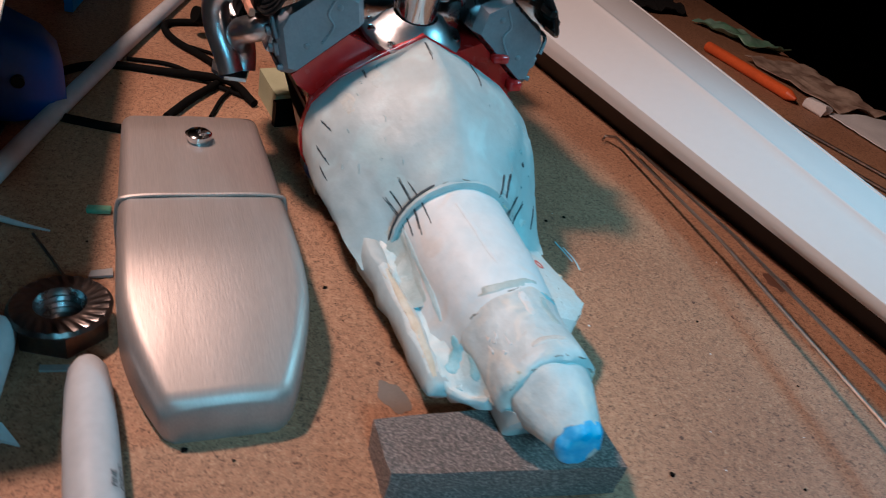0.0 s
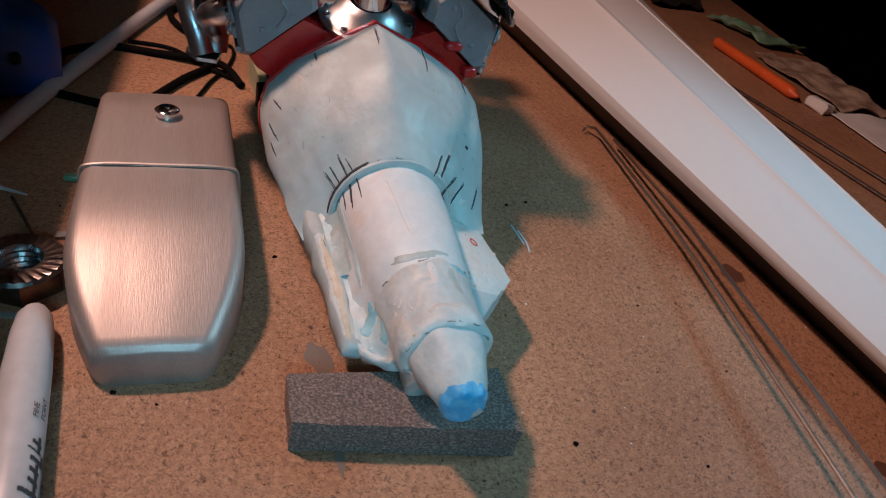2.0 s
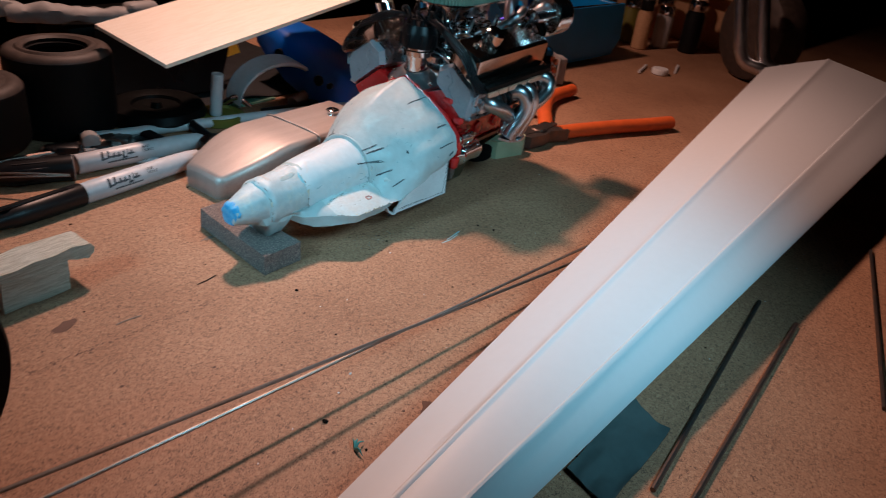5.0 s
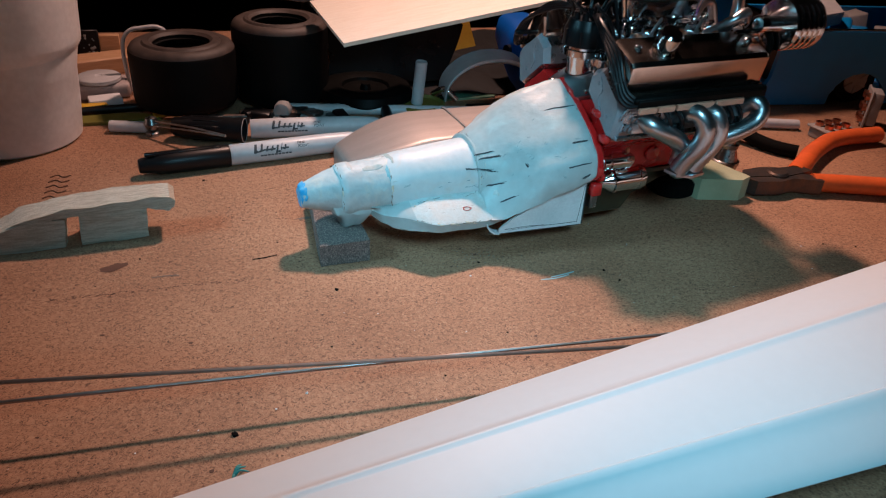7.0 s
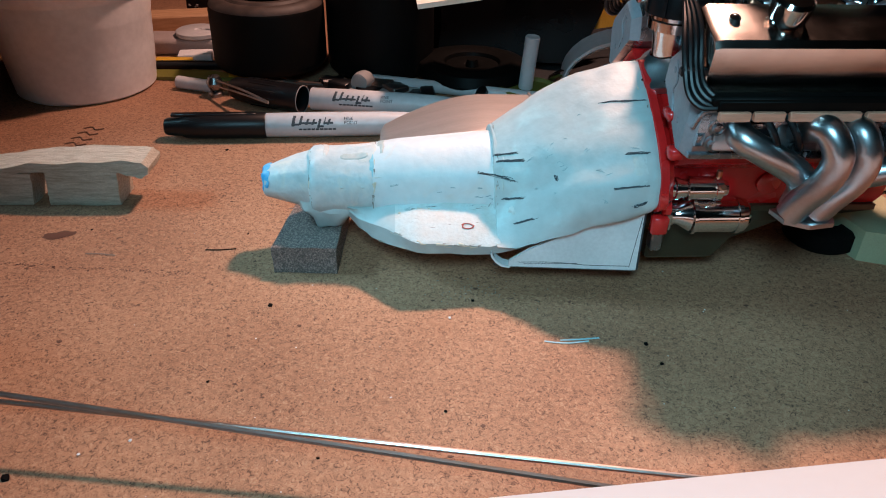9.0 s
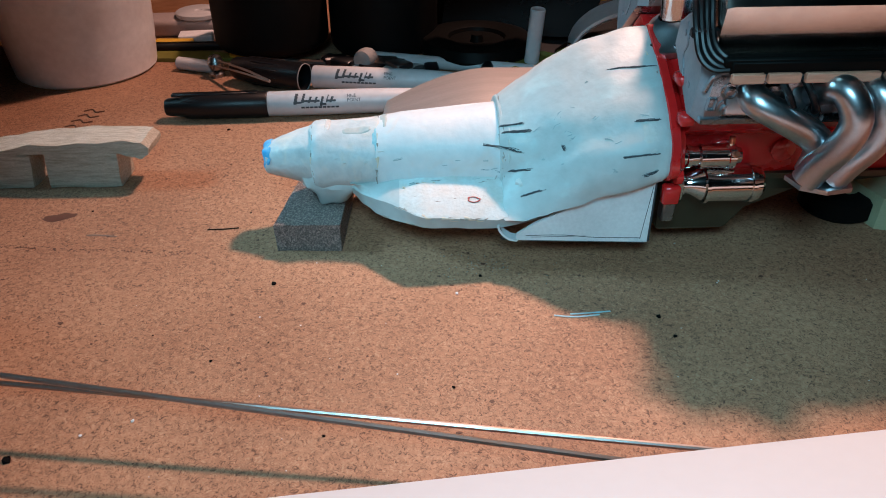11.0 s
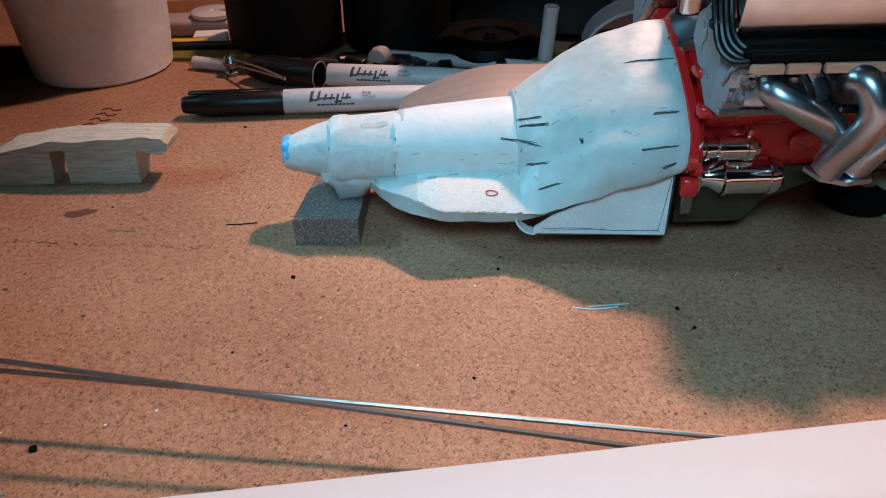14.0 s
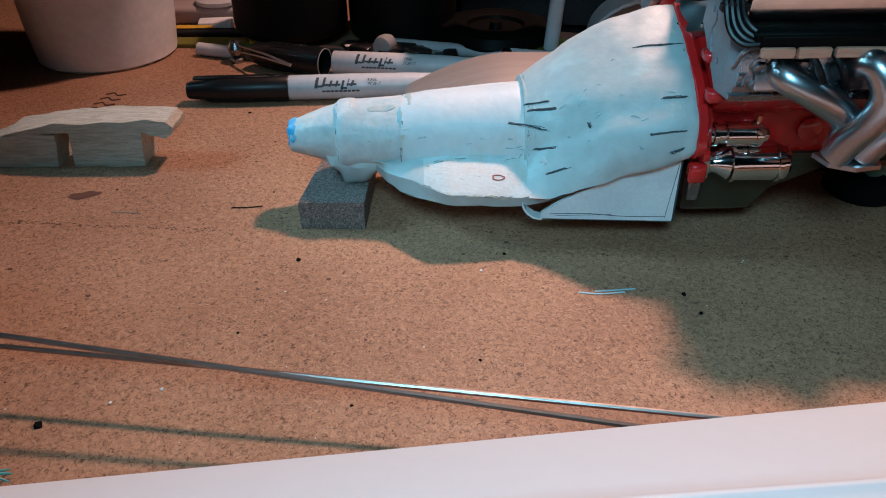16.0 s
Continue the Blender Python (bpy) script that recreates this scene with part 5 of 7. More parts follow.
cable([(0.190, 0.122, 0.0012), (0.208, 0.118, 0.0012), (0.226, 0.112, 0.0012), (0.250, 0.112, 0.0012), (0.262, 0.128, 0.0012), (0.268, 0.140, 0.0012)], 0.0009, "thin dark cable on the bench")
cable([(0.282, 0.132, 0.012), (0.290, 0.118, 0.006), (0.298, 0.104, 0.0045), (0.308, 0.094, 0.0045)], 0.0042, "short black rubber hose end")


# ---------------------------------------------------------------- pencil marks on the transmission
from mathutils.bvhtree import BVHTree


def surface(*names):
    verts, faces = [], []
    for ob in bpy.data.objects:
        if ob.type == "MESH" and ob.name in names:
            k = len(verts)
            verts += [v.co.copy() for v in ob.data.vertices]
            faces += [[k + i for i in p.vertices] for p in ob.data.polygons]
    return BVHTree.FromPolygons(verts, faces)


def pencil_marks():
    t = bpy.data.objects["transmission_mock_up"]
    tree = surface("bell_housing", "main_case", "pan_rail")
    rng = random.Random(5)

    def stroke(a, b, w=0.00035, mat=M_PENCIL, lift=0.00012, strands=5):
        a, b = Vector(a), Vector(b)
        w *= 0.25
        for rep in range(strands):
            off = Vector([rng.uniform(-1, 1) * 0.00035 for _ in range(3)])
            lo, hi = rng.uniform(-0.12, 0.15), rng.uniform(0.8, 1.1)
            bm = bm_new()
            pts = []
            for k in range(7):
                q = a.lerp(b, lo + (hi - lo) * k / 6) + off + Vector([rng.uniform(-1, 1) * 0.00012 for _ in range(3)])
                co, no, _, _ = tree.find_nearest(q)
                pts.append(co + no * lift)
            tube(bm, pts, w * (0.7 + 0.3 * rep), 6, 1)
            part("pencil_mark", bm, mat, t)

    for a, b in (((0.1140, -0.0155, 0.0613), (0.1275, -0.017, 0.0629)), ((0.1195, -0.0324, 0.0511), (0.1262, -0.0331, 0.0515)), ((0.1147, -0.0382, 0.0415), (0.1252, -0.0391, 0.0434)),
                 ((0.1212, -0.0407, 0.0369), (0.1253, -0.0405, 0.0386)), ((0.0821, -0.0148, 0.0402), (0.0895, -0.0199, 0.0429)), ((0.0740, -0.0146, 0.0363), (0.0880, -0.0200, 0.0358)),
                 ((0.083, -0.0208, 0.0291), (0.0893, -0.0262, 0.0321)), ((0.0866, -0.0298, 0.0242), (0.093, -0.0329, 0.0283)), ((0.0980, -0.0290, 0.0420), (0.0995, -0.0290, 0.0398))):
        stroke(a, b)
    for a, b in (((0.1181, 0.0335, 0.0459), (0.1129, 0.0316, 0.0454)), ((0.1149, 0.0352, 0.0384), (0.1079, 0.0339, 0.0373)), ((0.1103, 0.0355, 0.0344), (0.1056, 0.0344, 0.0329)), ((0.1259, 0.02, 0.0594), (0.1215, 0.0199, 0.0587)),
                 ((0.1251, 0.0012, 0.0698), (0.1176, 0.0012, 0.0681)), ((0.0895, 0.0202, 0.0360), (0.0804, 0.0169, 0.0317)), ((0.0885, 0.0187, 0.0379), (0.0731, 0.016, 0.0325)),
                 ((0.0890, 0.0165, 0.0415), (0.0728, 0.0147, 0.0351)), ((0.0870, 0.0148, 0.042), (0.0735, 0.0123, 0.0381)), ((0.0883, -0.0189, 0.0429), (0.0805, -0.0139, 0.0395)), ((0.0870, -0.0160, 0.0440), (0.0800, -0.0120, 0.0410))):
        stroke(a, b, 0.0003)
    # short grey scuffs left by sanding
    rng3 = random.Random(12)
    for k in range(34):
        u, v, z = rng3.uniform(0.086, 0.127), rng3.choice((-1, -1, 1)) * rng3.uniform(0.010, 0.036), rng3.uniform(0.022, 0.062)
        d = rng3.uniform(0.0008, 0.0024)
        stroke((u, v, z), (u + d, v, z + rng3.uniform(-0.5, 1.2) * d), 0.0005, M_SCUFF, 0.00002, 2)
    for k in range(16):
        u, v, z = rng3.uniform(0.042, 0.080), -0.018, rng3.uniform(0.019, 0.034)
        d = rng3.uniform(0.001, 0.0035)
        stroke((u, v, z), (u + d, v, z + rng3.uniform(-0.3, 0.3) * d), 0.0004, M_SCUFF, 0.00002, 2)
    ring_pts = []
    for k in range(29):
        a = 2 * math.pi * k / 14 + 0.3
        co, no, _, _ = tree.find_nearest(Vector((0.0708 + (0.0016 + 0.0002 * (k % 5)) * math.cos(a), -0.0270 + 0.0012 * math.sin(a), 0.0232)))
        ring_pts.append(co + no * 0.00015)
    bm = bm_new()
    tube(bm, ring_pts, 0.00018, 6, 1)
    part("pencil_ring", bm, M_REDPENCIL, t, "small red pencil ring")


pencil_marks()


# ---------------------------------------------------------------- filler smears and sanding grime on the transmission
def filler_edges():
    t = bpy.data.objects["transmission_mock_up"]
    tree = surface("bell_housing", "main_case", "pan_rail", "pan_rail.001", "extension_housing", "tail_cone")
    rng = random.Random(21)
    heaps = {}

    def smear(path, mat, bits, spread, thick=0.0004, long=(0.0015, 0.0060), sink=0.55):
        pts = [Vector(p) for p in path]
        bm = heaps.setdefault(mat.name, (mat, bm_new()))[1]
        for _ in range(bits):
            k = rng.randrange(len(pts) - 1)
            d = (pts[k + 1] - pts[k])
            a = pts[k] + d * rng.random() + Vector([rng.gauss(0, spread) for _ in range(3)])
            step = d.normalized() * rng.uniform(*long) + Vector([rng.gauss(0, 0.0004) for _ in range(3)])
            w = thick * rng.uniform(0.5, 1.3)
            line = []
            for q in range(5):
                co, no, _, _ = tree.find_nearest(a + step * (q / 4) + Vector([rng.uniform(-1, 1) * 0.00015 for _ in range(3)]))
                line.append(co - no * w * sink)
            tube(bm, line, w, 6, 1, taper=w * 0.4)

    def arc(u, r, a0, a1):
        return [(u, -r * math.sin(a0 + (a1 - a0) * k / 10), 0.0264 + r * math.cos(a0 + (a1 - a0) * k / 10)) for k in range(11)]

    rail_top = [(0.0435, -0.0240, 0.0196), (0.0535, -0.0338, 0.0198), (0.0690, -0.0336, 0.0185), (0.0820, -0.0330, 0.0183)]
    rail_low = [(0.0380, -0.0185, 0.0132), (0.0490, -0.0290, 0.0146), (0.0600, -0.0322, 0.0146), (0.0780, -0.0320, 0.0138)]
    rail_in = [(0.0460, -0.0180, 0.0235), (0.0600, -0.0190, 0.0248), (0.0850, -0.0198, 0.0258)]
    far_top = [(0.0350, 0.0210, 0.0178), (0.0500, 0.0214, 0.0200), (0.0740, 0.0222, 0.0225)]
    bell_rim = [(0.1285, -0.0400, 0.0300), (0.1285, -0.0350, 0.0480), (0.1285, -0.0150, 0.0640), (0.1285, 0.0100, 0.0640), (0.1285, 0.0330, 0.0480)]
    for path, grime, cream in ((rail_top, 8, 6), (rail_low, 6, 3), (rail_in, 6, 4), (far_top, 8, 10), (bell_rim, 6, 10),
                               (arc(0.0395, 0.0136, -1.6, 1.9), 10, 4), (arc(0.0172, 0.0112, -1.6, 1.9), 14, 2), (arc(0.0815, 0.0195, -1.5, 1.9), 12, 6)):
        smear(path, M_GRIME, grime, 0.0003, 0.00034)
        smear(path, M_TANFILLER, cream, 0.0008, 0.0005)
    smear([(0.0470, -0.0240, 0.0220), (0.0800, -0.0260, 0.0225)], M_GRIME, 6, 0.0015, 0.0002)
    smear([(0.0200, -0.0120, 0.0300), (0.0370, -0.0130, 0.0300)], M_CREAM, 6, 0.0030, 0.0006)
    smear([(0.0200, 0.0110, 0.0340), (0.0370, 0.0120, 0.0330)], M_PRIMER_WHITE, 6, 0.0030, 0.0007)
    for mat, bm in heaps.values():
        tagged(part("filler_smear", bm, mat, t), "thin smears of filler and sanding grime along the joints", "", "", "stuff")


filler_edges()


# ---------------------------------------------------------------- thin patches of putty and paint on the transmission
def putty_patches():
    t = bpy.data.objects["transmission_mock_up"]
    tree = surface("bell_housing", "main_case", "pan_rail", "pan_rail.001", "extension_housing", "tail_cone", "filler_web")
    rng = random.Random(9)

    def patch(path, width, mat, label="", lift=0.00016, ragged=0.35):
        line = smooth_path(path, 6)
        n, m = len(line), 7
        bm = bm_new()
        seed = rng.uniform(0, 50)
        rows = []
        for i, p in enumerate(line):
            d = (line[min(i + 1, n - 1)] - line[max(i - 1, 0)]).normalized()
            co, no, _, _ = tree.find_nearest(p)
            side = d.cross(no).normalized()
            end = min(1.0, 0.35 + 3.0 * min(i, n - 1 - i) / n)
            row = []
            for j in range(m):
                q = (j / (m - 1)) * 2 - 1
                w = width * end * (1 + ragged * noise.noise(Vector((i * 0.45 + seed, 1.7 if q > 0 else 5.3, seed))))
                co, no, _, _ = tree.find_nearest(p + side * q * w)
                edge = abs(q) > 0.9 or i in (0, n - 1)
                row.append(bm.verts.new(co + no * (-0.0003 if edge else lift)))
            rows.append(row)
        for a, b in zip(rows, rows[1:]):
            for j in range(m - 1):
                bm.faces.new((a[j], a[j + 1], b[j + 1], b[j]))
        part("putty_patch", bm, mat, t, label, 80)

    # far side: cream ridge, grey putty and a pale bead in the scoop, bright cyan paint by the foot
    patch([(0.0345, 0.0205, 0.0160), (0.0420, 0.0208, 0.0190), (0.0520, 0.0212, 0.0202), (0.0640, 0.0220, 0.0215), (0.0730, 0.0232, 0.0232)], 0.0016, M_TANFILLER, "cream filler along the rail")
    patch([(0.0830, 0.0215, 0.0300), (0.0740, 0.0200, 0.0270), (0.0640, 0.0192, 0.0245), (0.0560, 0.0186, 0.0235)], 0.0026, M_GREYPUTTY, "thin grey-green putty")
    patch([(0.0820, 0.0185, 0.0325), (0.0740, 0.0178, 0.0300), (0.0640, 0.0165, 0.0275), (0.0540, 0.0158, 0.0255), (0.0470, 0.0160, 0.0235)], 0.0013, M_PALEBLUE, "pale blue filler bead", 0.00012, 0.3)
    patch([(0.0420, 0.0165, 0.0240), (0.0385, 0.0160, 0.0215), (0.0345, 0.0170, 0.0185)], 0.0017, M_CYAN, "patch of bright cyan paint")
    patch([(0.0360, 0.0120, 0.0250), (0.0320, 0.0125, 0.0225), (0.0280, 0.0125, 0.0205)], 0.0022, M_CYAN)
    patch([(0.0315, 0.0165, 0.0150), (0.0310, 0.0120, 0.0165), (0.0290, 0.0090, 0.0170)], 0.0016, M_PALEBLUE)
    patch([(0.0440, 0.0105, 0.0335), (0.0420, 0.0060, 0.0385), (0.0415, 0.0000, 0.0400), (0.0420, -0.0060, 0.0385)], 0.0016, M_GREYPUTTY)
    patch([(0.0390, 0.0010, 0.0400), (0.0350, 0.0010, 0.0395), (0.0300, 0.0012, 0.0390)], 0.0014, M_PRIMER_WHITE, "white streak of filler")
    patch([(0.0380, -0.0045, 0.0385), (0.0320, -0.0048, 0.0380), (0.0270, -0.0050, 0.0375)], 0.0018, M_GREYPUTTY)
    patch([(0.0215, 0.0060, 0.0370), (0.0225, 0.0000, 0.0390), (0.0220, -0.0050, 0.0375)], 0.0013, M_CREAM)
    patch([(0.0760, 0.0050, 0.0430), (0.0660, 0.0040, 0.0430), (0.0560, 0.0036, 0.0425), (0.0480, 0.0030, 0.0415)], 0.0010, M_PRIMER_WHITE)
    # bell: worn tan shoulder, grey smudges, cool band beside the joint
    patch([(0.1230, 0.0290, 0.0520), (0.1180, 0.0260, 0.0530), (0.1120, 0.0250, 0.0500)], 0.0032, M_TANWASH, "worn tan primer on the shoulder", 0.00003)
    patch([(0.1245, 0.0180, 0.0600), (0.1200, 0.0170, 0.0590), (0.1150, 0.0160, 0.0570)], 0.0026, M_TANWASH, "", 0.00003)
    patch([(0.1220, -0.0300, 0.0530), (0.1235, -0.0345, 0.0480), (0.1235, -0.0370, 0.0420)], 0.0028, M_TANWASH, "", 0.00003)
    # near side: dirty joint beside the case, putty on the tail
    patch([(0.0835, -0.0130, 0.0415), (0.0838, -0.0175, 0.0360), (0.0838, -0.0190, 0.0310)], 0.0010, M_GREYPUTTY)
    patch([(0.0865, -0.0235, 0.0280), (0.0880, -0.0285, 0.0225), (0.0870, -0.0315, 0.0190)], 0.0022, M_CREAM, "cream filler beside the rail")
    patch([(0.0380, -0.0125, 0.0300), (0.0385, -0.0090, 0.0360), (0.0385, -0.0030, 0.0392)], 0.0010, M_CYAN)


M_GREYPUTTY = material("grey_green_putty", (0.42, 0.48, 0.46), 0.5, second=(0.50, 0.54, 0.52), scale=260, amount=0.8, bump=0.2)
M_PALEBLUE = material("pale_blue_filler", (0.56, 0.68, 0.70), 0.5, second=(0.48, 0.62, 0.66), scale=300, amount=0.8, bump=0.3)
M_CYAN = material("cyan_primer", (0.30, 0.53, 0.60), 0.5, second=(0.40, 0.58, 0.62), scale=350, amount=0.8, bump=0.3)
M_TANWASH = material("worn_tan_primer", (0.51, 0.52, 0.48), 0.5, second=(0.46, 0.52, 0.52), scale=150, amount=0.9, bump=0.3)
putty_patches()


# ---------------------------------------------------------------- print on the markers
def marker_print():
    for ob in [o for o in bpy.data.objects if o.name.startswith("barrel")]:
        t = ob.parent
        # facing the front of the bench: bars for the brand, small words beside
        def wrapped(x0, x1, a0, a1, name, mat=M_PENCIL):
            bm = bm_new()
            rows = []
            for k in range(5):
                a = a0 + (a1 - a0) * k / 4
                rows.append(ring(bm, [(x, -0.00612 * math.cos(a), 0.00612 * math.sin(a)) for x in (x0, x1)]))
            for p, q in zip(rows, rows[1:]):
                bm.faces.new((p[0], p[1], q[1], q[0]))
            part(name, bm, mat, t)
        x = 0.0605
        for w, lo, hi in ((0.0030, 0.26, 1.16), (0.0024, 0.36, 1.14), (0.0023, 0.36, 0.84), (0.0021, 0.36, 0.82), (0.0024, 0.10, 0.84), (0.0010, 0.36, 0.98), (0.0023, 0.36, 0.82)):
            for k in range(4):
                a, b = lo + (hi - lo) * k / 4, lo + (hi - lo) * (k + 1) / 4
                wrapped(x + 0.0003 * k, x + w * 0.48 + 0.0003 * k, a, b, "print_bar")
            wrapped(x, x + w + 0.0007, lo + 0.06, lo + 0.22, "print_bar")
            x += w + 0.0006
        for k in range(9):
            wrapped(0.0640 + 0.0020 * k, 0.0656 + 0.0020 * k, -0.06, 0.08, "print_bar")
        for k, word in enumerate(("FINE", "POINT")):
            cu = bpy.data.curves.new("words", "FONT")
            cu.body, cu.size, cu.extrude = word, 0.0022, 0.00002
            tmp = bpy.data.objects.new("words", cu)
            scene.collection.objects.link(tmp)
            me = bpy.data.meshes.new_from_object(tmp.evaluated_get(bpy.context.evaluated_depsgraph_get()))
            bpy.data.objects.remove(tmp)
            me.materials.clear()
            me.materials.append(M_PENCIL)
            w = new("printed_word", me)
            w.parent = t
            el = 0.72 - 0.34 * k
            w.matrix_local = Matrix.Translation((0.0855, -0.00618 * math.cos(el), 0.00618 * math.sin(el))) @ Matrix.Rotation(math.pi / 2 - el, 4, "X")


marker_print()


# ---------------------------------------------------------------- vehicles behind
def blue_shell():
    t = thing("blue_body_shell", pose(0.190, 0.216, 0, 0, 0, -75), "bright blue plastic model car body shell under the plywood", "model car body")
    bm = bm_new()
    rows = []
    for x, w, z0, z1 in ((-0.056, 0.015, 0.034, 0.050), (-0.040, 0.020, 0.024, 0.050), (-0.020, 0.024, 0.012, 0.046), (0.0, 0.025, 0.004, 0.040), (0.020, 0.024, 0.002, 0.033), (0.033, 0.020, 0.002, 0.026), (0.038, 0.016, 0.003, 0.020)):
        rows.append(ring(bm, [(x, -w, z0), (x, -w * 0.98, z1 - 0.010), (x, -w * 0.86, z1 - 0.003), (x, -w * 0.6, z1), (x, w * 0.6, z1), (x, w * 0.98, z1 - 0.010), (x, w, z0)]))
    skin(bm, rows)
    part("shell", bm, M_BLUEBRIGHT, t, sharp=50)
    for x, z, r in ((0.012, 0.020, 0.0040), (0.022, 0.018, 0.0022), (-0.026, 0.032, 0.0040)):
        bm = bm_new()
        turned(bm, (x, -0.0254, z), (0, 1, 0), [(0, r), (0.003, r)], 20)
        part("opening", bm, M_BLACK, t, "dark round opening")


blue_shell()


def pickup():
    t = thing("model_pickup", pose(0.345, 0.186, 0, 0, 0, -5), "dark blue model pickup body with junk in its bed", "model truck")
    bm = bm_new()
    # side panel with a wheel arch
    o = [(-0.050, 0.001), (0.058, 0.001)] + [(0.083 - 0.025 * math.cos(a), 0.001 + 0.024 * math.sin(a)) for a in (math.pi * k / 10 for k in range(1, 10))] + [(0.108, 0.001), (0.20, 0.004), (0.212, 0.020), (0.208, 0.057), (0.10, 0.056), (0.022, 0.056), (0.012, 0.066), (0.004, 0.088), (-0.006, 0.088), (0.003, 0.062), (0.008, 0.044), (0.006, 0.022), (0.0, 0.010), (-0.050, 0.007)]
    prism(bm, o, 0.0, 0.004, "y")
    part("side_panel", bm, M_BLUEPAINT, t, sharp=40)
    bm = bm_new()
    prism(bm, [(0.0, 0.001), (0.21, 0.006), (0.205, 0.056), (0.018, 0.056), (0.006, 0.085), (-0.006, 0.087)], 0.082, 0.086, "y")
    part("side_panel", bm, M_BLUEPAINT, t, sharp=40)
    bm = bm_new()
    box(bm, (-0.010, 0.004, 0.010), (0.208, 0.082, 0.016), 0.001, 1)
    part("bed_floor", bm, M_BLUEPAINT, t)
    bm = bm_new()
    box(bm, (0.203, 0.002, 0.014), (0.208, 0.084, 0.056), 0.0015, 1)
    part("tailgate", bm, M_BLUEPAINT, t)
    bm = bm_new()
    box(bm, (0.012, 0.0042, 0.014), (0.016, 0.0818, 0.060), 0.0015, 1)
    part("cab_wall", bm, M_BLACK, t)
    bm = bm_new()
    turned(bm, (0.081, 0.003, 0.0185), (0, 1, 0), [(0, 0.007), (0.0005, 0.012), (0.001, 0.017), (0.004, 0.0185), (0.014, 0.0185), (0.017, 0.016)], 36)
    wh = part("wheel", bm, M_RUBBER, t)
    bm = bm_new()
    turned(bm, (0.081, 0.0022, 0.0185), (0, 1, 0), [(0, 0.003), (0.0005, 0.0095), (0.002, 0.0105)], 24)
    for k in range(6):
        box(bm, (-0.001, 0.0016, 0.003), (0.001, 0.0028, 0.0098), 0.0003, 1, Matrix.Translation((0.081, 0, 0.0185)) @ Matrix.Rotation(k * math.pi / 3, 4, "Y"))
    part("rim", bm, M_GREYPART, wh)
    bm = bm_new()
    box(bm, (0.022, 0.001, 0.0562), (0.200, 0.004, 0.0575), 0.0004, 1)
    part("bed_rail", bm, M_CHROME, t)
    rng = random.Random(8)
    # white moulding lying in the bed
    bm = bm_new()
    prism(bm, [(0, 0), (0.050, -0.004), (0.062, 0.016), (0.048, 0.030), (0.008, 0.026)], 0.0, 0.010)
    rounded(bm, 0.002, 2)
    wobble(bm, 60, 0.002)
    solo("white_moulding", bm, M_BARREL, "white plastic moulding dropped in the truck bed", "plastic part", pose(0.372, 0.204, 0.050, 8, -6, 12))
    for k in range(9):
        bm = bm_new()
        box(bm, (-0.012, -0.007, -0.018), (0.012, 0.007, 0.012), 0.002, 2)
        wobble(bm, 120, 0.003, k)
        solo("scrap_part", bm, rng.choice((M_GREYPART, M_BLACK, M_GREYPART, M_BLUEPAINT)), "small dull moulded part heaped in the truck bed", "scrap part", pose(0.372 + 0.02 * k, 0.225 + rng.uniform(-0.01, 0.025), 0.034 + 0.008 * (k % 2), rng.uniform(-12, 12), rng.uniform(-12, 12), rng.uniform(0, 180)), "scrap parts")


pickup()


def far_wheel():
    t = thing("drag_wheel", pose(0.627, 0.046, 0.048, 0, 0, 62), "large black slick wheel standing on edge, coloured brown as if lamp-lit", "model wheel")
    bm = bm_new()
    turned(bm, (0, -0.020, 0), (0, 1, 0), [(0.003, 0.020), (0.0, 0.026), (0.001, 0.038), (0.006, 0.046), (0.012, 0.048), (0.030, 0.048), (0.036, 0.046), (0.040, 0.038), (0.040, 0.024)], 56)
    # whole tyre in the browner rubber, so its lit tread is painted in
    part("tyre", bm, M_LITRUBBER, t)
    bm = bm_new()
    turned(bm, (0, -0.021, 0), (0, 1, 0), [(0.0, 0.004), (0.0005, 0.010), (0.004, 0.015), (0.001, 0.021), (0.003, 0.022)], 40)
    part("rim", bm, M_ALU, t, "dull aluminium rim")
    for k in range(2):
        bm = bm_new()
        d = Vector((0.012 * k, -0.017 * k, 0))
        tube(bm, [Vector(p) + d for p in ((0.552, 0.0520, 0.100), (0.550, 0.0430, 0.072), (0.549, 0.0350, 0.046), (0.549, 0.0260, 0.033), (0.552, 0.0100, 0.029), (0.558, -0.0040, 0.022), (0.564, -0.0120, 0.0066))], 0.0062, 16, 6)
        solo("zoomie_pipe", bm, M_STEEL, "bent silver exhaust pipe leaning by a wheel", "exhaust pipe", group="exhaust pipes")


far_wheel()


def jar(x, y, r, h, mat, label):
    t = thing("small_jar", pose(x, y, 0), label, "jar", "paint jars")
    bm = bm_new()
    turned(bm, (0, 0, 0), (0, 0, 1), [(0, r * 0.9), (0.001, r), (h * 0.7, r), (h * 0.78, r * 0.8), (h * 0.8, r * 0.8)], 24)
    part("body", bm, mat, t)
    bm = bm_new()
    turned(bm, (0, 0, 0), (0, 0, 1), [(h * 0.79, r * 0.86), (h * 0.8, r * 0.9), (h * 0.98, r * 0.9), (h, r * 0.84)], 24)
    part("lid", bm, M_CHROME if r > 0.009 else M_BLACK, t)


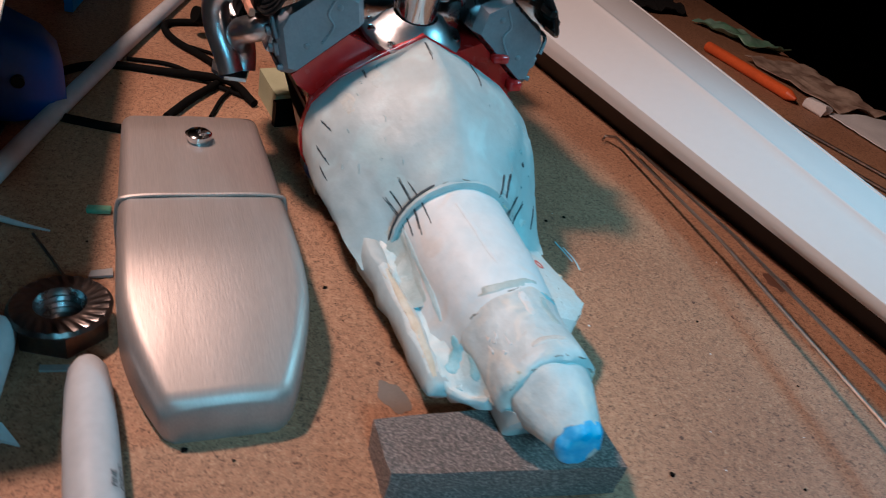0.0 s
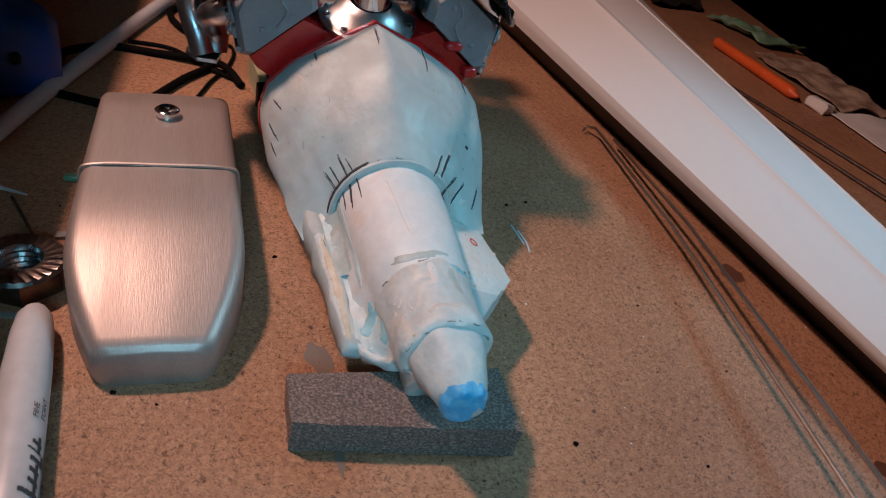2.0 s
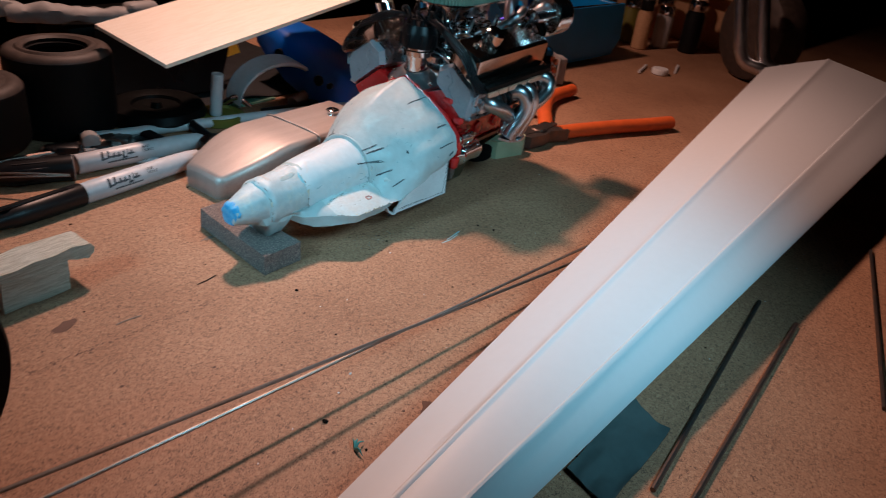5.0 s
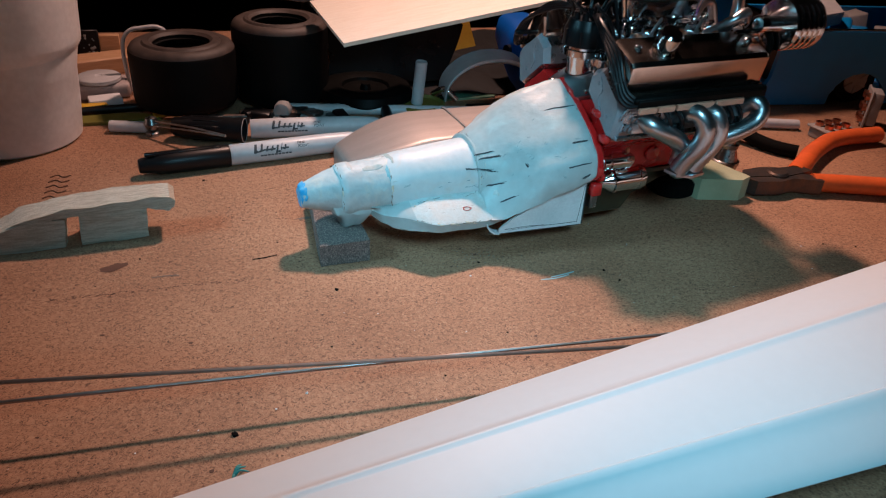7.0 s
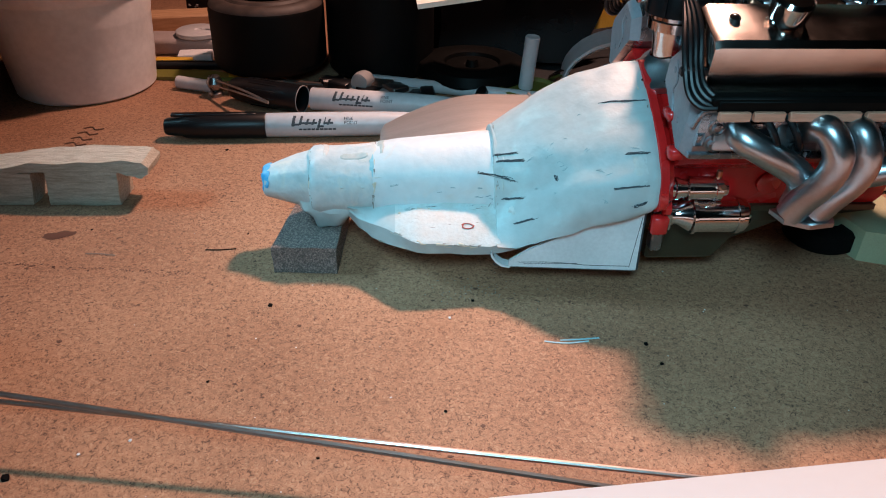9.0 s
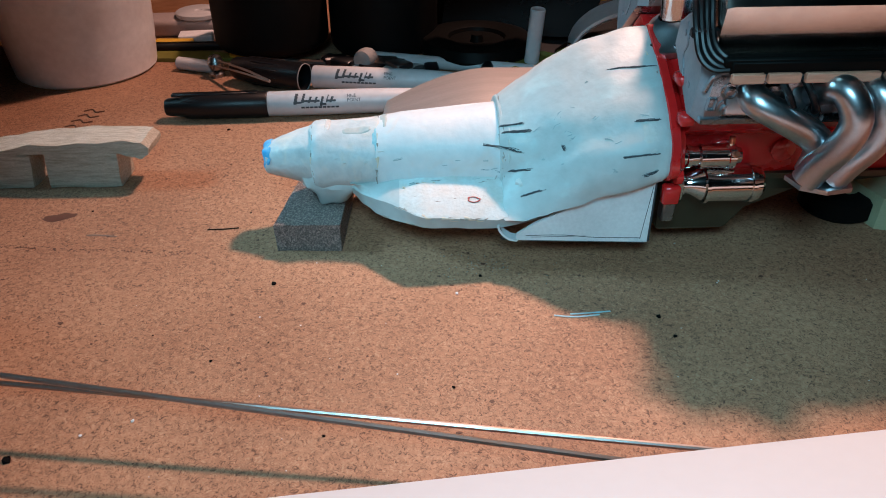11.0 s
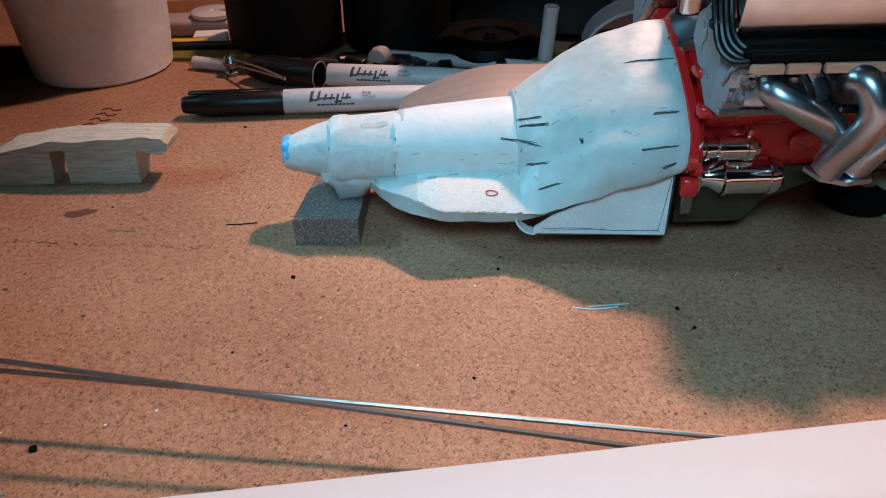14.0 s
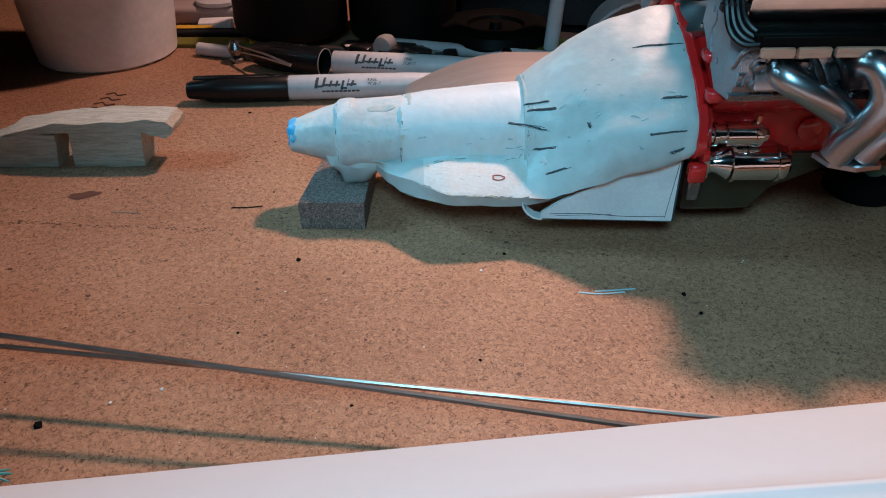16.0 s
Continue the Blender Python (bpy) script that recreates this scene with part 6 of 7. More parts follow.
for k, (x, y, r, h, mt) in enumerate(((0.600, 0.205, 0.010, 0.045, M_BARREL), (0.622, 0.178, 0.009, 0.055, M_PINE), (0.640, 0.206, 0.011, 0.050, M_OLIVE), (0.655, 0.170, 0.010, 0.048, M_BARREL), (0.668, 0.140, 0.011, 0.060, M_BLACK), (0.690, 0.190, 0.012, 0.052, M_COPPER), (0.700, 0.150, 0.010, 0.055, M_PINE), (0.640, 0.240, 0.011, 0.06, M_ZINC))):
    jar(x, y, r, h, mt, "small paint jar with a metal lid")

bm = bm_new()
box(bm, (0.70, 0.10, 0.060), (0.95, 0.36, 0.075), 0.001, 1)
box(bm, (0.72, 0.12, 0.0), (0.74, 0.34, 0.060), 0.001, 1)
box(bm, (0.91, 0.12, 0.0), (0.93, 0.34, 0.060), 0.001, 1)
solo("bench_riser", bm, M_PINE, "bare wooden riser shelf at the end of the bench", "shelf")
bm = bm_new()
box(bm, (0.76, 0.14, 0.0755), (0.90, 0.33, 0.16), 0.003, 2)
solo("storage_box", bm, M_OLIVE, "dull olive storage box on the riser", "box")
bm = bm_new()
turned(bm, (0.542, 0.106, 0), (0, 0, 1), [(0, 0.0075), (0.0008, 0.0085), (0.005, 0.0085), (0.006, 0.0078), (0.0062, 0.0)], 28)
solo("white_puck", bm, M_PAPER, "small round white plastic puck on the bench", "plastic puck")
for a, b in (((0.520, 0.118, 0.002), (0.552, 0.128, 0.002)), ((0.560, 0.098, 0.0015), (0.590, 0.110, 0.0015))):
    bm = bm_new()
    tube(bm, [a, tuple((p + q) / 2 for p, q in zip(a, b)), b], 0.0014, 8, 3)
    solo("plastic_sprue", bm, M_PAPER, "thin white plastic offcut lying on the bench", "offcut", group="offcuts")


def carb_part(m, label):
    t = thing("carburettor_casting", m, label, "model part", "loose castings")
    bm = bm_new()
    box(bm, (-0.012, -0.008, 0), (0.012, 0.008, 0.007), 0.0012, 2)
    box(bm, (-0.0135, -0.0095, 0.007), (0.0135, 0.0095, 0.0085), 0.0006, 1)
    part("casting", bm, M_GREYPART, t)
    for i in range(3):
        for j in range(2):
            bm = bm_new()
            turned(bm, (-0.0078 + 0.0078 * i, -0.004 + 0.008 * j, 0.0085), (0, 0, 1), [(0, 0.0028), (0.0028, 0.0028), (0.0028, 0.0020), (0.0002, 0.0020)], 16)
            part("copper_ring", bm, M_COPPER, t, "copper ring")


carb_part(pose(0.357, 0.122, 0, 0, 0, 8), "grey carburettor casting with six copper rings")
carb_part(pose(0.4085, 0.1380, 0.0135, 0, -90, -35), "grey carburettor casting with copper rings stood on end")


def turned_stud():
    bm = bm_new()
    turned(bm, (0.246, 0.083, 0), (0, 0, 1), [(0, 0.0065), (0.001, 0.0075), (0.006, 0.0075), (0.0065, 0.0082), (0.0085, 0.0082), (0.009, 0.0070), (0.016, 0.0048), (0.0165, 0.0056), (0.0185, 0.0056), (0.019, 0.0035), (0.024, 0.0028), (0.0245, 0.0016), (0.030, 0.0014), (0.0302, 0.0)], 28)
    solo("turned_stud", bm, M_ZINC, "turned steel stud standing beside the foam block", "machined part")


turned_stud()


# ---------------------------------------------------------------- clutter along the back
def flat_tyre():
    t = thing("narrow_tyre", pose(0.056, 0.232, 0), "narrow black rubber tyre lying flat in shadow", "model tyre")
    bm = bm_new()
    turned(bm, (0, 0, 0), (0, 0, 1), [(0.002, 0.016), (0.0, 0.022), (0.001, 0.031), (0.006, 0.0335), (0.011, 0.031), (0.013, 0.024), (0.011, 0.0165), (0.007, 0.015)], 56)
    part("carcass", bm, M_DARKRUBBER, t)
    bm = bm_new()
    turned(bm, (0, 0, 0.004), (0, 0, 1), [(0, 0.015), (0.005, 0.0155), (0.0055, 0.010), (0.004, 0.004), (0.008, 0.003), (0.008, 0.0)], 32)
    part("hub", bm, M_DARKRUBBER, t)


flat_tyre()


def post_on_lid():
    bm = bm_new()
    turned(bm, (0.089, 0.207, 0), (0, 0, 1), [(0, 0.016), (0.001, 0.017), (0.006, 0.017), (0.0065, 0.0155), (0.0045, 0.014), (0.0045, 0.0)], 36)
    solo("plastic_saucer", bm, M_OLIVE, "olive green plastic saucer lying on the bench", "saucer")
    bm = bm_new()
    turned(bm, (0.087, 0.208, 0.0047), (0.06, -0.05, 1), [(0, 0.0036), (0.0005, 0.0040), (0.0290, 0.0040), (0.0295, 0.0036), (0.0290, 0.0028)], 24)
    solo("white_sleeve", bm, M_BARREL, "short white plastic sleeve standing in a saucer", "sleeve")


post_on_lid()


def curved_fender():
    bm = bm_new()
    rows = []
    for k in range(13):
        a = math.pi * (1.02 - 0.80 * k / 12)
        c, s = math.cos(a), math.sin(a)
        x, z = 0.143 + 0.036 * c, 0.008 + 0.026 * s
        xi, zi = 0.143 + 0.0345 * c, 0.008 + 0.0245 * s
        rows.append(ring(bm, [(x, 0.208, z), (x, 0.226, z + 0.002), (xi, 0.226, zi + 0.002), (xi, 0.2105, zi), (xi, 0.2100, zi - 0.002), (x, 0.2080, z - 0.002)]))
    skin(bm, rows)
    solo("wheel_arch", bm, M_BARREL, "thin curved white wheel arch moulding", "car part")
    bm = bm_new()
    prism(bm, [(0.108, 0.222), (0.150, 0.226), (0.156, 0.248), (0.112, 0.250)], 0.0, 0.0012)
    solo("green_card", bm, M_GREENBAG, "green card lying under the wheel arch", "card")
    case = thing("black_case", pose(0.092, 0.262, 0.003, -14, 0, -3), "glossy black plastic case leaning behind the tyre", "plastic case")
    for name, y0, y1, grow in (("tray", -0.0035, 0.004, 0.0), ("lid", -0.010, -0.0038, 0.0012)):
        bm = bm_new()
        prism(bm, [(-0.056 - grow, 0.0), (0.026 + grow, 0.0), (0.040 + grow, 0.040), (0.034, 0.046 + grow), (-0.056 - grow, 0.048 + grow)], y0, y1, "y")
        rounded(bm, 0.0016, 2)
        bmesh.ops.subdivide_edges(bm, edges=[e for e in bm.edges if e.calc_length() > 0.01], cuts=6, use_grid_fill=True)
        wobble(bm, 55, 0.0018, 4)
        part(name, bm, M_BLACKGLOSS, case)
    bm = bm_new()
    box(bm, (-0.016, -0.0125, 0.040), (-0.002, -0.0092, 0.050), 0.0008)
    part("latch", bm, M_BLACK, case)
    bm = bm_new()
    prism(bm, [(0, 0), (0.022, 0.004), (0.016, 0.024), (-0.002, 0.022)], 0, 0.0008)
    solo("yellow_card", bm, M_YELLOW, "yellow card tucked under the plywood", "card", pose(0.125, 0.268, 0.022, 78, 0, 0))
    for pts, r, mt, lb in ((((0.150, 0.205, 0.004), (0.168, 0.212, 0.006), (0.182, 0.222, 0.012)), 0.004, M_GREYPART, "grey plastic offcut in the clutter"), (((0.120, 0.200, 0.003), (0.142, 0.198, 0.003), (0.166, 0.196, 0.003)), 0.003, M_BLACK, "black plastic rod in the clutter"),
                           (((0.102, 0.222, 0.006), (0.108, 0.214, 0.012), (0.116, 0.210, 0.005)), 0.0022, M_CHROME, "small chrome chain piece in the clutter")):
        bm = bm_new()
        tube(bm, pts, r, 10, 5)
        solo("clutter_piece", bm, mt, lb, "clutter")


curved_fender()


def resin_casting():
    bm = bm_new()
    tube(bm, [(-0.006, 0.302, 0.0610), (0.010, 0.296, 0.0610), (0.030, 0.288, 0.0600), (0.050, 0.282, 0.0585), (0.068, 0.276, 0.0600)], 0.0070, 14, 6, taper=0.0055)
    box(bm, (-0.014, 0.297, 0.060), (-0.002, 0.310, 0.0685), 0.002, 2)
    box(bm, (0.062, 0.270, 0.060), (0.085, 0.284, 0.0680), 0.003, 2)
    wobble(bm, 110, 0.0025, 6)
    solo("resin_casting", bm, M_GREYPART, "rough grey resin casting lying on top of a tyre", "resin part")
    bm = bm_new()
    box(bm, (0.025, 0.285, 0.0), (0.115, 0.345, 0.052), 0.003, 2)
    solo("black_box", bm, M_DARKRUBBER, "black cardboard box in the dark behind the tyres", "box")


resin_casting()


M_SALMON = material("salmon_plastic", (0.50, 0.20, 0.12), 0.5, bump=0.05)


def left_clutter():
    bm = bm_new()
    prism(bm, [(-0.140, 0.2030), (-0.100, 0.2050), (-0.078, 0.2085), (-0.076, 0.2140), (-0.100, 0.2190), (-0.132, 0.2155)], 0.0002, 0.0022)
    solo("plastic_scraper", bm, M_OLIVE, "olive plastic blade-shaped scraper on the bench", "scraper")
    bm = bm_new()
    prism(bm, [(-0.0825, 0.2085), (-0.0690, 0.2080), (-0.0655, 0.2100), (-0.0690, 0.2135), (-0.0820, 0.2140)], 0.0023, 0.0054)
    rounded(bm, 0.0008, 1)
    solo("yellow_tip", bm, M_YELLOW, "small yellow plastic tip on the scraper", "plastic tip")
    bm = bm_new()
    tube(bm, [(-0.150, 0.2190, 0.0028), (-0.112, 0.2245, 0.0028), (-0.088, 0.2275, 0.0028)], 0.0026, 10, 4)
    solo("black_rod", bm, M_BLACK, "black plastic rod lying on the bench", "rod")
    bm = bm_new()
    prism(bm, [(-0.132, 0.2225), (-0.110, 0.2275), (-0.112, 0.2320), (-0.133, 0.2300)], 0.0010, 0.0050)
    solo("yellow_offcut", bm, M_YELLOW, "small bright yellow plastic offcut", "offcut")
    bm = bm_new()
    tube(bm, [(-0.106, 0.1935, 0.0036), (-0.095, 0.1910, 0.0036), (-0.083, 0.1885, 0.0036)], 0.0035, 14, 3)
    solo("white_stick", bm, M_BARREL, "short white plastic stick on the bench", "plastic stick")
    t = thing("ball_link", pose(-0.070, 0.158, 0), "small bright metal ball joint and link", "ball joint")
    bm = bm_new()
    turned(bm, (-0.012, 0.027, 0.0075), (0, 0, 1), [(-0.0045, 0.001), (-0.0035, 0.0030), (0, 0.0045), (0.0035, 0.0030), (0.0045, 0.0006)], 20)
    part("ball", bm, M_ZINC, t)
    bm = bm_new()
    turned(bm, (-0.012, 0.027, 0.0), (0, 0, 1), [(0, 0.0040), (0.002, 0.0040), (0.0032, 0.0020)], 16)
    part("ball_seat", bm, M_ZINC, t)
    bm = bm_new()
    tube(bm, [(-0.010, 0.025, 0.0095), (0.012, 0.004, 0.0125), (0.030, -0.014, 0.0140)], 0.0006, 8, 5)
    part("link", bm, M_ROD, t)
    bm = bm_new()
    tube(bm, [(-0.012, 0.024, 0.0070), (0.010, 0.004, 0.0110), (0.030, -0.0142, 0.0136)], 0.0005, 8, 5)
    part("link", bm, M_ROD, t)
    bm = bm_new()
    box(bm, (-0.027, -0.011, 0), (0.027, 0.011, 0.0105), 0.003, 3)
    wobble(bm, 90, 0.0008, 2)
    solo("plastic_slab", bm, M_PINKISH, "pinkish grey rounded plastic slab on the bench", "plastic slab", pose(-0.1260, 0.2590, 0, 0, 0, 8))
    bm = bm_new()
    turned(bm, (-0.1175, 0.2600, 0.0106), (0, 0, 1), [(0, 0.0130), (0.0006, 0.0138), (0.0026, 0.0138), (0.0032, 0.0130), (0.0032, 0.0025), (0.0026, 0.0020), (0.0026, 0.0)], 36)
    solo("round_lid", bm, M_BARREL, "round white plastic lid lying on a slab", "lid")
    bm = bm_new()
    box(bm, (-0.010, -0.006, 0), (0.010, 0.006, 0.006), 0.001, 2)
    solo("small_carton", bm, M_PAPER, "small white card carton", "carton", pose(-0.1130, 0.2395, 0, 0, 0, 14))
    bm = bm_new()
    box(bm, (-0.052, -0.010, 0), (0.038, 0.010, 0.012), 0.001, 1)
    solo("wood_offcut", bm, M_PINE, "golden pine offcut with straight grain", "wood offcut", pose(-0.132, 0.3080, 0, 0, 0, 20))
    bm = bm_new()
    box(bm, (-0.007, -0.003, 0), (0.007, 0.003, 0.022), 0.0006, 1)
    solo("wood_block", bm, M_PINE, "small pine block standing behind an offcut", "wood block", pose(-0.1165, 0.3300, 0.0, 0, 0, 6))
    bm = bm_new()
    tube(bm, [(-0.0990, 0.2630, 0.0012), (-0.1005, 0.2625, 0.028), (-0.0975, 0.2625, 0.0395), (-0.0890, 0.2630, 0.0435), (-0.072, 0.2640, 0.0400), (-0.066, 0.2650, 0.0012)], 0.0013, 10, 6)
    solo("plastic_hoop", bm, M_BARREL, "curved white plastic hoop behind the tyres", "hoop")
    bm = bm_new()
    box(bm, (-0.016, -0.002, 0), (0.016, 0.002, 0.021), 0.0006, 1)
    tin = solo("patterned_tin", bm, M_BLACK, "small black tin with a pale floral pattern", "tin", pose(-0.142, 0.345, 0, -8, 0, 4))
    rng = random.Random(5)
    bm = bm_new()
    for k in range(30):
        r = rng.uniform(0.0004, 0.0013)
        turned(bm, (rng.uniform(-0.014, 0.014), -0.0021, rng.uniform(0.003, 0.018)), (0, -1, 0), [(0, r), (0.0002, r * 0.7), (0.0002, 0.0)], 5)
    part("flower_print", bm, M_GREYPART, tin, "pale flower print")
    rng = random.Random(21)
    for k in range(16):
        bm = bm_new()
        w, d, h = rng.uniform(0.004, 0.012), rng.uniform(0.003, 0.007), rng.uniform(0.002, 0.006)
        box(bm, (-w, -d, 0), (w, d, h), 0.0008, 1)
        wobble(bm, 200, 0.0012, k)
        x, y = rng.uniform(-0.030, 0.035), rng.uniform(0.194, 0.208)
        solo("scrap_piece", bm, rng.choice((M_BLACK, M_GREYPART, M_COPPER, M_BLACK, M_BLACK, M_DARKSTEEL)), "small dark plastic scrap in the clutter", "scrap piece", pose(x, y, 0.0, 0, 0, rng.uniform(0, 180)), "scrap pieces")
    bm = bm_new()
    prism(bm, [(-0.0300, 0.2095), (-0.0220, 0.2065), (-0.0130, 0.2085), (-0.0150, 0.2120), (-0.0260, 0.2135)], 0.0003, 0.0042)
    rounded(bm, 0.0008, 1)
    solo("salmon_chip", bm, M_SALMON, "salmon pink plastic chip in the clutter", "chip")
    bm = bm_new()
    turned(bm, (-0.002, 0.2065, 0.0060), (-0.3, -1, 0.1), [(0, 0.0035), (0.001, 0.0052), (0.006, 0.0056), (0.010, 0.0050), (0.011, 0.003)], 24)
    wobble(bm, 260, 0.0005)
    solo("bottle_stopper", bm, M_GREYPART, "translucent grey plastic stopper in the clutter", "stopper")
    bm = bm_new()
    tube(bm, [(-0.026, 0.202, 0.0025), (-0.040, 0.2035, 0.0025), (-0.058, 0.2050, 0.003)], 0.0018, 8, 5)
    solo("dark_shaft", bm, M_DARKSTEEL, "thin dark metal shaft among the clutter", "shaft")


left_clutter()


# bits round the nut
bm = bm_new()
tube(bm, [(0.110, 0.185, 0.0012), (0.106, 0.176, 0.0012), (0.103, 0.1675, 0.0012)], 0.0012, 8, 5, taper=0.0003)
solo("cable_tie", bm, M_BARREL, "white nylon cable tie end on the bench", "cable tie")
bm = bm_new()
tube(bm, [(0.102, 0.172, 0.0006), (0.090, 0.165, 0.0006), (0.076, 0.157, 0.0006)], 0.0005, 6, 3)
solo("dark_wire", bm, M_DARKSTEEL, "short thin dark wire on the bench", "wire")
bm = bm_new()
tube(bm, [(0.064, 0.204, 0.004), (0.0625, 0.190, 0.004), (0.061, 0.1735, 0.004)], 0.0036, 14, 4)
solo("tool_handle", bm, M_BLACK, "black tool handle lying beside the nut", "tool handle")
bm = bm_new()
prism(bm, [(0.0255, 0.1672), (0.0258, 0.1640), (0.0190, 0.1590), (0.0205, 0.1630)], 0.0003, 0.0012)
solo("white_chip", bm, M_PAPER, "white plastic chip on the bench", "chip")
bm = bm_new()
box(bm, (0.1145, 0.1515, 0.0002), (0.1175, 0.1590, 0.0022), 0.0004, 1)
solo("green_offcut", bm, M_GREENBAG, "narrow green plastic offcut beside the tank", "offcut")
bm = bm_new()
prism(bm, [(0.0805, 0.1535), (0.0835, 0.1532), (0.0848, 0.1475), (0.0815, 0.1470)], 0.0003, 0.0011)
solo("grey_chip", bm, M_GREYPART, "flat grey plastic chip beside the tank", "chip")
bm = bm_new()
prism(bm, [(0.0425, 0.1595), (0.0445, 0.1596), (0.0445, 0.1520), (0.0425, 0.1518)], 0.0003, 0.0010)
solo("clear_strip", bm, M_GREYPART, "narrow pale plastic strip beside the nut", "strip")
bm = bm_new()
tube(bm, [(0.0205, 0.1642, 0.0016), (0.0150, 0.1664, 0.0016), (0.0090, 0.1688, 0.0016)], 0.0016, 14, 3)
solo("white_rod", bm, M_BARREL, "short round white plastic rod on the bench", "plastic rod")


# ---------------------------------------------------------------- front edge of the bench
def front_edge():
    for k, (a, b) in enumerate((((0.350, -0.172, 0.0012), (0.150, -0.240, 0.0012)), ((0.300, -0.172, 0.0012), (0.140, -0.223, 0.0012)), ((0.180, -0.151, 0.0012), (0.020, -0.178, 0.0012)), ((0.175, -0.172, 0.0012), (0.020, -0.191, 0.0012)))):
        wire("steel_wire", [a, b], 0.0011, M_DARKSTEEL, "dark straight steel wire beside the white body", "wire", "dark wires")
    bm = bm_new()
    tube(bm, [(0.362, -0.221, 0.0038), (0.330, -0.227, 0.0038), (0.300, -0.232, 0.0038), (0.281, -0.235, 0.0038)], 0.0037, 14, 4)
    turned(bm, (0.281, -0.235, 0.0038), (-0.98, -0.16, 0), [(0, 0.0037), (0.007, 0.0010), (0.0072, 0.0)], 14)
    solo("orange_crayon", bm, M_ORANGE, "orange crayon with a pointed end on the bench", "crayon")

    def film(name, mat, label, cat, corners, hump, z0=0.001):
        bm = bm_new()
        n = 14
        grid = []
        for i in range(n + 1):
            row = []
            for j in range(n + 1):
                s, q = i / n, j / n
                a = Vector(corners[0]).lerp(Vector(corners[1]), s)
                b = Vector(corners[3]).lerp(Vector(corners[2]), s)
                p = a.lerp(b, q)
                z = z0 + hump * abs(noise.noise(Vector((p.x * 45, p.y * 45, 3)))) + hump * 0.4 * abs(noise.noise(Vector((p.x * 130, p.y * 130, 7))))
                row.append(bm.verts.new((p.x, p.y, z)))
            grid.append(row)
        for i in range(n):
            for j in range(n):
                bm.faces.new((grid[i][j], grid[i + 1][j], grid[i + 1][j + 1], grid[i][j + 1]))
        r = bmesh.ops.extrude_face_region(bm, geom=bm.faces[:])
        bmesh.ops.translate(bm, verts=[v for v in r["geom"] if isinstance(v, bmesh.types.BMVert)], vec=(0, 0, 0.0006))
        solo(name, bm, mat, label, cat, sharp=60)
    film("plastic_film", M_GREENBAG, "crinkled green plastic film lying near the bench edge", "plastic film", ((0.430, -0.246), (0.372, -0.268), (0.368, -0.298), (0.425, -0.280)), 0.010)
    film("crumpled_paper", M_PAPERDIRTY, "crumpled stained paper at the front of the bench", "paper", ((0.350, -0.245), (0.262, -0.262), (0.262, -0.304), (0.352, -0.300)), 0.007)
    film("plain_paper", M_PAPER, "plain white paper sheet at the front of the bench", "paper", ((0.262, -0.252), (0.180, -0.262), (0.180, -0.303), (0.258, -0.303)), 0.002, 0.0012)
    film("black_cloth", M_BLACKSHEET, "black cloth rag lying near the bench edge", "rag", ((0.560, -0.200), (0.440, -0.205), (0.445, -0.248), (0.560, -0.262)), 0.016)
    film("plastic_film", M_GREENBAG, "green plastic film at the far end of the bench edge", "plastic film", ((0.66, -0.262), (0.540, -0.272), (0.535, -0.302), (0.66, -0.302)), 0.010)
    film("clear_wrapper", M_CLEARFILM, "crinkled clear plastic wrapper lying beside the white body", "plastic film", ((0.056, -0.148), (0.004, -0.152), (0.000, -0.172), (0.050, -0.168)), 0.007)
    bm = bm_new()
    box(bm, (-0.008, -0.005, 0), (0.008, 0.005, 0.007), 0.002, 2)
    wobble(bm, 200, 0.002)
    solo("white_plug", bm, M_CUP, "small white plastic plug near the papers", "plug", pose(0.266, -0.247, 0, 0, 0, 20))


M_PAPERDIRTY = material("stained_paper", (0.46, 0.36, 0.28), 0.8, second=(0.16, 0.10, 0.07), scale=90, amount=0.9, grain=300, bump=0.3)
M_CLEARFILM = material("clear_glossy_film", (0.10, 0.12, 0.12), 0.12, grain=200, bump=0.3)
M_BLACKSHEET = material("black_cloth", (0.006, 0.006, 0.006), 0.9, bump=0.3)
front_edge()


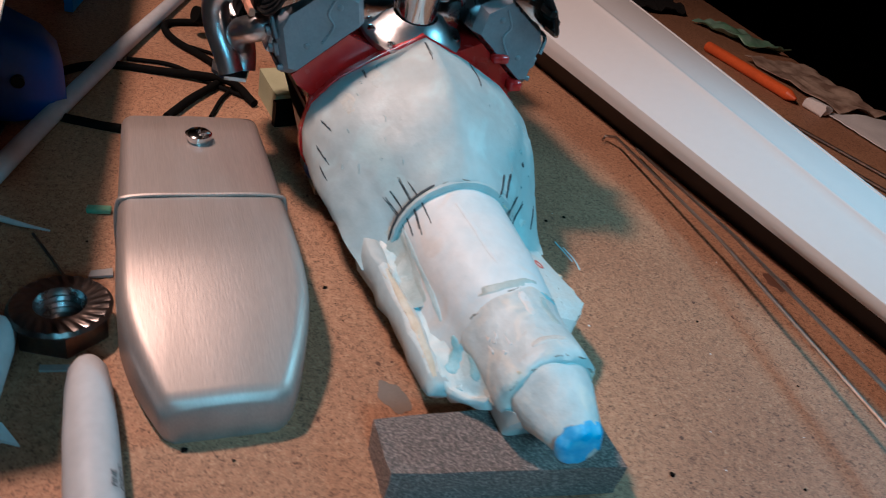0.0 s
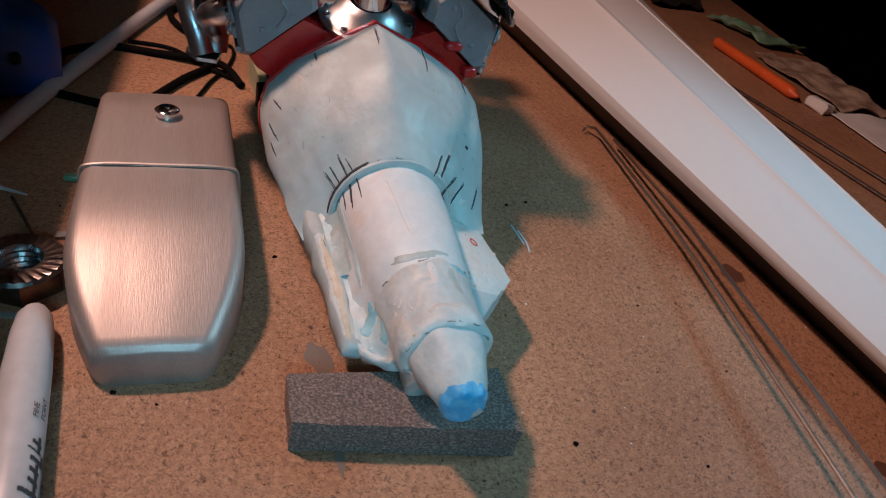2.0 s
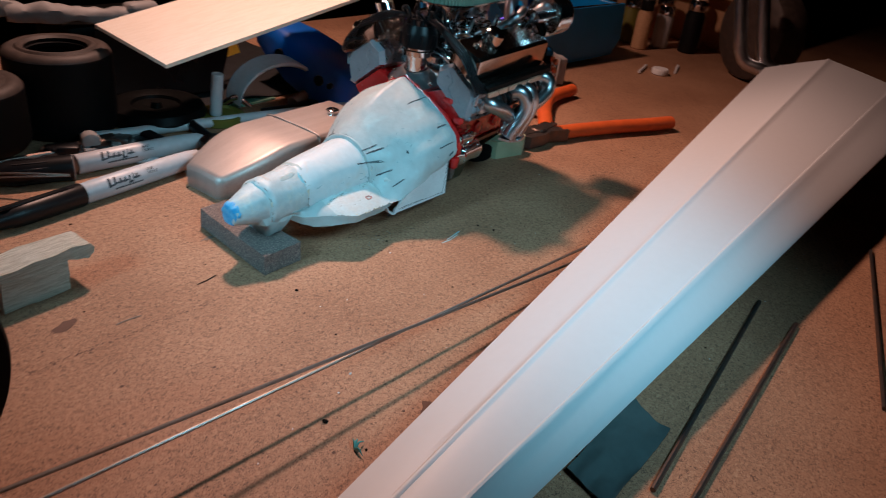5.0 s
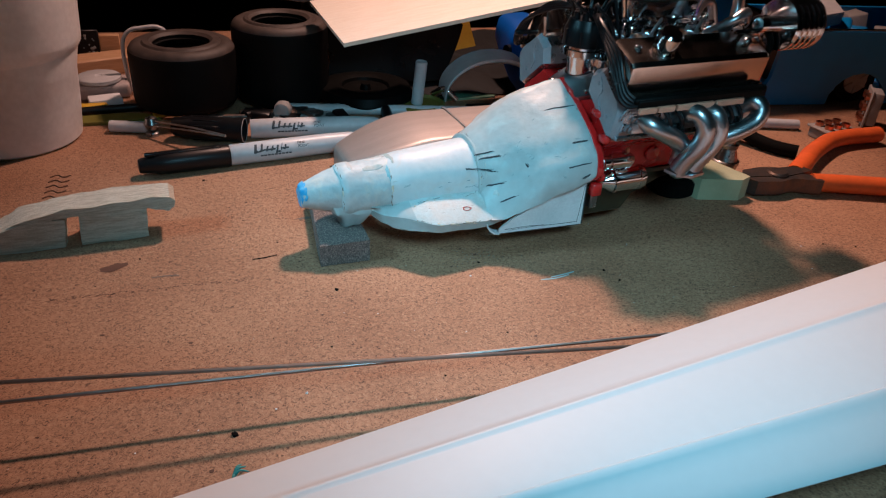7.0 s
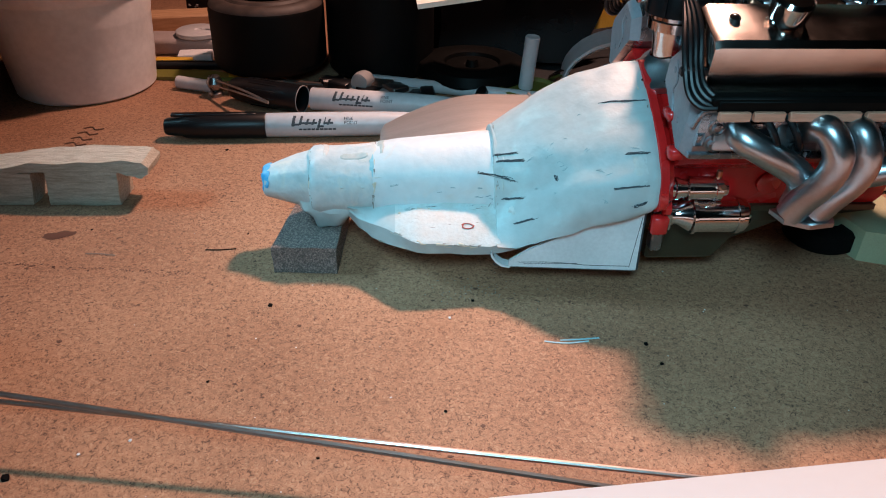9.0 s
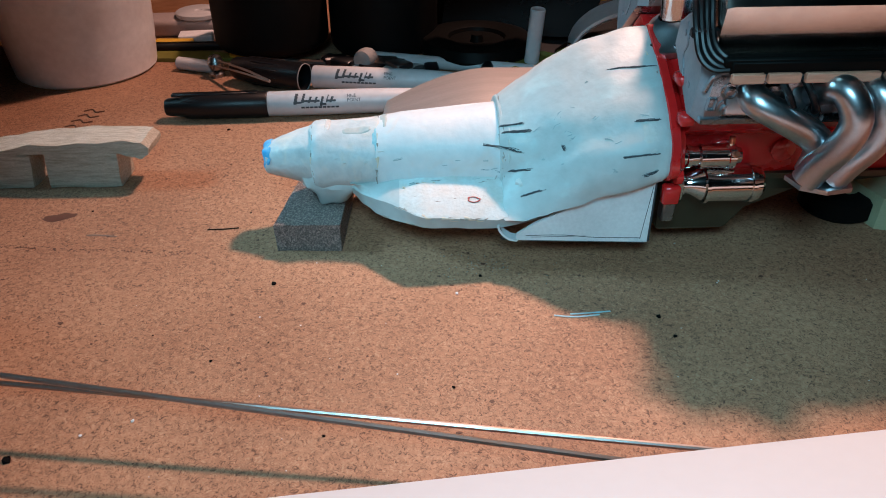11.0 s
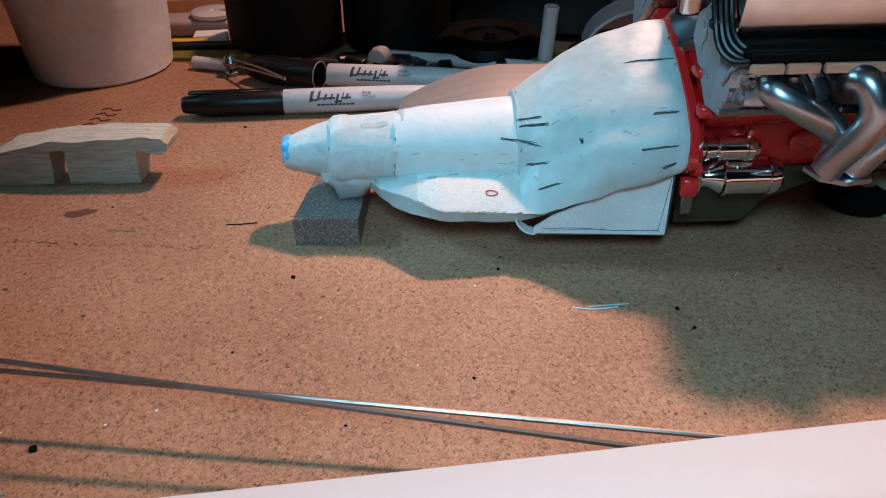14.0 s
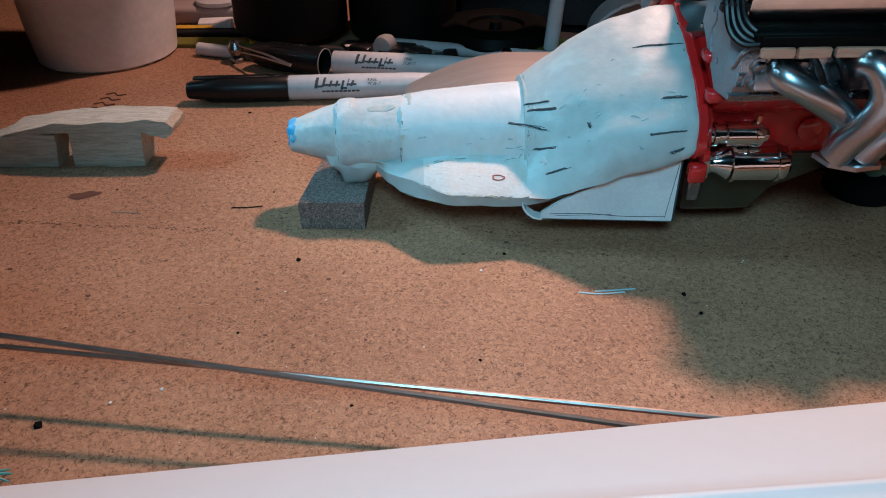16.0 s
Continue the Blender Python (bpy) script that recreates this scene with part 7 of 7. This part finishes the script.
# ---------------------------------------------------------------- crumbs, marks and stains on the bench
def crumbs():
    rng = random.Random(77)
    dark, pale, shav = bm_new(), bm_new(), bm_new()

    def grain_of(bm, x, y, r):
        vs = bmesh.ops.create_icosphere(bm, subdivisions=1, radius=r, matrix=Matrix.Translation((x, y, r * 0.35)))["verts"]
        k = rng.uniform(0, 9)
        for v in vs:
            v.co += noise.noise_vector(v.co * 900 + Vector((k, k, k))) * r * 0.6
            v.co.z = max(0.00005, v.co.z * 0.7)
    for k in range(120):
        x, y = rng.uniform(-0.22, 0.36), rng.uniform(-0.20, 0.16)
        grain_of(dark, x, y, rng.choice((0.0002, 0.00025, 0.0003, 0.0005)))
    for x, y, r in ((0, 0, 0.0009), (0.1225, -0.007, 0.0008), (0.067, 0.010, 0.0007), (-0.045, -0.077, 0.0011), (0.126, -0.016, 0.0007), (0.036, 0.114, 0.0009), (0.078, 0.085, 0.0008), (-0.0535, 0.117, 0.0008), (0.016, 0.124, 0.0009)):
        grain_of(dark, x, y, r)
    for k in range(90):
        x, y = rng.uniform(-0.2, 0.3), rng.uniform(-0.16, 0.06)
        grain_of(pale, x, y, rng.choice((0.00015, 0.0002, 0.0003)))
    for x, y, r in ((-0.020, -0.062, 0.0006), (-0.031, -0.068, 0.0005), (0.06, 0.0, 0.0005)):
        grain_of(pale, x, y, r)
    solo("dark_crumbs", dark, M_RUBBER, "dark crumbs and dust scattered over the bench top", "crumbs", kind="stuff")
    solo("pale_crumbs", pale, M_PAPER, "pale filler dust scattered over the bench top", "dust", kind="stuff")

    def stain(name, x, y, rx, ry, turn, mat, label, cat):
        bm = bm_new()
        n = 28
        c = bm.verts.new((0, 0, 0.00012))
        vs = []
        for k in range(n):
            a = 2 * math.pi * k / n
            q = 1 + 0.45 * noise.noise(Vector((math.cos(a) * 1.6 + x * 90, math.sin(a) * 1.6 + y * 70, 1)))
            vs.append(bm.verts.new((rx * q * math.cos(a), ry * q * math.sin(a), 0.00012)))
        for k in range(n):
            bm.faces.new((c, vs[k], vs[(k + 1) % n]))
        solo(name, bm, mat, label, cat, pose(x, y, 0, 0, 0, turn))
    stain("grey_smear", 0.031, 0.071, 0.0055, 0.0035, 20, M_SMEAR, "grey filler smear dried on the bench", "stain")
    stain("brown_stain", -0.091, 0.035, 0.0065, 0.0028, 25, M_BROWNSTAIN, "reddish brown stain soaked into the bench", "stain")
    stain("brown_stain", 0.085, -0.093, 0.006, 0.0045, 0, M_BROWNSTAIN, "dark brown stain soaked into the bench", "stain")
    stain("brown_stain", -0.010, -0.098, 0.005, 0.004, 60, M_BROWNSTAIN, "dark brown stain soaked into the bench", "stain")
    stain("grey_smear", -0.005, 0.066, 0.005, 0.0012, 5, M_SMEAR, "thin grey scuff on the bench", "stain")
    for pts, mt, lb in ((((0.0905, -0.0090), (0.097, -0.0092), (0.1045, -0.0075)), M_BLUESTREAK, "pale blue paint streak on the bench"), (((0.0955, -0.0080), (0.101, -0.0070), (0.108, -0.0055)), M_BLUESTREAK, "pale blue paint streak on the bench"),
                        (((-0.075, 0.0235), (-0.070, 0.0240), (-0.064, 0.0236)), M_SMEAR, "pale thread stuck to the bench"), (((-0.033, 0.031), (-0.028, 0.0315), (-0.022, 0.033)), M_RUBBER, "short dark thread on the bench")):
        bm = bm_new()
        tube(bm, [(x, y, 0.0002) for x, y in pts], 0.00035, 6, 4, flat=0.4)
        solo("paint_streak", bm, mt, lb, "streak")
    # pale blue overspray dust by the gusset
    bm = bm_new()
    for k in range(130):
        x, y = rng.gauss(0.066, 0.010), rng.gauss(0.017, 0.0045)
        r = rng.uniform(0.00006, 0.00018)
        bmesh.ops.create_icosphere(bm, subdivisions=1, radius=r, matrix=Matrix.Translation((x, y, r * 0.5)))
    solo("sanding_dust", bm, M_DUST, "pale blue sanding dust on the bench", "dust", kind="stuff")
    # teal plastic shaving at the front
    bm = bm_new()
    for k in range(5):
        a = rng.uniform(0, 6.28)
        tube(bm, [(-0.046, -0.095, 0.0006), (-0.046 + 0.002 * math.cos(a), -0.095 + 0.002 * math.sin(a), 0.0022), (-0.046 + 0.0045 * math.cos(a), -0.095 + 0.0045 * math.sin(a), 0.0008)], 0.0006, 6, 3, taper=0.0002)
    solo("teal_shaving", bm, M_TEAL, "curled teal plastic shaving on the bench", "shaving")
    # a worn row of small pits, and loose grit
    pits = bm_new()
    rng2 = random.Random(77)
    for k in range(110):
        x, y = rng2.uniform(-0.115, -0.030), 0.0145 + rng2.gauss(0, 0.0006)
        y += 0.02 * (x + 0.07)
        r = rng2.uniform(0.00012, 0.0004)
        prism(pits, [(x + r * math.cos(a) * rng2.uniform(0.8, 1.9), y + r * math.sin(a)) for a in (0.2, 1.3, 2.5, 3.6, 4.9)], 0.00005, 0.00012)
    for k in range(200):
        x, y = rng2.uniform(-0.17, 0.20), rng2.uniform(-0.11, 0.10)
        r = abs(rng2.gauss(0.0002, 0.00015)) + 0.0001
        prism(pits, [(x + r * math.cos(a) * rng2.uniform(0.6, 2.2), y + r * math.sin(a) * rng2.uniform(0.6, 1.6)) for a in (0.2, 1.3, 2.5, 3.6, 4.9)], 0.00005, 0.00015)
    solo("bench_pits", pits, M_BROWNSTAIN, "small dark pits and grit worn into the bench top", "pits", kind="stuff")
    # handwritten figures that cannot be read: short pencil bars
    for k in range(7):
        y = 0.095 + 0.0062 * k
        bm = bm_new()
        tube(bm, [(-0.1305, y, 0.00015), (-0.1270, y + 0.0022, 0.00015), (-0.1240, y - 0.0008, 0.00015), (-0.1205, y + 0.0010, 0.00015)], 0.00040, 6, 4)
        solo("handwriting", bm, M_BROWNSTAIN, "short pencil scribble on the bench", "pencil mark", group="pencil scribbles")


M_SMEAR = material("dried_grey_filler", (0.20, 0.16, 0.13), 0.8)
M_BROWNSTAIN = material("brown_soaked_stain", (0.11, 0.05, 0.03), 0.6)
M_BLUESTREAK = material("pale_blue_paint_smear", (0.40, 0.56, 0.60), 0.6)
M_DUST = material("grey_blue_dust", (0.30, 0.36, 0.36), 0.8)
M_TEAL = material("teal_plastic", (0.10, 0.32, 0.30), 0.5)
crumbs()


# ---------------------------------------------------------------- dark sheet added under the back clutter
def dark_back_sheet():
    # added sheet, stands in for the dark on the bench behind the tyres
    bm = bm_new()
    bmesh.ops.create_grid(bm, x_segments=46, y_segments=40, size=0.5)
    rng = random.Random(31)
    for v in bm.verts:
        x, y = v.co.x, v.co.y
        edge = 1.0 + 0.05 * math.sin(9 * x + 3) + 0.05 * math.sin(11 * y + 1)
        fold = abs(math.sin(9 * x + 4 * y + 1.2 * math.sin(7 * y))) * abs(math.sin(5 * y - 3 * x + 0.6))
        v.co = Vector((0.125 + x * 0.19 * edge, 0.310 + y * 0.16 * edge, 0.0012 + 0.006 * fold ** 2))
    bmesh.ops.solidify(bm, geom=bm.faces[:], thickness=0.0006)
    solo("black_cloth", bm, M_BLACKSHEET, "crumpled black sheet added under the clutter to darken the bench", "cloth")


dark_back_sheet()
